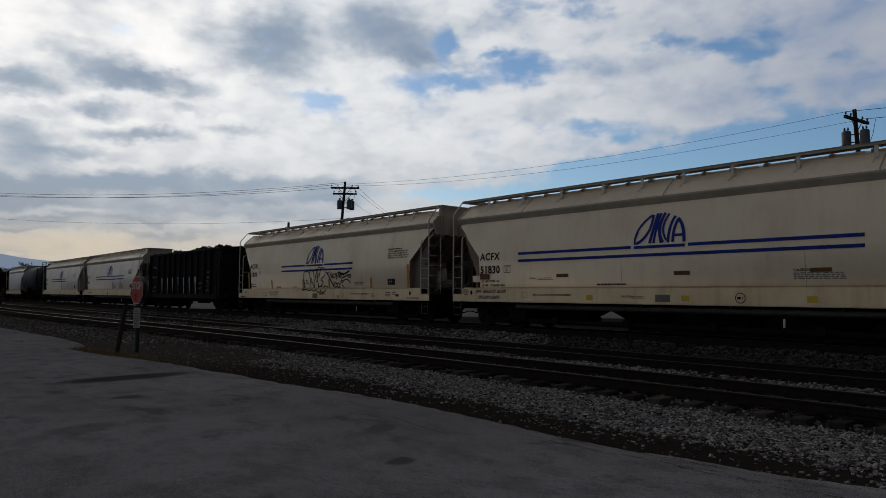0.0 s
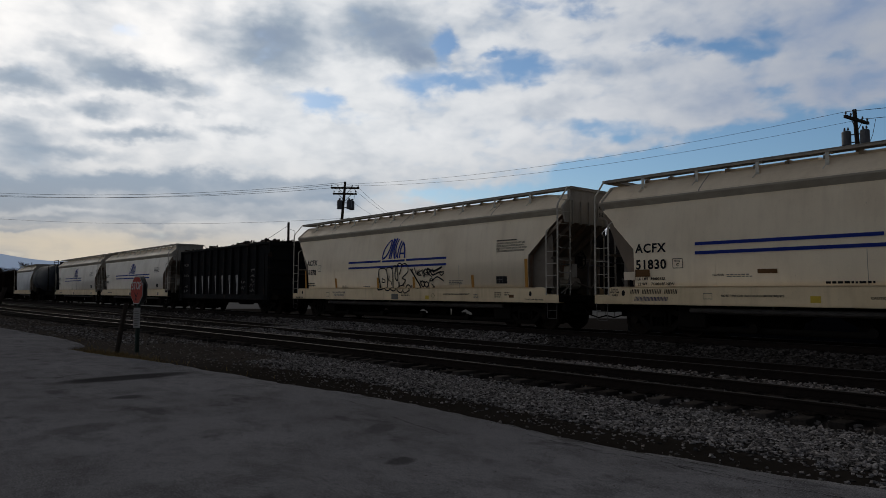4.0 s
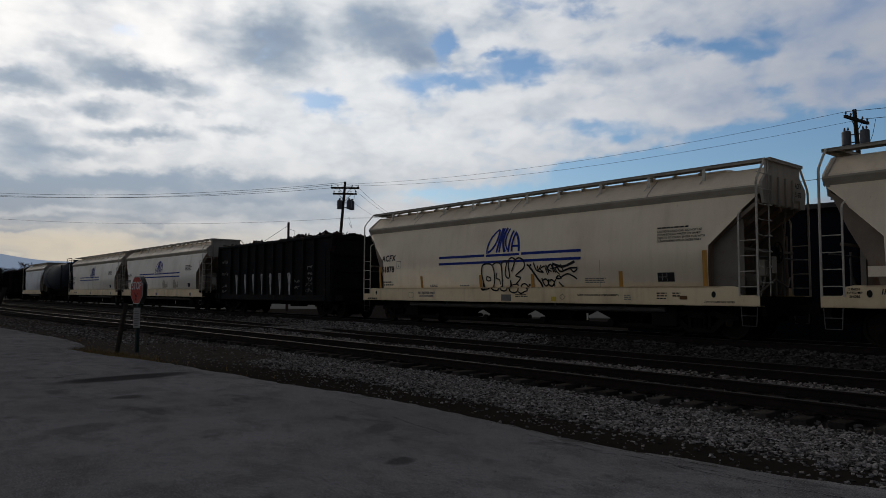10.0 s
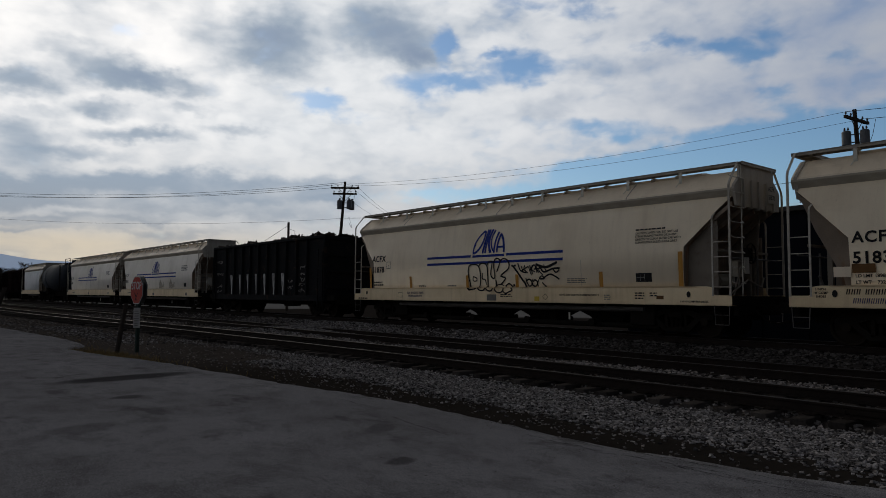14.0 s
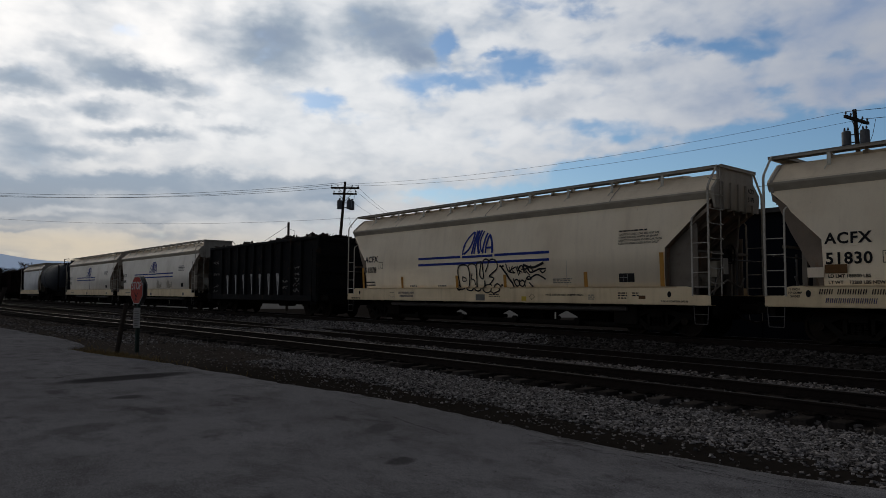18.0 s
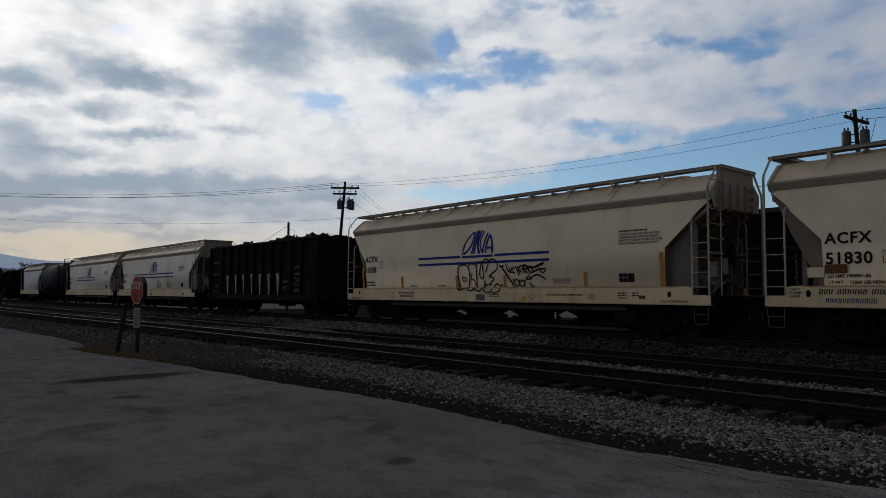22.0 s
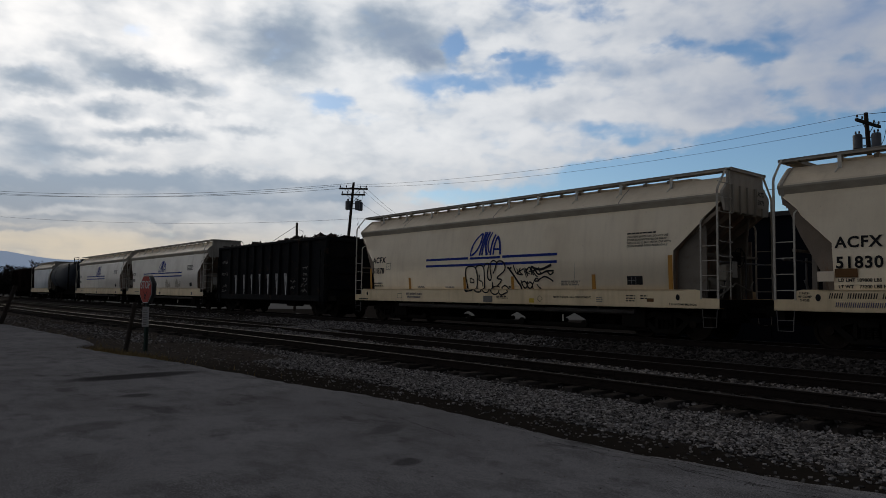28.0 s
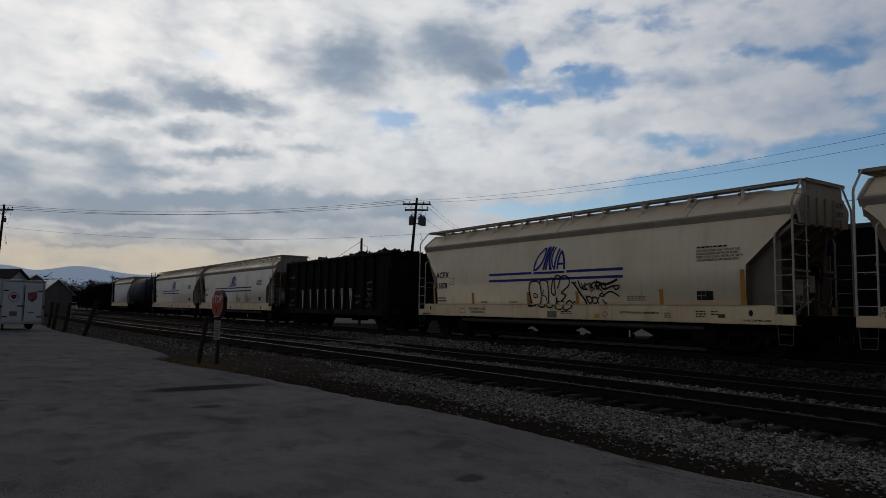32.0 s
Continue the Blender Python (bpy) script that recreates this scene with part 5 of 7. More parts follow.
def word_blocks(car, x, z, lengths, h, pitch, material, lean=0.25):
    """A maker's name on the sill as slanting plain blocks, one for a letter; lengths are the words' letters."""
    u, polys = x, []
    for n in lengths:
        for _ in range(n):
            w = pitch * 0.21
            for b in (u, u + pitch * 0.46):
                polys.append([(b, z), (b + w, z), (b + w + lean * h, z + h), (b + lean * h, z + h)])
            u += pitch
        u += pitch * 0.7
    on_side(flat_poly(polys), 0, 0, "name_blocks", material, car, True)["kind"] = "stuff"


def patch(car, x0, x1, z0, z1, material, name="patch", sill=False, lift=0.010, label=""):
    n = max(1, int((x1 - x0) / 0.6))
    polys = []
    m = max(1, int((z1 - z0) / 0.25))
    for i in range(m):
        polys += rect(x0, x1, z0 + (z1 - z0) * i / m, z0 + (z1 - z0) * (i + 1) / m, n)
    on_side(flat_poly(polys), 0, 0, name, material, car, sill, lift, label)


def bars(car, x, z, w, rows, h, gap, sill=False, material=None, seed=0):
    """Small notes that cannot be read, as rows of short bars."""
    rng = random.Random(seed)
    polys = []
    for r in range(rows):
        u = x
        end = x + w * rng.uniform(0.75, 1.0)
        while u < end:
            d = rng.uniform(0.05, 0.16)
            polys += rect(u, min(u + d, end), z - r * gap - h, z - r * gap)
            u += d + 0.03
    note = on_side(flat_poly(polys), 0, 0, "small_note", material or M_FADED, car, sill)
    note["kind"] = "stuff"


def common_marks(car, s0, s1, logo, faded=False):
    patch(car, s0, logo[0] - 0.10, 2.565, 2.655, M_BLUE, "blue_stripe")
    patch(car, logo[0] + logo[1] + 0.10, s1, 2.565, 2.655, M_BLUE, "blue_stripe")
    patch(car, s0, s1, 2.315, 2.405, M_BLUE, "blue_stripe")
    owner_mark(car, logo[0] + logo[1] / 2, 2.64, logo[1], 0.92)


def tabs(car, rows):
    for x, z in rows:
        on_side(flat_poly(rect(x - 0.07, x + 0.07, 1.44, z)), 0, 0, "orange_tab", M_ORANGE, car, lift=0.02, label="rusty orange reinforcing tab")


def brush(pts, n=5):
    """A smooth hand-drawn line through a few points."""
    out = []
    for i in range(len(pts) - 1):
        a, b, c, d = (Vector(pts[max(0, min(len(pts) - 1, i + k))]) for k in (-1, 0, 1, 2))
        for j in range(n):
            t = j / n
            out.append(tuple(0.5 * (2 * b + (c - a) * t + (2 * a - 5 * b + 4 * c - d) * t * t + (3 * b - a - 3 * c + d) * t ** 3)))
    return out + [tuple(pts[-1])]


def graffiti(car):
    """Two sprayed tags in black outline: puffy shapes, then a scrawl."""
    puffy, scrawl = [], []
    for w, *pts in (
            (0.065, (-1.23, 1.39), (-1.29, 1.62), (-1.37, 1.99), (-1.30, 2.25), (-1.04, 2.30), (-0.81, 2.23), (-0.71, 1.96), (-0.74, 1.57), (-0.85, 1.41), (-1.09, 1.37), (-1.23, 1.39)),
            (0.050, (-1.28, 1.64), (-1.31, 1.49), (-1.21, 1.35), (-1.04, 1.37)),
            (0.050, (-1.09, 1.86), (-1.11, 1.70), (-0.93, 1.69), (-0.92, 1.79), (-1.11, 1.85)),
            (0.065, (-0.81, 2.23), (-0.66, 2.32), (-0.46, 2.31), (-0.34, 2.18), (-0.32, 1.82), (-0.34, 1.49), (-0.42, 1.34), (-0.65, 1.35), (-0.74, 1.45)),
            (0.050, (-0.57, 1.97), (-0.62, 1.77), (-0.46, 1.72), (-0.42, 1.54)),
            (0.065, (-0.34, 2.26), (-0.24, 2.37), (-0.08, 2.36), (-0.14, 2.07), (-0.15, 1.87), (-0.02, 1.76), (0.05, 1.88), (-0.00, 2.20), (0.04, 2.42), (0.19, 2.48), (0.34, 2.41)),
            (0.060, (-0.32, 1.72), (-0.32, 1.45), (-0.20, 1.33), (-0.01, 1.33), (0.07, 1.47), (0.09, 1.70)),
            (0.065, (0.15, 2.00), (0.26, 2.20), (0.34, 2.38), (0.47, 2.46), (0.66, 2.42), (0.77, 2.27), (0.73, 2.10), (0.51, 1.96), (0.35, 1.84), (0.57, 1.78), (0.47, 1.65), (0.33, 1.55)),
            (0.060, (0.09, 1.70), (0.17, 1.35), (0.37, 1.25), (0.56, 1.32), (0.58, 1.52)),
            (0.060, (0.58, 1.50), (0.75, 1.57), (0.94, 1.44), (1.01, 1.34), (0.89, 1.29), (0.71, 1.23), (0.59, 1.29)),
            (0.050, (0.11, 1.52), (0.33, 1.55), (0.47, 1.51))):
        puffy += stroke(brush(pts), w * 0.82)
    on_side(flat_poly(puffy), 0, 0, "sprayed_tag", M_BLACKP, car, lift=0.016, label="black sprayed outline tag of puffy shapes")
    for w, *pts in (
            (0.075, (0.95, 2.20), (1.19, 1.94), (1.38, 1.71), (1.51, 1.57), (1.57, 1.41)),
            (0.050, (1.19, 2.28), (1.33, 2.01), (1.60, 1.94)),
            (0.045, (1.33, 2.00), (1.69, 2.16)),
            (0.050, (1.74, 2.19), (1.82, 2.05), (1.87, 1.90)),
            (0.050, (1.77, 2.02), (1.96, 2.20), (2.08, 1.93)),
            (0.045, (1.93, 2.05), (2.29, 2.09)),
            (0.085, (2.02, 2.22), (2.46, 2.11), (2.96, 2.26)),
            (0.060, (2.21, 2.17), (2.37, 1.95), (2.76, 2.05), (3.07, 2.06)),
            (0.050, (2.76, 2.07), (2.90, 1.93), (3.05, 2.01)),
            (0.050, (1.55, 1.75), (1.60, 1.60), (1.71, 1.48), (1.84, 1.57), (1.73, 1.71), (1.60, 1.68)),
            (0.050, (1.86, 1.71), (1.82, 1.56), (1.97, 1.47), (2.08, 1.59), (1.97, 1.69), (1.88, 1.63)),
            (0.045, (2.15, 1.70), (2.08, 1.58), (2.10, 1.46)),
            (0.050, (2.28, 1.83), (2.17, 1.73), (2.39, 1.73), (2.30, 1.82)),
            (0.055, (2.39, 1.77), (2.65, 1.87), (2.90, 1.78), (3.03, 1.70)),
            (0.045, (2.28, 1.61), (2.37, 1.52), (2.48, 1.46))):
        scrawl += stroke(brush(pts), w)
    for k in range(7):
        x, z = 1.36 + 0.17 * k, 2.04 + 0.03 * math.sin(2.3 * k)
        scrawl += stroke(brush([(x, z + 0.13), (x + 0.05 * (-1) ** k, z), (x + 0.12, z - 0.10 - 0.03 * (k % 3))]), 0.04)
    for x, z in ((0.92, 2.20), (1.06, 2.20), (0.98, 1.52)):
        scrawl += [arc(x, z, 0.045, 0.04, 0, 330, 10)]
    on_side(flat_poly(scrawl), 0, 0, "sprayed_scrawl", M_BLACKP, car, lift=0.016, label="black sprayed angular scrawl")


HOPPER_LABEL = "dusty cream covered hopper car with blue stripes and sloped ends"
hopper_a = hopper_car(8.95, 4, HOPPER_LABEL, M_CREAM)
hopper_b = copy_thing(hopper_a, Matrix.Identity(4))
hopper_c = hopper_car(8.95, 4, HOPPER_LABEL, M_WHITE)
hopper_d = copy_thing(hopper_c, Matrix.Identity(4))

# the nearest hopper
tagged(hopper_a, "dusty cream covered hopper car with long blue stripes and bold lettering")
common_marks(hopper_a, -5.64, 5.25, (-0.93, 1.66))
lettering(hopper_a, "ACFX", -7.54, 2.435, 0.25, spread=1.12)
lettering(hopper_a, "51830", -7.54, 1.955, 0.26, spread=1.09)
lettering(hopper_a, "LD LMT 189800 LBS", -7.50, 1.63, 0.075)
lettering(hopper_a, "LT WT    73200 LBS NEW", -7.50, 1.48, 0.075)
patch(hopper_a, -7.56, -7.07, 1.73, 1.94, M_BROWN, "brown_overpaint", lift=0.016)
patch(hopper_a, -7.96, -7.58, 1.64, 1.88, M_ROOF, "route_board", lift=0.02)
on_side(flat_poly(stroke([(-6.32, 1.96), (-6.02, 1.96), (-6.02, 2.22), (-6.32, 2.22)], 0.022, True)), 0, 0, "boxed_letter_frame", M_BLACKP, hopper_a)
lettering(hopper_a, "C", -6.21, 2.01, 0.085)
lettering(hopper_a, "PLATE", -6.275, 2.135, 0.045)
for x in (-3.92, 0.37):
    patch(hopper_a, x, x + 0.5, 1.765, 1.875, M_BROWN, "vent_slot", lift=0.014)
bars(hopper_a, -2.3, 1.545, 1.3, 1, 0.055, 0.08, material=M_BLACKP, seed=3)
lettering(hopper_a, "CAUTION", -5.15, 1.72, 0.05)
bars(hopper_a, -4.75, 1.76, 0.75, 2, 0.025, 0.05, seed=4)
lettering(hopper_a, "CAUTION:", 3.64, 1.80, 0.062)
bars(hopper_a, 3.64, 1.765, 1.25, 4, 0.022, 0.046, seed=5)
patch(hopper_a, 4.04, 4.53, 1.775, 1.875, M_BROWN, "rust_plate", lift=0.016)
lettering(hopper_a, "2 INCH", -8.34, 1.33, 0.052, sill=True)
lettering(hopper_a, "HF COMP", -8.37, 1.245, 0.052, sill=True)
lettering(hopper_a, "SHOES", -8.32, 1.16, 0.052, sill=True)
on_side(flat_poly([arc(-7.90, 1.25, 0.06, 0.085, 0, 345, 20)]), 0, 0, "jacking_hole", M_BLACKP, hopper_a, True)
word_blocks(hopper_a, -7.66, 1.235, (3, 6, 4), 0.125, 0.108, M_BLACKP, 0.2)
word_blocks(hopper_a, -7.52, 1.03, (12,), 0.12, 0.092, M_NAVYTEXT, 0.2)
on_side(flat_poly(stroke([(-5.35, 1.1), (-5.1, 1.1), (-5.1, 1.25), (-5.35, 1.25)], 0.018, True)), 0, 0, "small_frame", M_FADED, hopper_a, True)
lettering(hopper_a, "NOTE: THIS CAR HAS FOUR COMPARTMENTS", -4.85, 1.16, 0.055, sill=True)
for x in (-2.6, 0.67, 4.0):
    patch(hopper_a, x, x + 0.24, 1.03, 1.19, M_YELLOW, "yellow_square", True)
patch(hopper_a, -0.15, 0.32, 1.0, 1.21, M_GREYDECAL, "grey_placard_holder", True)
lettering(hopper_a, "CAUTION", -1.3, 1.12, 0.06, sill=True)
bars(hopper_a, -0.95, 1.165, 0.5, 2, 0.025, 0.045, True, seed=9)
on_side(flat_poly(stroke(arc(2.35, 1.13, 0.13, 0.13, 0, 345, 20), 0.02, True)), 0, 0, "round_emblem", M_BLACKP, hopper_a, True)
bars(hopper_a, 2.27, 1.16, 0.16, 1, 0.06, 0.1, True, M_BLACKP, 10)

# the hopper with the sprayed tags
tagged(hopper_b, "dusty cream covered hopper car with blue stripes and black sprayed tags")
common_marks(hopper_b, -3.82, 3.2, (-1.14, 1.65))
lettering(hopper_b, "ACFX", -7.70, 2.59, 0.25, spread=1.1)
lettering(hopper_b, "51878", -7.70, 2.12, 0.24, spread=1.05)
bars(hopper_b, -7.6, 1.72, 0.75, 2, 0.05, 0.12, material=M_BLACKP, seed=12)
on_side(flat_poly(stroke([(-6.61, 2.28), (-6.33, 2.28), (-6.33, 2.56), (-6.61, 2.56)], 0.022, True)), 0, 0, "boxed_letter_frame", M_BLACKP, hopper_b)
lettering(hopper_b, "C", -6.52, 2.34, 0.08)
bars(hopper_b, 5.94, 3.14, 1.25, 1, 0.045, 0.1, material=M_BLACKP, seed=21)
for i, t in enumerate(("CAUTION: LINED CAR  DO NOT USE", "STEAM, BOILING WATER OR SHARP", "OBJECTS TO CLEAN  ENTER CAR WITH", "CLEAN RUBBER SOLED SHOES ONLY")):
    lettering(hopper_b, t, 5.94, 2.985 - i * 0.092, 0.058)
patch(hopper_b, 5.95, 6.49, 1.58, 1.84, M_BLACKP, "black_placard", label="black placard with pale divisions")
patch(hopper_b, 6.10, 6.108, 1.60, 1.82, M_SIGNWHITE, "placard_line", lift=0.014)
patch(hopper_b, 6.25, 6.258, 1.60, 1.82, M_SIGNWHITE, "placard_line", lift=0.014)
patch(hopper_b, 5.97, 6.25, 1.71, 1.72, M_SIGNWHITE, "placard_line", lift=0.014)
tabs(hopper_b, ((-7.83, 2.35), (-4.92, 1.91), (-1.44, 1.9), (1.13, 1.89), (4.7, 1.91), (7.42, 2.42)))
graffiti(hopper_b)
bars(hopper_b, -4.4, 1.56, 0.6, 2, 0.03, 0.05, seed=31)
bars(hopper_b, -2.6, 1.54, 0.7, 1, 0.05, 0.05, seed=32)
bars(hopper_b, 3.35, 1.72, 0.9, 3, 0.03, 0.06, seed=33)
word_blocks(hopper_b, -5.0, 1.20, (3, 6, 4), 0.085, 0.075, M_NAVYTEXT, 0.1)
word_blocks(hopper_b, -4.9, 1.07, (12,), 0.085, 0.075, M_NAVYTEXT, 0.1)
on_side(flat_poly(stroke([(-5.6, 1.06), (-5.3, 1.06), (-5.3, 1.24), (-5.6, 1.24)], 0.02, True)), 0, 0, "small_frame", M_FADED, hopper_b, True)
on_side(flat_poly([arc(-7.93, 1.24, 0.06, 0.085, 0, 345, 20)]), 0, 0, "jacking_hole", M_BLACKP, hopper_b, True)
on_side(flat_poly([arc(7.72, 1.22, 0.06, 0.085, 0, 345, 20)]), 0, 0, "jacking_hole", M_BLACKP, hopper_b, True)
bars(hopper_b, -8.6, 1.02, 0.8, 1, 0.05, 0.1, True, M_BLACKP, 35)
patch(hopper_b, -0.24, 0.24, 0.97, 1.19, M_GREYDECAL, "grey_placard_holder", True)
bars(hopper_b, 0.45, 1.2, 0.6, 2, 0.03, 0.06, True, M_BLACKP, 36)
patch(hopper_b, 2.06, 2.28, 0.98, 1.13, M_YELLOW, "yellow_square", True)
on_side(flat_poly(stroke([(2.42, 1.12), (2.54, 1.22), (2.66, 1.12), (2.54, 1.02)], 0.018, True)), 0, 0, "diamond_mark", M_BLACKP, hopper_b, True)
lettering(hopper_b, "NOTE: THIS CAR HAS 4 COMPARTMENTS", 3.15, 1.16, 0.058, sill=True)
bars(hopper_b, 4.9, 1.2, 0.25, 3, 0.03, 0.06, True, M_FADED, 37)
bars(hopper_b, 6.0, 1.27, 0.35, 3, 0.035, 0.075, True, M_BLACKP, 38)
bars(hopper_b, 6.5, 1.27, 0.3, 2, 0.035, 0.075, True, M_BLACKP, 39)
patch(hopper_b, 6.72, 6.95, 1.08, 1.18, M_BROWN, "brown_bracket", True)
lettering(hopper_b, "2 IN HF COMP BRK SHOES", 7.45, 1.0, 0.05, sill=True)

# two more hoppers further back
for car, seed, logo in ((hopper_c, 50, (-0.9, 1.6)), (hopper_d, 60, (-0.9, 1.6))):
    common_marks(car, -4.6, 4.4 if car is hopper_c else 2.4, logo)
    lettering(car, "ACFX", -7.6, 2.5, 0.24, M_FADED, spread=1.1)
    bars(car, -7.6, 2.22, 0.9, 1, 0.22, 0.3, material=M_FADED, seed=seed)
    bars(car, 5.4, 3.1, 1.3, 4, 0.06, 0.1, seed=seed + 1)
    patch(car, 6.0, 6.45, 1.6, 1.86, M_BLACKP, "black_placard")
    patch(car, -0.2, 0.2, 0.98, 1.18, M_GREYDECAL, "grey_placard_holder", True)
    bars(car, -6.5, 1.2, 1.2, 1, 0.07, 0.1, True, seed=seed + 2)
    patch(car, 6.7, 7.0, 1.0, 1.2, M_GREYDECAL, "brown_bracket", True)
tagged(hopper_c, "pale covered hopper car with blue stripes and grey scuffs")
rng_s = random.Random(4)
for k in range(2):
    polys = []
    for i in range(9):
        u = 0.9 + k * 2.2 + i * 0.12
        polys += stroke([(u, 1.5 + rng_s.uniform(0, 0.1)), (u + 0.04, 1.95 + 0.2 * math.sin(i * 0.8))], 0.10)
    on_side(flat_poly(polys), 0, 0, "grey_scuff", M_CHORD, hopper_c, label="grey painted-over scuff")
tagged(hopper_d, "pale covered hopper car with blue stripes and a dark drip")
on_side(flat_poly(stroke([(0.3, 1.45), (0.34, 2.0), (0.26, 2.6), (0.4, 3.2), (0.46, 3.7)], 0.09)), 0, 0, "dark_drip", M_FADED, hopper_d)


def gondola():
    car = thing("gondola_car", Matrix.Identity(4), "black ribbed gondola car heaped with scrap metal", "gondola car", "cars of the freight train")
    h, top, low = 6.87, 4.02, 1.0
    for s in (-1, 1):
        y = s * 1.42
        part("side_panel", boxed(-h, h, min(y, y - s * 0.04), max(y, y - s * 0.04), low, top), M_GON, car)
        yo = s * 1.55
        part("top_rail", boxed(-h, h, min(y - s * 0.05, yo), max(y - s * 0.05, yo), top - 0.09, top + 0.05, bevel=0.02), M_GON, car)
        part("lower_rail", boxed(-h, h, min(y - s * 0.05, yo), max(y - s * 0.05, yo), low - 0.2, low + 0.1, bevel=0.02), M_GON, car)
        for x in (-6.8, -5.0, -3.8, -2.65, -1.6, -0.5, 0.6, 1.7, 2.8, 3.95, 5.05, 6.8):
            bm = bmesh.new()
            extrude_poly(bm, [(x - 0.10, y), (x - 0.06, yo), (x + 0.06, yo), (x + 0.10, y)], 2, low + 0.1, top - 0.09)
            part("rib", bm, M_GON, car)
        if s < 0:
            for i, x in enumerate((-4.12, -2.92, -1.82, -0.72, 0.33, 1.43, 2.50)):
                bm = bmesh.new()
                rng = random.Random(i)
                pts = []
                for k in range(9):
                    pts.append((x - 0.13 - 0.10 * (k / 8) ** 2 + rng.uniform(-0.015, 0.015), 1.12 + k * 0.145))
                wide = rng.uniform(0.30, 0.42)
                for k in range(8):
                    (a, b), (c, d) = pts[k], pts[k + 1]
                    u, v = wide * (0.25 + 0.09 * k), wide * (0.25 + 0.09 * (k + 1)) * (0.7 if k == 7 else 1.0)
                    bm.faces.new([bm.verts.new((p, y - 0.012, q)) for p, q in ((a - u * 0.4, b), (a + u * 0.6, b), (c + v * 0.6, d), (c - v * 0.4, d))])
                part("white_mark", bm, M_GONWHITE, car, "scuffed white vertical mark")
            rng = random.Random(77)
            for x0, z0, rows, w in ((-6.55, 3.2, 1, 0.9), (-6.5, 2.45, 1, 0.9), (-6.45, 1.7, 3, 0.7), (4.25, 2.6, 3, 0.7), (4.1, 1.75, 2, 0.9), (2.9, 1.9, 2, 0.5)):
                bm = bmesh.new()
                for r in range(rows):
                    u = x0
                    while u < x0 + w:
                        d = rng.uniform(0.06, 0.14)
                        zt = z0 - r * 0.3
                        p = [(u, zt - rng.uniform(0.0, 0.2)), (u + d * 0.5, zt - rng.uniform(0.0, 0.2)), (u + d, zt - rng.uniform(0.0, 0.2))]
                        for poly in stroke(p, rng.uniform(0.02, 0.05)):
                            bm.faces.new([bm.verts.new((a, y - 0.006, b)) for a, b in poly])
                        u += d * rng.uniform(0.6, 1.3)
                part("worn_stencil", bm, M_FADED, car)["kind"] = "stuff"
    for s in (-1, 1):
        x = s * h
        part("end_panel", boxed(min(x, x - s * 0.05), max(x, x - s * 0.05), -1.45, 1.45, low, top), M_GON, car)
        for z in (1.5, 2.3, 3.1, 3.9):
            part("end_rib", boxed(min(x, x + s * 0.1), max(x, x + s * 0.1), -1.45, 1.45, z - 0.08, z + 0.08, bevel=0.02), M_GON, car)
        bm = bmesh.new()
        ladder(bm, s * (h - 0.55), s * (h - 0.1), -1.60, 0.6, 3.4, 7)
        part("ladder", bm, M_GON, car)
        part("end_sill", boxed(min(x, x + s * 0.75), max(x, x + s * 0.75), -1.4, 1.4, 0.85, 1.1), M_UNDER, car)
    bm = boxed(-h - 0.5, h + 0.5, -0.35, 0.35, 0.58, 1.0)
    box(bm, -h, h, -1.4, 1.4, 0.98, 1.06)
    for x in (-2.2, -1.0, 0.2, 1.4):
        box(bm, x - 0.06, x + 0.06, -1.4, 1.4, 0.84, 1.0)
    box(bm, 1.6, 2.6, -0.95, -0.4, 0.5, 0.95, 0.05)
    part("underframe", bm, M_UNDER, car)
    # the scrap heap: a lumpy bed and a tangle of bars, plates and tubes
    rng = random.Random(21)
    bm = bmesh.new()
    nx, ny = 46, 10
    grid = []
    for i in range(nx + 1):
        x = -h + 0.1 + (2 * h - 0.2) * i / nx
        row = []
        for j in range(ny + 1):
            y = -1.38 + 2.76 * j / ny
            edge = min(1, 1.6 * (1 - abs(y) / 1.4) + 0.15)
            z = top - 0.10 + edge * (0.12 + 0.25 * noise.noise(Vector((x * 0.9, y * 1.1, 4))) + 0.14 * noise.noise(Vector((x * 3, y * 3, 9)))) + 0.05 * (x > 2)
            row.append(bm.verts.new((x, y, z)))
        grid.append(row)
    for i in range(nx):
        for j in range(ny):
            bm.faces.new((grid[i][j], grid[i + 1][j], grid[i + 1][j + 1], grid[i][j + 1]))
    for i in range(700):
        x, y = rng.uniform(-h + 0.25, h - 0.25), rng.uniform(-1.25, 1.25)
        z = top + 0.02 + 0.18 * noise.noise(Vector((x * 0.9, y, 4))) + (0.08 if x > 1.5 else 0)
        c = Vector((x, y, z))
        d = Vector((rng.uniform(-1, 1), rng.uniform(-1, 1), rng.uniform(-0.25, 0.6))).normalized()
        ln = rng.uniform(0.05, 0.26)
        kind = rng.random()
        if kind < 0.45:
            tube(bm, c - d * ln, c + d * ln, rng.uniform(0.015, 0.05), 5)
        else:
            vs = box(bm, -ln, ln, -ln * rng.uniform(0.2, 0.7), ln * rng.uniform(0.2, 0.7), -0.02, 0.02 + rng.uniform(0, 0.08))
            m = Matrix.Translation(c) @ d.to_track_quat("X", "Z").to_matrix().to_4x4() @ Matrix.Rotation(rng.uniform(0, 6), 4, "X")
            for v in vs:
                v.co = m @ v.co
    part("scrap_load", bm, M_SCRAP, car, "heap of rusty scrap bars, plates and tubes")
    running_gear(car, 5.6, 7.6)
    return car


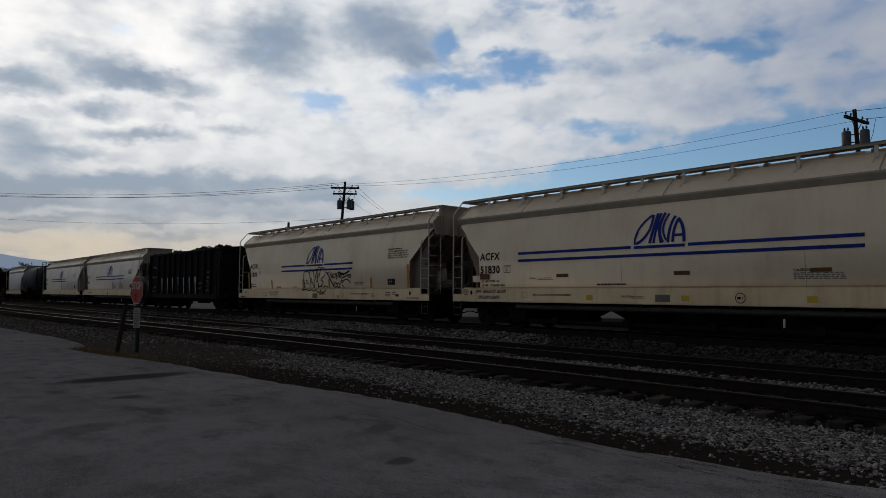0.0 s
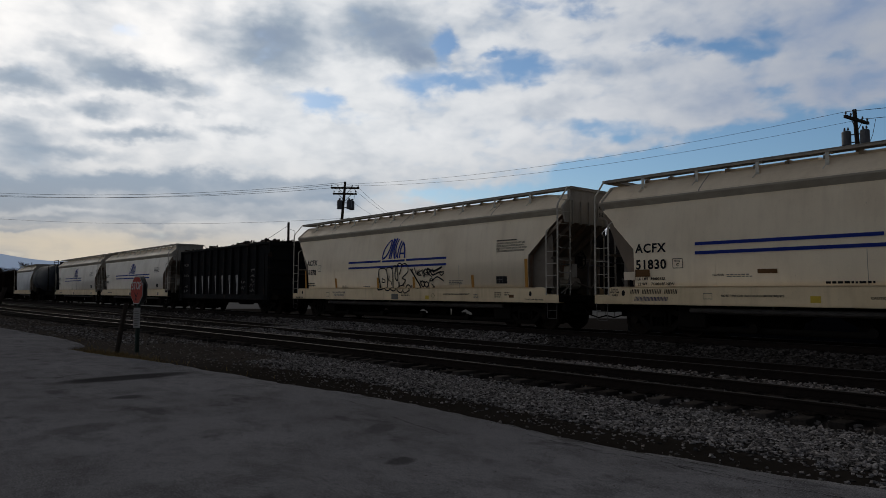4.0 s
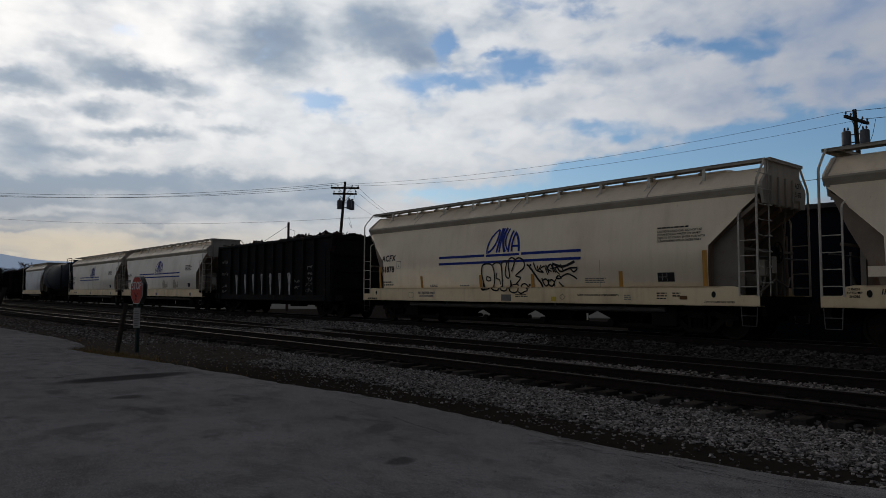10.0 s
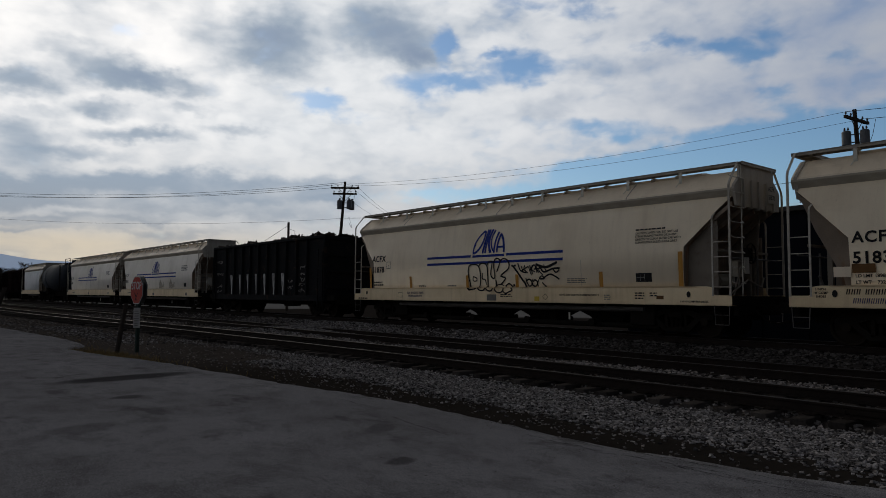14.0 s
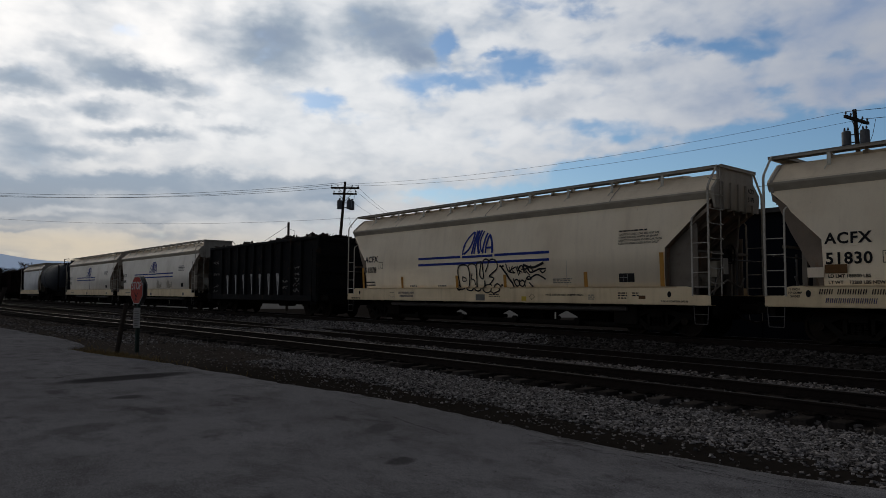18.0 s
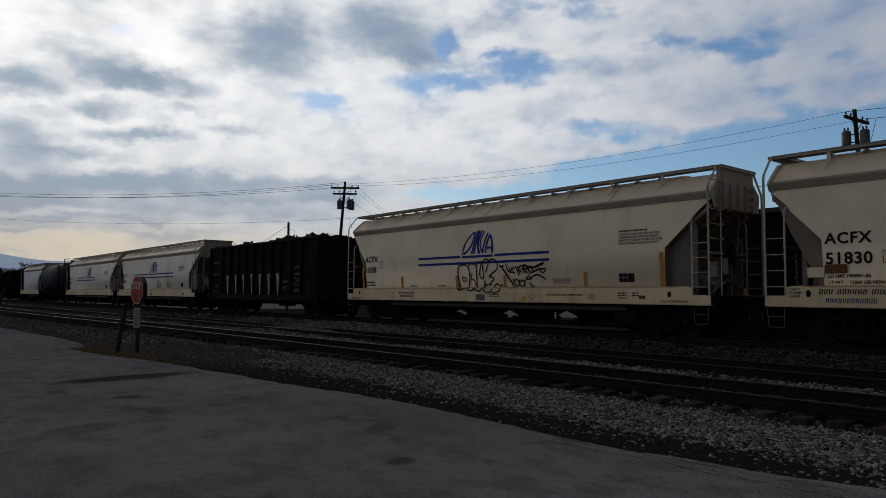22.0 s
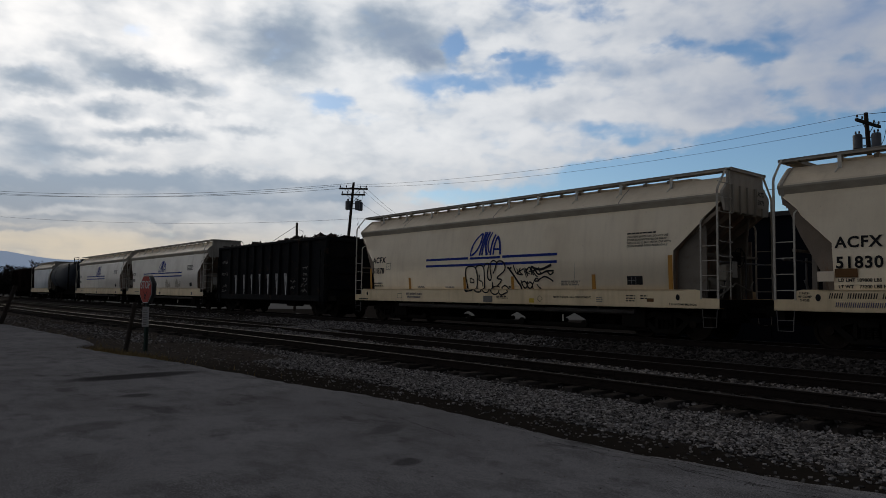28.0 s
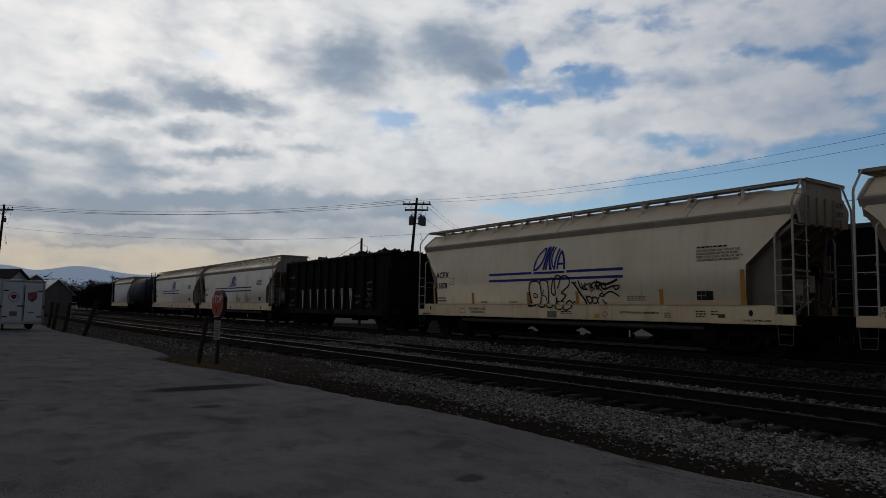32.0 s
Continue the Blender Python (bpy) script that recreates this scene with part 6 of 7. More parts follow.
def tank_car():
    car = thing("tank_car", Matrix.Identity(4), "black cylindrical tank car with a railed top platform", "tank car", "cars of the freight train")
    h = 5.95
    bm = bmesh.new()
    r = 1.62
    prof = [(0.15, -h)] + [(r * math.sin(a), -h + 0.4 - 0.4 * math.cos(a)) for a in (0.3, 0.7, 1.1, 1.571)] + [(r, h - 0.4)]
    prof += [(r * math.sin(a), h - 0.4 + 0.4 * math.cos(a)) for a in (1.1, 0.7, 0.3)] + [(0.15, h)]
    turned(bm, prof, 36, "X")
    for v in bm.verts:
        v.co.z += 2.9
    part("tank", bm, M_TANK, car, smooth=True)
    for x in (-3.4, 3.4):
        bm = bmesh.new()
        turned(bm, [(r + 0.005, x - 0.05), (r + 0.03, x - 0.03), (r + 0.03, x + 0.03), (r + 0.005, x + 0.05)], 36, "X")
        for v in bm.verts:
            v.co.z += 2.9
        part("band", bm, M_TANK, car)
    bm = boxed(-h - 0.4, h + 0.4, -0.4, 0.4, 0.75, 1.3)
    for s in (-1, 1):
        box(bm, s * 4.4 - 0.5, s * 4.4 + 0.5, -1.2, 1.2, 0.95, 1.7)
        box(bm, s * (h + 0.2) - 0.3, s * (h + 0.2) + 0.3, -1.4, 1.4, 0.95, 1.1)
    part("underframe", bm, M_UNDER, car)
    bm = bmesh.new()
    tube(bm, (4.2, 0, 4.4), (4.2, 0, 4.75), 0.5, 18)
    part("hatch", bm, M_TANK, car)
    for y in (-0.9, 0.9):
        bm = bmesh.new()
        pipe(bm, [(3.1, y, 4.2), (3.1, y, 4.88), (5.3, y, 4.88), (5.3, y, 4.2)], 0.035, 6)
        pipe(bm, [(3.1, y, 4.66), (5.3, y, 4.66)], 0.03, 6)
        part("railing", bm, M_UNDER, car)
        part("platform", boxed(3.1, 5.3, y - 0.25, y + 0.25, 4.38, 4.43), M_UNDER, car)
    bm = bmesh.new()
    ladder(bm, 4.0, 4.4, -1.66, 1.1, 4.2, 9)
    part("side_ladder", bm, M_UNDER, car)
    for s in (-1, 1):
        bm = bmesh.new()
        pipe(bm, [(s * (h + 0.35), -1.4, 1.1), (s * (h + 0.35), -1.4, 2.2), (s * (h + 0.35), 1.4, 2.2), (s * (h + 0.35), 1.4, 1.1)], 0.025, 6)
        part("end_railing", bm, M_UNDER, car)
    running_gear(car, 4.4, h + 0.4)
    return car


def box_car():
    car = thing("box_car", Matrix.Identity(4), "rust-brown steel box car at the end of the train", "box car", "cars of the freight train")
    h = 7.6
    part("body", boxed(-h, h, -1.5, 1.5, 1.1, 4.1, bevel=0.04), M_RUSTCAR, car)
    for x in [i * 0.95 for i in range(-8, 9)]:
        part("rib", boxed(x * 0.98 - 0.05, x * 0.98 + 0.05, -1.57, -1.5, 1.2, 4.0), M_RUSTCAR, car)
    part("door", boxed(-1.5, 1.5, -1.62, -1.56, 1.2, 3.95, bevel=0.02), M_RUSTCAR, car)
    bm = bmesh.new()
    extrude_poly(bm, [(-1.52, 4.08), (-1.0, 4.3), (0, 4.38), (1.0, 4.3), (1.52, 4.08)], 0, -h - 0.05, h + 0.05)
    part("roof", bm, M_RUSTCAR, car)
    part("underframe", boxed(-h - 0.3, h + 0.3, -0.6, 0.6, 0.75, 1.12), M_UNDER, car)
    running_gear(car, 5.6, h + 0.3)
    return car


gondola_a = gondola()
tank = tank_car()
hopper_short = hopper_car(6.1, 2, "short pale grey covered hopper car with plain sides", M_PALEGREY)
boxcar = box_car()
# the cars and where their middles stand when the train's travel is nought
TRAIN = [(hopper_a, -1.68), (hopper_b, -21.03), (gondola_a, -39.6), (hopper_c, -57.9), (hopper_d, -77.1), (tank, -93.5), (hopper_short, -106.4), (boxcar, -121.6)]

# seconds and metres travelled
TRAVEL = [(0, -9.43), (0.5, -8.48), (1, -7.57), (1.5, -6.69), (2, -5.85), (2.5, -5.05), (3, -4.26), (3.5, -3.49), (4.5, -2.04), (5.5, -0.66), (6, 0.0), (6.5, 0.64),
          (7, 1.25), (7.5, 1.84), (8, 2.4), (8.5, 2.94), (9, 3.42), (9.5, 3.71), (10, 3.82), (10.5, 3.84), (11, 3.82), (11.5, 3.74), (12, 3.64), (12.5, 3.53),
          (13, 3.41), (13.5, 3.25), (14, 3.09), (14.5, 2.90), (15, 2.73), (15.5, 2.60), (16, 2.52), (16.5, 2.5), (20, 2.5), (32, 2.5)]


def travel(t):
    ts = [r[0] for r in TRAVEL]
    i = max(0, min(len(ts) - 2, sum(1 for v in ts if v <= t) - 1))
    def slope(j):
        a, b = max(0, j - 1), min(len(ts) - 1, j + 1)
        return (TRAVEL[b][1] - TRAVEL[a][1]) / (TRAVEL[b][0] - TRAVEL[a][0])
    (t0, s0), (t1, s1) = TRAVEL[i], TRAVEL[i + 1]
    d, u = t1 - t0, (t - t0) / (t1 - t0)
    m0, m1 = (slope(i) if t0 < 16.4 else 0.0) * d, (slope(i + 1) if t1 < 16.4 else 0.0) * d
    return (2 * u ** 3 - 3 * u ** 2 + 1) * s0 + (u ** 3 - 2 * u ** 2 + u) * m0 + (-2 * u ** 3 + 3 * u ** 2) * s1 + (u ** 3 - u ** 2) * m1


def motions():
    times = [i * 0.25 for i in range(67)] + [20.0, 32.0]
    run = [(t, travel(t)) for t in times]
    for car, x in TRAIN:
        walk(car, [(t, pose(x + s, TRACK_Y[2], RAIL_TRAIN)) for t, s in run])
        for truck in [c for c in car.children if c.name.startswith("truck")]:
            for w in truck.children:
                k = w.matrix_basis.translation.x
                walk(w, [(t, pose(k, 0, WHEEL_R, 0, math.degrees(s / WHEEL_R), 0)) for t, s in run])


# ---- signs, posts, poles ----
def stop_sign():
    root = thing("stop_sign", pose(-19.75, 5.9, -0.06, 0, 0, 6.5), "faded red octagonal stop sign on a green steel post", "stop sign")
    part("post", boxed(-0.05, 0.05, -0.02, 0.06, 0.0, 1.9, bevel=0.006), M_GREENPOST, root)
    def octagon(r, y0, y1):
        bm = bmesh.new()
        extrude_poly(bm, [(r * math.cos(radians(22.5 + 45 * i)), 1.675 + r * math.sin(radians(22.5 + 45 * i))) for i in range(8)], 1, y0, y1)
        return bm
    part("sign_back", octagon(0.405, -0.034, -0.022), M_SIGNBACK, root)
    part("rear_sign", octagon(0.405, 0.075, 0.087), M_SIGNBACK, root, "dark back-to-back octagon plate")
    part("sign_border", octagon(0.402, -0.040, -0.034), M_SIGNWHITE, root)
    part("sign_face", octagon(0.378, -0.046, -0.040), M_SIGNRED, root)
    for me in islands(written("STOP", 0.20, "CENTER")):
        for v in me.vertices:
            v.co = Vector((v.co.x * 0.88, -0.050, 1.70 + v.co.y))
        me.materials.append(M_SIGNWHITE)
        part("letter", me, M_SIGNWHITE, root)
    bm = bmesh.new()
    for p in stroke([(-0.10, 1.60), (-0.02, 1.50), (0.02, 1.40)], 0.035) + stroke([(0.09, 1.60), (0.0, 1.48), (-0.06, 1.40)], 0.03):
        bm.faces.new([bm.verts.new((a, -0.050, b)) for a, b in p])
    part("dark_scrawl", bm, M_BLACKP, root)
    plate = part("notice_plate", boxed(-0.085, 0.085, -0.066, -0.054, 0.66, 1.20, bevel=0.004), M_SIGNWHITE, root, "pale rectangular notice below the sign")
    plate.matrix_basis = pose(0, 0, 0, 0, 0, 55)
    rng = random.Random(3)
    bm = bmesh.new()
    for r in range(7):
        for p in rect(-0.065, rng.uniform(0.03, 0.065), 1.12 - r * 0.065 - 0.022, 1.12 - r * 0.065):
            bm.faces.new([bm.verts.new((a, -0.070, b)) for a, b in p])
    part("notice_bars", bm, M_FADED, plate)


stop_sign()


def timber_post(x, y, height, lean_x, lean_y, r=0.13):
    root = thing("timber_post", pose(x, y, -0.15), "dark leaning old timber post at the pavement's edge", "post", "posts along the pavement")
    bm = bmesh.new()
    secs = []
    for i in range(6):
        t = i / 5
        secs.append([(lean_x * t + r * (1 - 0.06 * t) * (1 + 0.08 * noise.noise(Vector((a, t * 3, x)))) * math.cos(a), lean_y * t + r * (1 - 0.06 * t) * math.sin(a), (height + 0.15) * t)
                     for a in [2 * math.pi * k / 10 for k in range(10)]])
    loft(bm, secs)
    ob = part("post", bm, M_TIMBER, root)


for px, py, ph, lx, ly in ((-19.3, 5.27, 1.28, 0.14, 0.165), (-37.9, 4.85, 1.75, 0.30, 0.50), (-42.5, 4.50, 1.55, 0.10, 0.20), (-47.6, 4.45, 1.55, 0.08, 0.20), (-50.4, 4.45, 1.6, 0.05, 0.14)):
    timber_post(px, py, ph, lx, ly, 0.058 if px > -20 else 0.105)


POLES = {"mid": (-49.8, 31.3, 11.0), "right": (-13.0, 38.2, 11.0), "left": (-79.4, 2.6, 11.0), "off": (-74.5, 60.6, 10.5), "beyond": (24.0, 45.0, 11.0)}


def insulator(bm, c):
    tube(bm, c, c + Vector((0, 0, 0.10)), 0.02, 6)
    tube(bm, c + Vector((0, 0, 0.08)), c + Vector((0, 0, 0.20)), 0.055, 8, 0.035)


def utility_pole(key, lean, along, cans, arms=1, label="", can_turn=0, rise=0.0, big=1.0):
    x, y, h = POLES[key]
    root = thing("utility_pole", pose(x, y, -0.3), label, "utility pole", "utility poles")
    bm = bmesh.new()
    secs = []
    for i in range(7):
        t = i / 6
        secs.append([((t - 1) * lean[0] + (0.18 - 0.08 * t) * math.cos(a), (t - 1) * lean[1] + (0.18 - 0.08 * t) * math.sin(a), (h + 0.3) * t) for a in [2 * math.pi * k / 10 for k in range(10)]])
    loft(bm, secs)
    part("pole", bm, M_POLE, root)
    d = Vector((math.cos(radians(along)), math.sin(radians(along)), 0))
    for k in range(arms):
        z = h - 0.25 - k * 0.5
        bm = bmesh.new()
        w = 1.2 if k == 0 else 1.0
        vs = box(bm, -w, w, -0.06, 0.06, -0.07, 0.07)
        m = Matrix.Translation((0.1 * d.y, -0.1 * d.x, z)) @ Matrix.Rotation(radians(along), 4, "Z")
        for v in vs:
            v.co = m @ v.co
        for s in (-1, 1):
            tube(bm, m @ Vector((s * 0.6, 0, 0)), m @ Vector((0, 0, -0.6)), 0.02, 5)
        part("crossarm", bm, M_POLE, root)
        for u in (-1.1, -0.6, 0.6, 1.1):
            bm = bmesh.new()
            insulator(bm, Vector((0.1 * d.y, -0.1 * d.x, z + 0.06)) + d * u * w / 1.2)
            part("insulator", bm, M_CERAMIC, root)
    d = Matrix.Rotation(radians(can_turn), 3, "Z") @ d
    for off, side in cans:
        c = d * off + Vector((d.y, -d.x, 0)) * side
        bm = bmesh.new()
        turned(bm, [(0.17 * big, 0.0), (0.22 * big, 0.03), (0.22 * big, 0.68 * big), (0.19 * big, 0.74 * big), (0.07 * big, 0.78 * big)], 18)
        for v in bm.verts:
            v.co += Vector((c.x, c.y, h - 2.05 + rise))
        can = part("transformer", bm, M_GALV, root, "grey can transformer", smooth=False)
        bm = bmesh.new()
        insulator(bm, Vector((c.x + 0.08, c.y, h - 2.05 + rise + 0.73 * big)))
        insulator(bm, Vector((c.x - 0.08, c.y, h - 2.05 + rise + 0.73 * big)))
        part("bushing", bm, M_CERAMIC, can)
        bm = bmesh.new()
        tube(bm, (0, 0, h - 1.9 + rise), (c.x, c.y, h - 1.9 + rise), 0.035, 6)
        tube(bm, (0, 0, h - 1.5 + rise), (c.x, c.y, h - 1.5 + rise), 0.035, 6)
        part("bracket", bm, M_GALV, root)
    if cans:
        bm = bmesh.new()
        pts = []
        for i in range(10):
            a = i / 9
            pts.append(Vector((0, 0, h - 2.7)) + d * (0.35 + 0.25 * math.sin(a * 3.1)) + Vector((0, 0, -0.9 * math.sin(a * 2.6))))
        pipe(bm, pts, 0.014, 5)
        pipe(bm, [Vector((0, 0, h - 0.3)) + d * 0.9, Vector((0, 0, h - 1.1)) + d * 0.75, Vector((0, 0, h - 1.7)) + d * 0.5], 0.012, 5)
        part("drop_wire", bm, M_WIRE, root)
    return root


utility_pole("mid", (0.55, 0.62), 52, ((-0.42, 0.15), (0.38, 0.2), (0.55, -0.35)), 2, "weathered timber utility pole with crossarms and three transformers")
utility_pole("right", (-0.5, -0.3), 84, ((-0.38, 0.1), (0.42, 0.1)), 1, "weathered timber utility pole with two grey transformers", -66, 0.52, 0.98)
utility_pole("left", (0.1, 0.45), 40, ((0.32, 0.1),), 1, "leaning timber utility pole behind the parked trailer", 0, 0.6, 0.55)


def stub_pole():
    # a short service mast seen over the scrap car
    root = thing("service_pole", pose(-66.0, 34.6, -0.3), "short dark service pole with a guy wire", "utility pole")
    bm = bmesh.new()
    tube(bm, (0, 0, 0), (0, 0, 9.3), 0.15, 10, 0.12)
    part("pole", bm, M_POLE, root)
    bm = bmesh.new()
    pipe(bm, [(0, 0, 9.0), (-2.6, -2.9, 6.4), (-5.0, -5.6, 4.2)], 0.02, 5)
    pipe(bm, [(0.1, 0.1, 8.6), (0.45, 0.5, 8.4), (0.45, 0.5, 7.6), (0.1, 0.1, 7.3)], 0.02, 5)
    part("guy_wire", bm, M_WIRE, root)


stub_pole()


def wire(a, b, sag, r=0.014, label="black overhead power line"):
    a, b = Vector(a), Vector(b)
    bm = bmesh.new()
    n = 26
    pts = []
    for i in range(n + 1):
        t = i / n
        pts.append(a.lerp(b, t) - Vector((0, 0, sag * 4 * t * (1 - t))))
    rings = []
    for p in pts:
        q = (b - a).to_track_quat("Z", "Y").to_matrix()
        rings.append([bm.verts.new(p + q @ Vector((r * math.cos(k * 1.2566), r * math.sin(k * 1.2566), 0))) for k in range(5)])
    for u, v in zip(rings[:-1], rings[1:]):
        for i in range(5):
            bm.faces.new((u[i], u[(i + 1) % 5], v[(i + 1) % 5], v[i]))
    ob = new("overhead_wire", mesh_from(bm, "overhead_wire", M_WIRE))
    tagged(ob, label, "power line", "overhead wires")


def pole_at(key, off, z, along):
    x, y, h = POLES[key]
    return Vector((x + math.cos(radians(along)) * off, y + math.sin(radians(along)) * off, z - 0.3))


for off, z in ((-1.1, 11.0), (0.0, 11.25), (1.1, 11.0)):
    wire(pole_at("left", off, z, 40), pole_at("mid", off, z, 52), 0.9, 0.014)
    wire(pole_at("left", off, z, 40), (-160 + off, -30 + off, 11), 1.0, 0.018)
for off, z in ((-0.9, 11.05), (0.9, 10.95)):
    wire(pole_at("mid", off, z, 52), pole_at("right", off, z, 84), 0.75, 0.009)
    wire(pole_at("right", off, z, 84), pole_at("beyond", off, z, 100), 0.5)
wire(pole_at("left", 0, 9.1, 40), pole_at("mid", 0, 8.2, 52), 0.8, 0.009)
wire(pole_at("mid", 0, 8.2, 52), pole_at("right", 0, 8.0, 18), 0.5)
wire(pole_at("right", 0, 8.0, 18), pole_at("beyond", 0, 8.0, 18), 0.5)
for off, z in ((-1.0, 10.9), (0.3, 11.1), (1.0, 10.9)):
    wire(pole_at("mid", off, z, 52), pole_at("off", off, z, 52), 1.2, 0.011)


# ---- trailer, buildings and distance ----
def cargo_trailer():
    root = thing("cargo_trailer", pose(-45.6, 2.68, 0, 0, 0, 24), "white enclosed cargo trailer with closed double rear doors", "trailer")
    w, L = 1.22, 5.4
    bm = bmesh.new()
    box(bm, -L, -0.02, -w, w, 0.42, 2.74, 0.03)
    part("body", bm, M_TRAILER, root)
    part("roof_edge", boxed(-L - 0.03, 0.03, -w - 0.03, w + 0.03, 2.70, 2.82, bevel=0.02), M_TRIM, root)
    for s in (-1, 1):
        a, b = sorted((s * 0.02, s * 1.08))
        door = part("rear_door", boxed(-0.02, 0.03, a, b, 0.5, 2.58, bevel=0.008), M_TRAILER, root)
        for z in (0.75, 2.2):
            part("hinge", boxed(0.03, 0.055, min(s * 0.8, s * 1.06), max(s * 0.8, s * 1.06), z - 0.035, z + 0.035), M_RUBBER, door)
    bm = bmesh.new()
    tube(bm, (0.06, 0.06, 0.5), (0.06, 0.06, 2.5), 0.022, 8)
    box(bm, 0.05, 0.09, -0.3, 0.1, 1.32, 1.38)
    part("lock_bar", bm, M_RUBBER, root)
    for s in (-1, 1):
        part("corner_post", boxed(-0.05, 0.04, s * 1.15 - 0.05, s * 1.15 + 0.05, 0.42, 2.70, bevel=0.01), M_TRIM, root)
        part("tail_lamp", boxed(0.04, 0.06, s * 1.15 - 0.045, s * 1.15 + 0.045, 1.2, 1.4), M_LOGORED, root)
        bm = bmesh.new()
        turned(bm, [(0.18, s * (w + 0.02)), (0.33, s * (w + 0.01)), (0.36, s * (w + 0.05)), (0.36, s * (w + 0.2)), (0.30, s * (w + 0.22)), (0.15, s * (w + 0.20))], 24, "Y")
        for v in bm.verts:
            v.co += Vector((-1.75, 0, 0.36))
        part("wheel", bm, M_RUBBER, root)
        bm = boxed(-2.30, -1.20, min(s * w, s * (w + 0.24)), max(s * w, s * (w + 0.24)), 0.72, 0.80, bevel=0.02)
        part("fender", bm, M_TRAILER, root)
    part("bumper", boxed(-0.05, 0.05, -1.1, 1.1, 0.34, 0.44, bevel=0.01), M_TRIM, root)
    # plain shapes of the door markings
    bm = bmesh.new()
    for p in stroke(arc(-0.5, 1.85, 0.27, 0.25, 0, 348, 24), 0.035, True):
        bm.faces.new([bm.verts.new((0.036, a, b)) for a, b in p])
    bm.faces.new([bm.verts.new((0.036, a, b)) for a, b in ((-0.64, 1.98), (-0.36, 1.98), (-0.36, 1.82), (-0.5, 1.70), (-0.64, 1.82))])
    part("round_marking", bm, M_LOGORED, root)
    bm = bmesh.new()
    bm.faces.new([bm.verts.new((0.036, a, b)) for a, b in ((0.26, 2.10), (0.76, 2.16), (0.76, 1.76), (0.52, 1.56), (0.26, 1.72))])
    shield = part("shield_marking", bm, M_LOGORED, root)
    for z in (1.78, 1.90, 2.02):
        bm = bmesh.new()
        bm.faces.new([bm.verts.new((0.041, a, b)) for a, b in ((0.32, z - 0.02), (0.70, z + 0.03), (0.70, z + 0.06), (0.32, z + 0.01))])
        part("pale_bar", bm, M_SIGNWHITE, shield)
    part("notice_panel", boxed(0.03, 0.04, -0.68, -0.28, 0.78, 1.05), M_GREYDECAL, root)
    part("small_marking", boxed(0.03, 0.04, 0.3, 0.65, 0.95, 1.02), M_GREYDECAL, root)
    part("parking_leg", boxed(-L + 0.2, -L + 0.3, -0.05, 0.05, 0.0, 0.5), M_RUBBER, root)
    part("rear_leg", boxed(-0.3, -0.22, -0.9, -0.82, 0.0, 0.45), M_RUBBER, root)


cargo_trailer()


def gabled(name, m, length, width, wall_h, ridge_h, wall_mat, roof_mat, label, windows=0, chimney=False, doors=0):
    """A gabled building: walls with thickness, roof slabs that overhang, windows with frames. Length runs along local x."""
    root = thing(name, m, label, "building")
    l2, w2 = length / 2, width / 2
    for s in (-1, 1):
        part("side_wall", boxed(-l2, l2, min(s * w2, s * (w2 - 0.2)), max(s * w2, s * (w2 - 0.2)), -0.4, wall_h), wall_mat, root)
        bm = bmesh.new()
        x0, x1 = sorted((s * (l2 - 0.003), s * (l2 - 0.2)))
        extrude_poly(bm, [(-w2 + 0.003, -0.4), (w2 - 0.003, -0.4), (w2 - 0.003, wall_h), (0, ridge_h), (-w2 + 0.003, wall_h)], 0, x0, x1)
        part("gable_wall", bm, wall_mat, root)
        bm = bmesh.new()
        k = (ridge_h - wall_h) / w2
        ov = 0.4
        extrude_poly(bm, [(s * (w2 + ov), wall_h - k * ov + 0.02), (0, ridge_h + 0.02), (0, ridge_h + 0.17), (s * (w2 + ov), wall_h - k * ov + 0.17)], 0, -l2 - ov, l2 + ov)
        part("roof", bm, roof_mat, root)
    rng = random.Random(7)
    for i in range(windows):
        x = -l2 + length * (i + 0.5) / windows
        for s in (-1, 1):
            win = part("window", boxed(x - 0.5, x + 0.5, min(s * w2, s * (w2 + 0.05)), max(s * w2, s * (w2 + 0.05)), wall_h * 0.42, wall_h * 0.78), M_SIGNWHITE, root)
            part("pane", boxed(x - 0.42, x + 0.42, min(s * (w2 + 0.05), s * (w2 + 0.06)), max(s * (w2 + 0.05), s * (w2 + 0.06)), wall_h * 0.45, wall_h * 0.75), M_GLASS, win)
    for i in range(doors):
        y = -w2 * 0.4 + i * w2 * 0.8
        part("door", boxed(l2, l2 + 0.06, y - 1.3, y + 1.3, 0.0, wall_h * 0.8), M_ROOFDARK, root)
    if chimney:
        bm = boxed(-0.4, 0.4, w2 * 0.3 - 0.4, w2 * 0.3 + 0.4, wall_h, ridge_h + 1.2, bevel=0.03)
        part("chimney", bm, M_BROWN, root)
    return root


def navy_shed():
    root = thing("storage_shed", pose(-1.6, 37.0, -0.3), "dark navy metal storage shed behind the tracks", "building")
    part("wall", boxed(-20, 20, -6, 6, 0, 5.55), M_NAVY, root)
    part("roof", boxed(-20.3, 20.3, -6.3, 6.3, 5.55, 5.75), M_ROOFDARK, root)
    for i in range(20):
        x = -19 + i * 2
        part("wall_rib", boxed(x - 0.05, x + 0.05, -6.06, -6, 0, 5.3), M_NAVY, root)


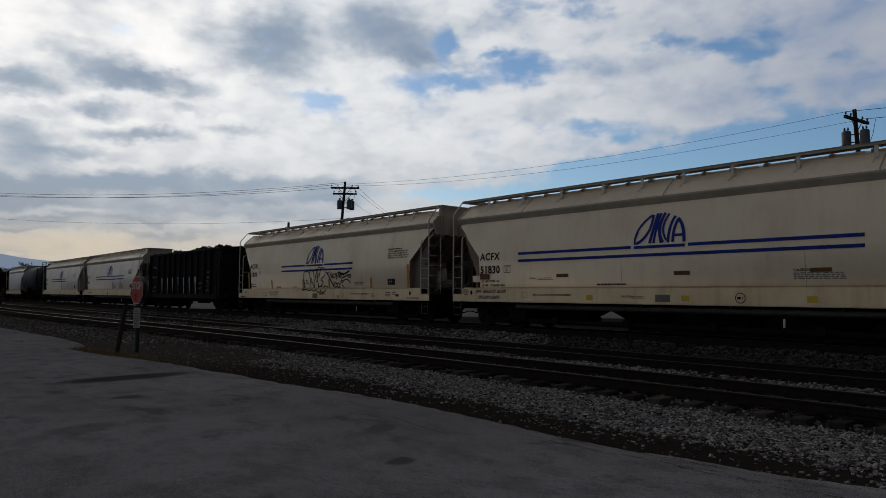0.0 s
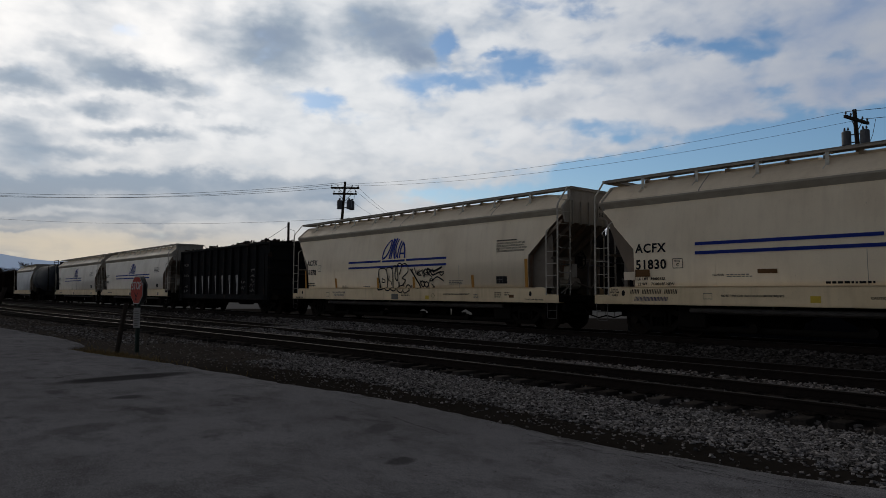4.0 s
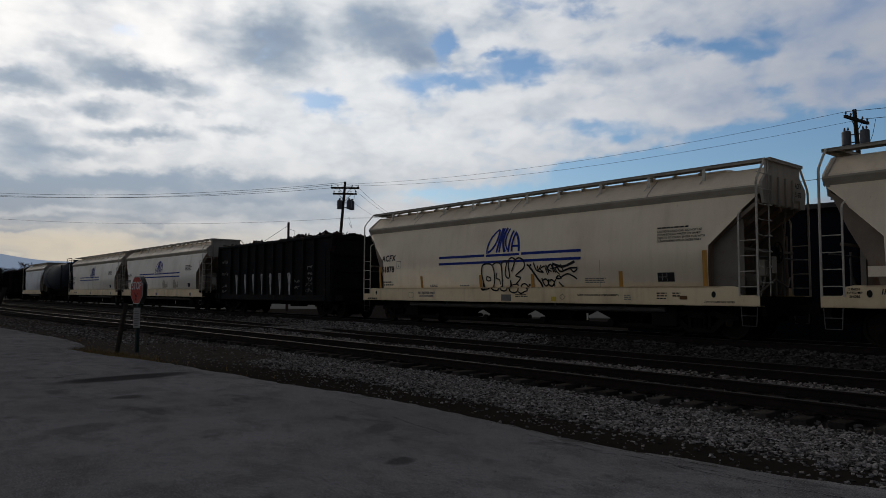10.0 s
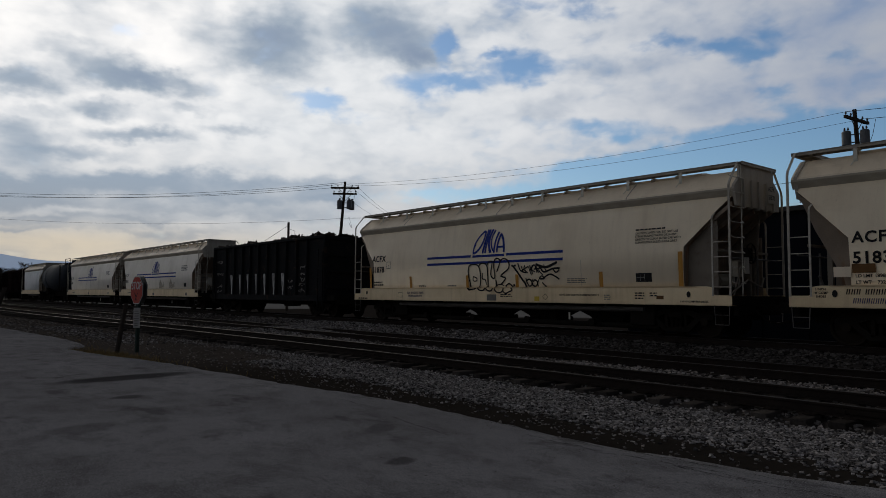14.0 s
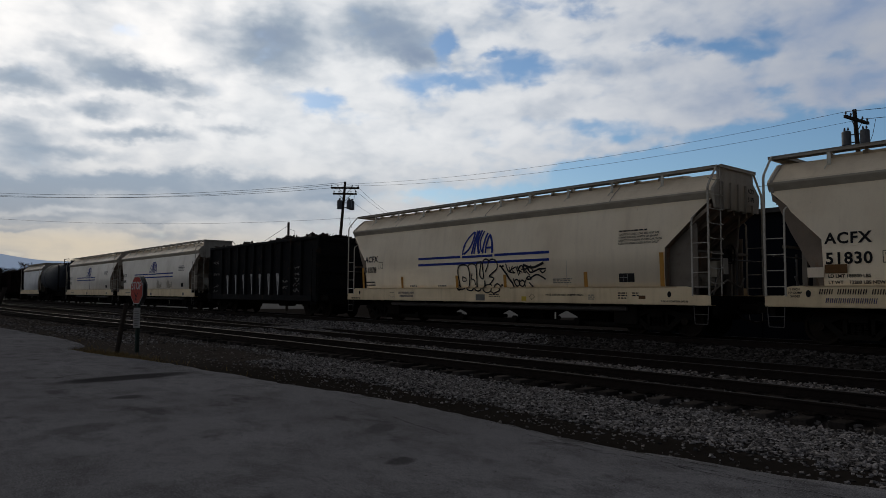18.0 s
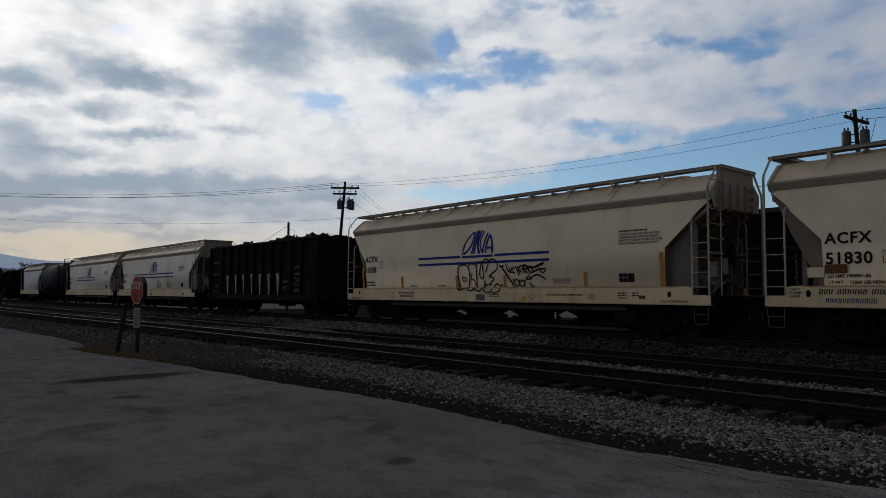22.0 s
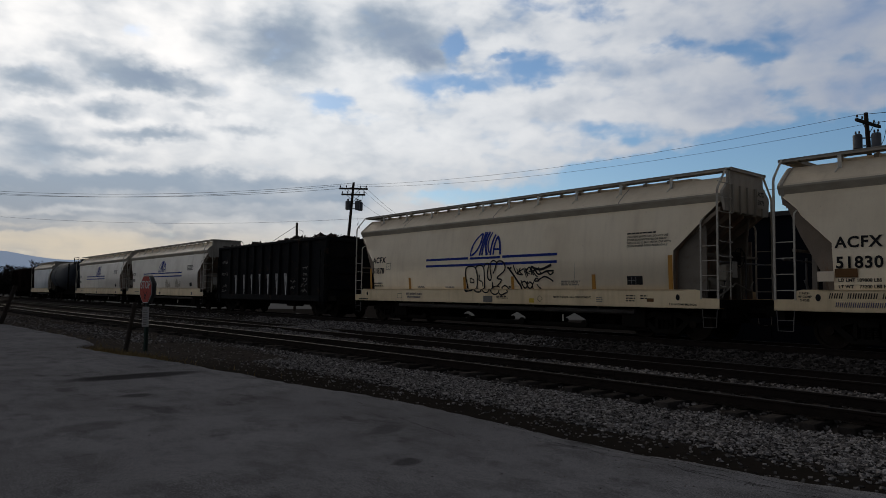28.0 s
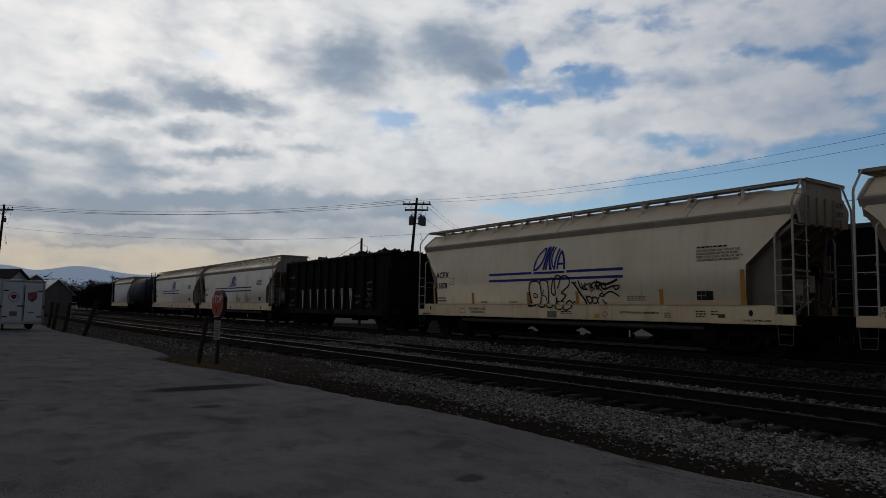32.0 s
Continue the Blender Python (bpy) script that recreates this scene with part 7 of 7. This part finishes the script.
navy_shed()
gabled("warehouse", pose(-130, 11.2, -0.3, 0, 0, 5), 14, 4.2, 3.4, 5.4, M_BARN, M_ROOFTIN, "narrow grey sheet-metal shed with a pale gabled roof", 0)
gabled("warehouse", pose(-142, 7.6, -0.3, 0, 0, 14), 16, 6.5, 4.0, 6.4, M_BARN, M_ROOFTIN, "pale-roofed warehouse behind the trailer", 3)
gabled("house", pose(-98, 2.4, -0.3, 0, 0, 40), 8, 5.2, 3.4, 5.6, M_HOUSE, M_ROOFDARK, "white house with a dark shingled gable roof", 3)
gabled("house", pose(-88, -1.6, -0.3, 0, 0, 25), 9, 5.2, 3.6, 5.9, M_HOUSE, M_ROOFDARK, "white house with a dark roof and a brick chimney", 3, True)


def far_van():
    root = thing("van", pose(-174, 19.2, -0.25, 0, 0, 12), "white van parked far down the yard", "van")
    bm = bmesh.new()
    extrude_poly(bm, [(-2.4, 0.45), (2.3, 0.45), (2.4, 1.0), (1.7, 1.25), (1.1, 2.05), (-2.4, 2.1)], 1, -0.95, 0.95)
    part("body", bm, M_SIGNWHITE, root)
    part("windscreen", boxed(1.25, 1.62, -0.8, 0.8, 1.35, 1.9), M_GLASS, root)
    for x in (-1.5, 1.5):
        for s in (-1, 1):
            bm = bmesh.new()
            turned(bm, [(0.15, s * 0.80), (0.33, s * 0.80), (0.33, s * 0.98), (0.15, s * 0.98)], 18, "Y")
            for v in bm.verts:
                v.co += Vector((x, 0, 0.33))
            part("wheel", bm, M_RUBBER, root)


far_van()


def hills():
    """A long blue ridge far off with two soft humps, a lower range before it."""
    for dist, peak, seed, name in ((2900, 1.0, 1, "far_ridge"), (2300, 0.62, 4, "near_ridge")):
        bm = bmesh.new()
        prev = None
        for i in range(491):
            az = -150 + i * 0.5
            a = radians(az)
            base = 0.0385 + 0.0050 * noise.noise(Vector((az * 0.12, seed, 0))) + 0.0012 * noise.noise(Vector((az * 0.7, seed, 3))) + 0.0004 * noise.noise(Vector((az * 4, seed, 3)))
            base += 0.0085 * math.exp(-((az + 88.0) / 1.5) ** 2) + 0.0095 * math.exp(-((az + 83.3) / 2.2) ** 2)
            h = dist * base * peak
            d = Vector((math.sin(a), math.cos(a), 0))
            row = [bm.verts.new(d * (dist - 500) + Vector((0, 0, -5))), bm.verts.new(d * (dist - 250) + Vector((0, 0, h * 0.55))), bm.verts.new(d * dist + Vector((0, 0, h))), bm.verts.new(d * (dist + 500) + Vector((0, 0, -5)))]
            if prev:
                for k in range(3):
                    bm.faces.new((prev[k], row[k], row[k + 1], prev[k + 1]))
            prev = row
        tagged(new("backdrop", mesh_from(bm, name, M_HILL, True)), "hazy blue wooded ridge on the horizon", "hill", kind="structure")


hills()


def bare_tree(x, y, h, seed):
    root = thing("bare_tree", pose(x, y, -0.3), "bare leafless tree with a spreading twiggy crown", "tree", "bare trees")
    rng = random.Random(seed)
    trunk, crown = bmesh.new(), bmesh.new()

    def grow(bm, a, d, ln, r, level):
        b = a + d * ln
        tube(bm, a, b, max(r, 0.035), 6 if level < 2 else 3, max(r * 0.7, 0.02))
        if level >= 5:
            return
        for _ in range(4 if level > 1 else 5):
            nd = (d + Vector((rng.uniform(-0.8, 0.8), rng.uniform(-0.8, 0.8), rng.uniform(-0.15, 0.6)))).normalized()
            grow(crown, a.lerp(b, rng.uniform(0.55, 1.0)), nd, ln * rng.uniform(0.55, 0.75), r * 0.55, level + 1)

    grow(trunk, Vector((0, 0, 0)), Vector((0.05, 0.0, 1)).normalized(), h * 0.34, h * 0.02, 0)
    part("trunk", trunk, M_TWIG, root)
    part("crown", crown, M_TWIG, root)


for i, (x, y, h) in enumerate(((-172, 25, 8.5), (-178, 29, 10.5), (-176, 33, 8), (-185, 24, 8.5), (-190, 36, 9.5), (-195, 20, 8), (-210, 30, 10), (-182, 17, 6.5), (-200, 26, 8))):
    bare_tree(x, y, h, 30 + i)


def far_woods():
    """Low bare woods and brush far down the line: countless thin twig clumps."""
    rng = np.random.default_rng(9)
    verts, faces = [], []
    for n in range(10000):
        near = n >= 4000
        if near:
            # dark fill added behind the lot, shaped as a thicket, for gaps between cars
            a, d = radians(rng.uniform(-51, -30)), rng.uniform(104, 122)
            x, y = math.sin(a) * d, math.cos(a) * d
            top = rng.uniform(6.0, 12.0)
        else:
            x, y = -rng.uniform(215, 420), rng.uniform(-40, 120)
            top = rng.uniform(3.0, 8.0) * (0.7 + 0.6 * noise.noise(Vector((x * 0.03, y * 0.05, 1))))
        for k in range(3):
            a = rng.uniform(0, 6.28)
            w = rng.uniform(0.8, 2.0) if near else rng.uniform(0.15, 0.6)
            z0 = rng.uniform(-0.3, top * 0.5)
            i = len(verts)
            lx, ly = rng.uniform(-1, 1), rng.uniform(-1, 1)
            verts += [(x, y, z0), (x + w * math.cos(a), y + w * math.sin(a), z0 + top * 0.25), (x + lx, y + ly, z0 + top * 0.6)]
            faces.append((i, i + 1, i + 2))
    # the dark belt at the end of the yard: rounded bare crowns of small twig tufts
    for n in range(520):
        x, y = -rng.uniform(178, 214), rng.uniform(7, 66)
        r = rng.uniform(1.4, 2.8)
        top = rng.uniform(5.2, 7.5) + 1.6 * noise.noise(Vector((x * 0.03, y * 0.13, 1)))
        for k in range(190):
            u = rng.normal(0, 1, 3)
            u = u / np.linalg.norm(u) * rng.random()
            c = np.array((x + u[0] * r, y + u[1] * r, max(top * 0.52 + u[2] * top * 0.52, 0.0)))
            i = len(verts)
            verts += [tuple(p) for p in c + rng.normal(0, 0.16, (3, 3))]
            faces.append((i, i + 1, i + 2))
    me = bpy.data.meshes.new("far_woods")
    me.from_pydata(verts, [], faces)
    me.materials.append(M_BUSH)
    tagged(new("far_woods", me), "bare brown woods and brush in the distance", "woods", kind="stuff")


far_woods()


def dry_grass():
    rng = np.random.default_rng(14)
    verts, faces = [], []
    for _ in range(1700):
        x = rng.normal(-18.9, 1.2)
        y = edge_y(x) + abs(rng.normal(0.12, 0.22))
        if rng.random() < 0.05:
            x, y = rng.uniform(-30, -12), 0
            y = edge_y(x) + rng.uniform(0.05, 0.5)
        h, a = rng.uniform(0.03, 0.16), rng.uniform(0, 6.28)
        z = ground_z(x, y) - 0.01
        i = len(verts)
        dx, dy = 0.008 * math.cos(a), 0.008 * math.sin(a)
        lx, ly = rng.normal(0, 0.07), rng.normal(0, 0.07)
        verts += [(x - dx, y - dy, z), (x + dx, y + dy, z), (x + lx, y + ly, z + h)]
        faces.append((i, i + 1, i + 2))
    me = bpy.data.meshes.new("dry_grass")
    me.from_pydata(verts, [], faces)
    me.materials.append(M_GRASS)
    tagged(new("dry_grass", me), "dry yellow grass tufts round the sign post", "grass", kind="stuff")


dry_grass()

motions()
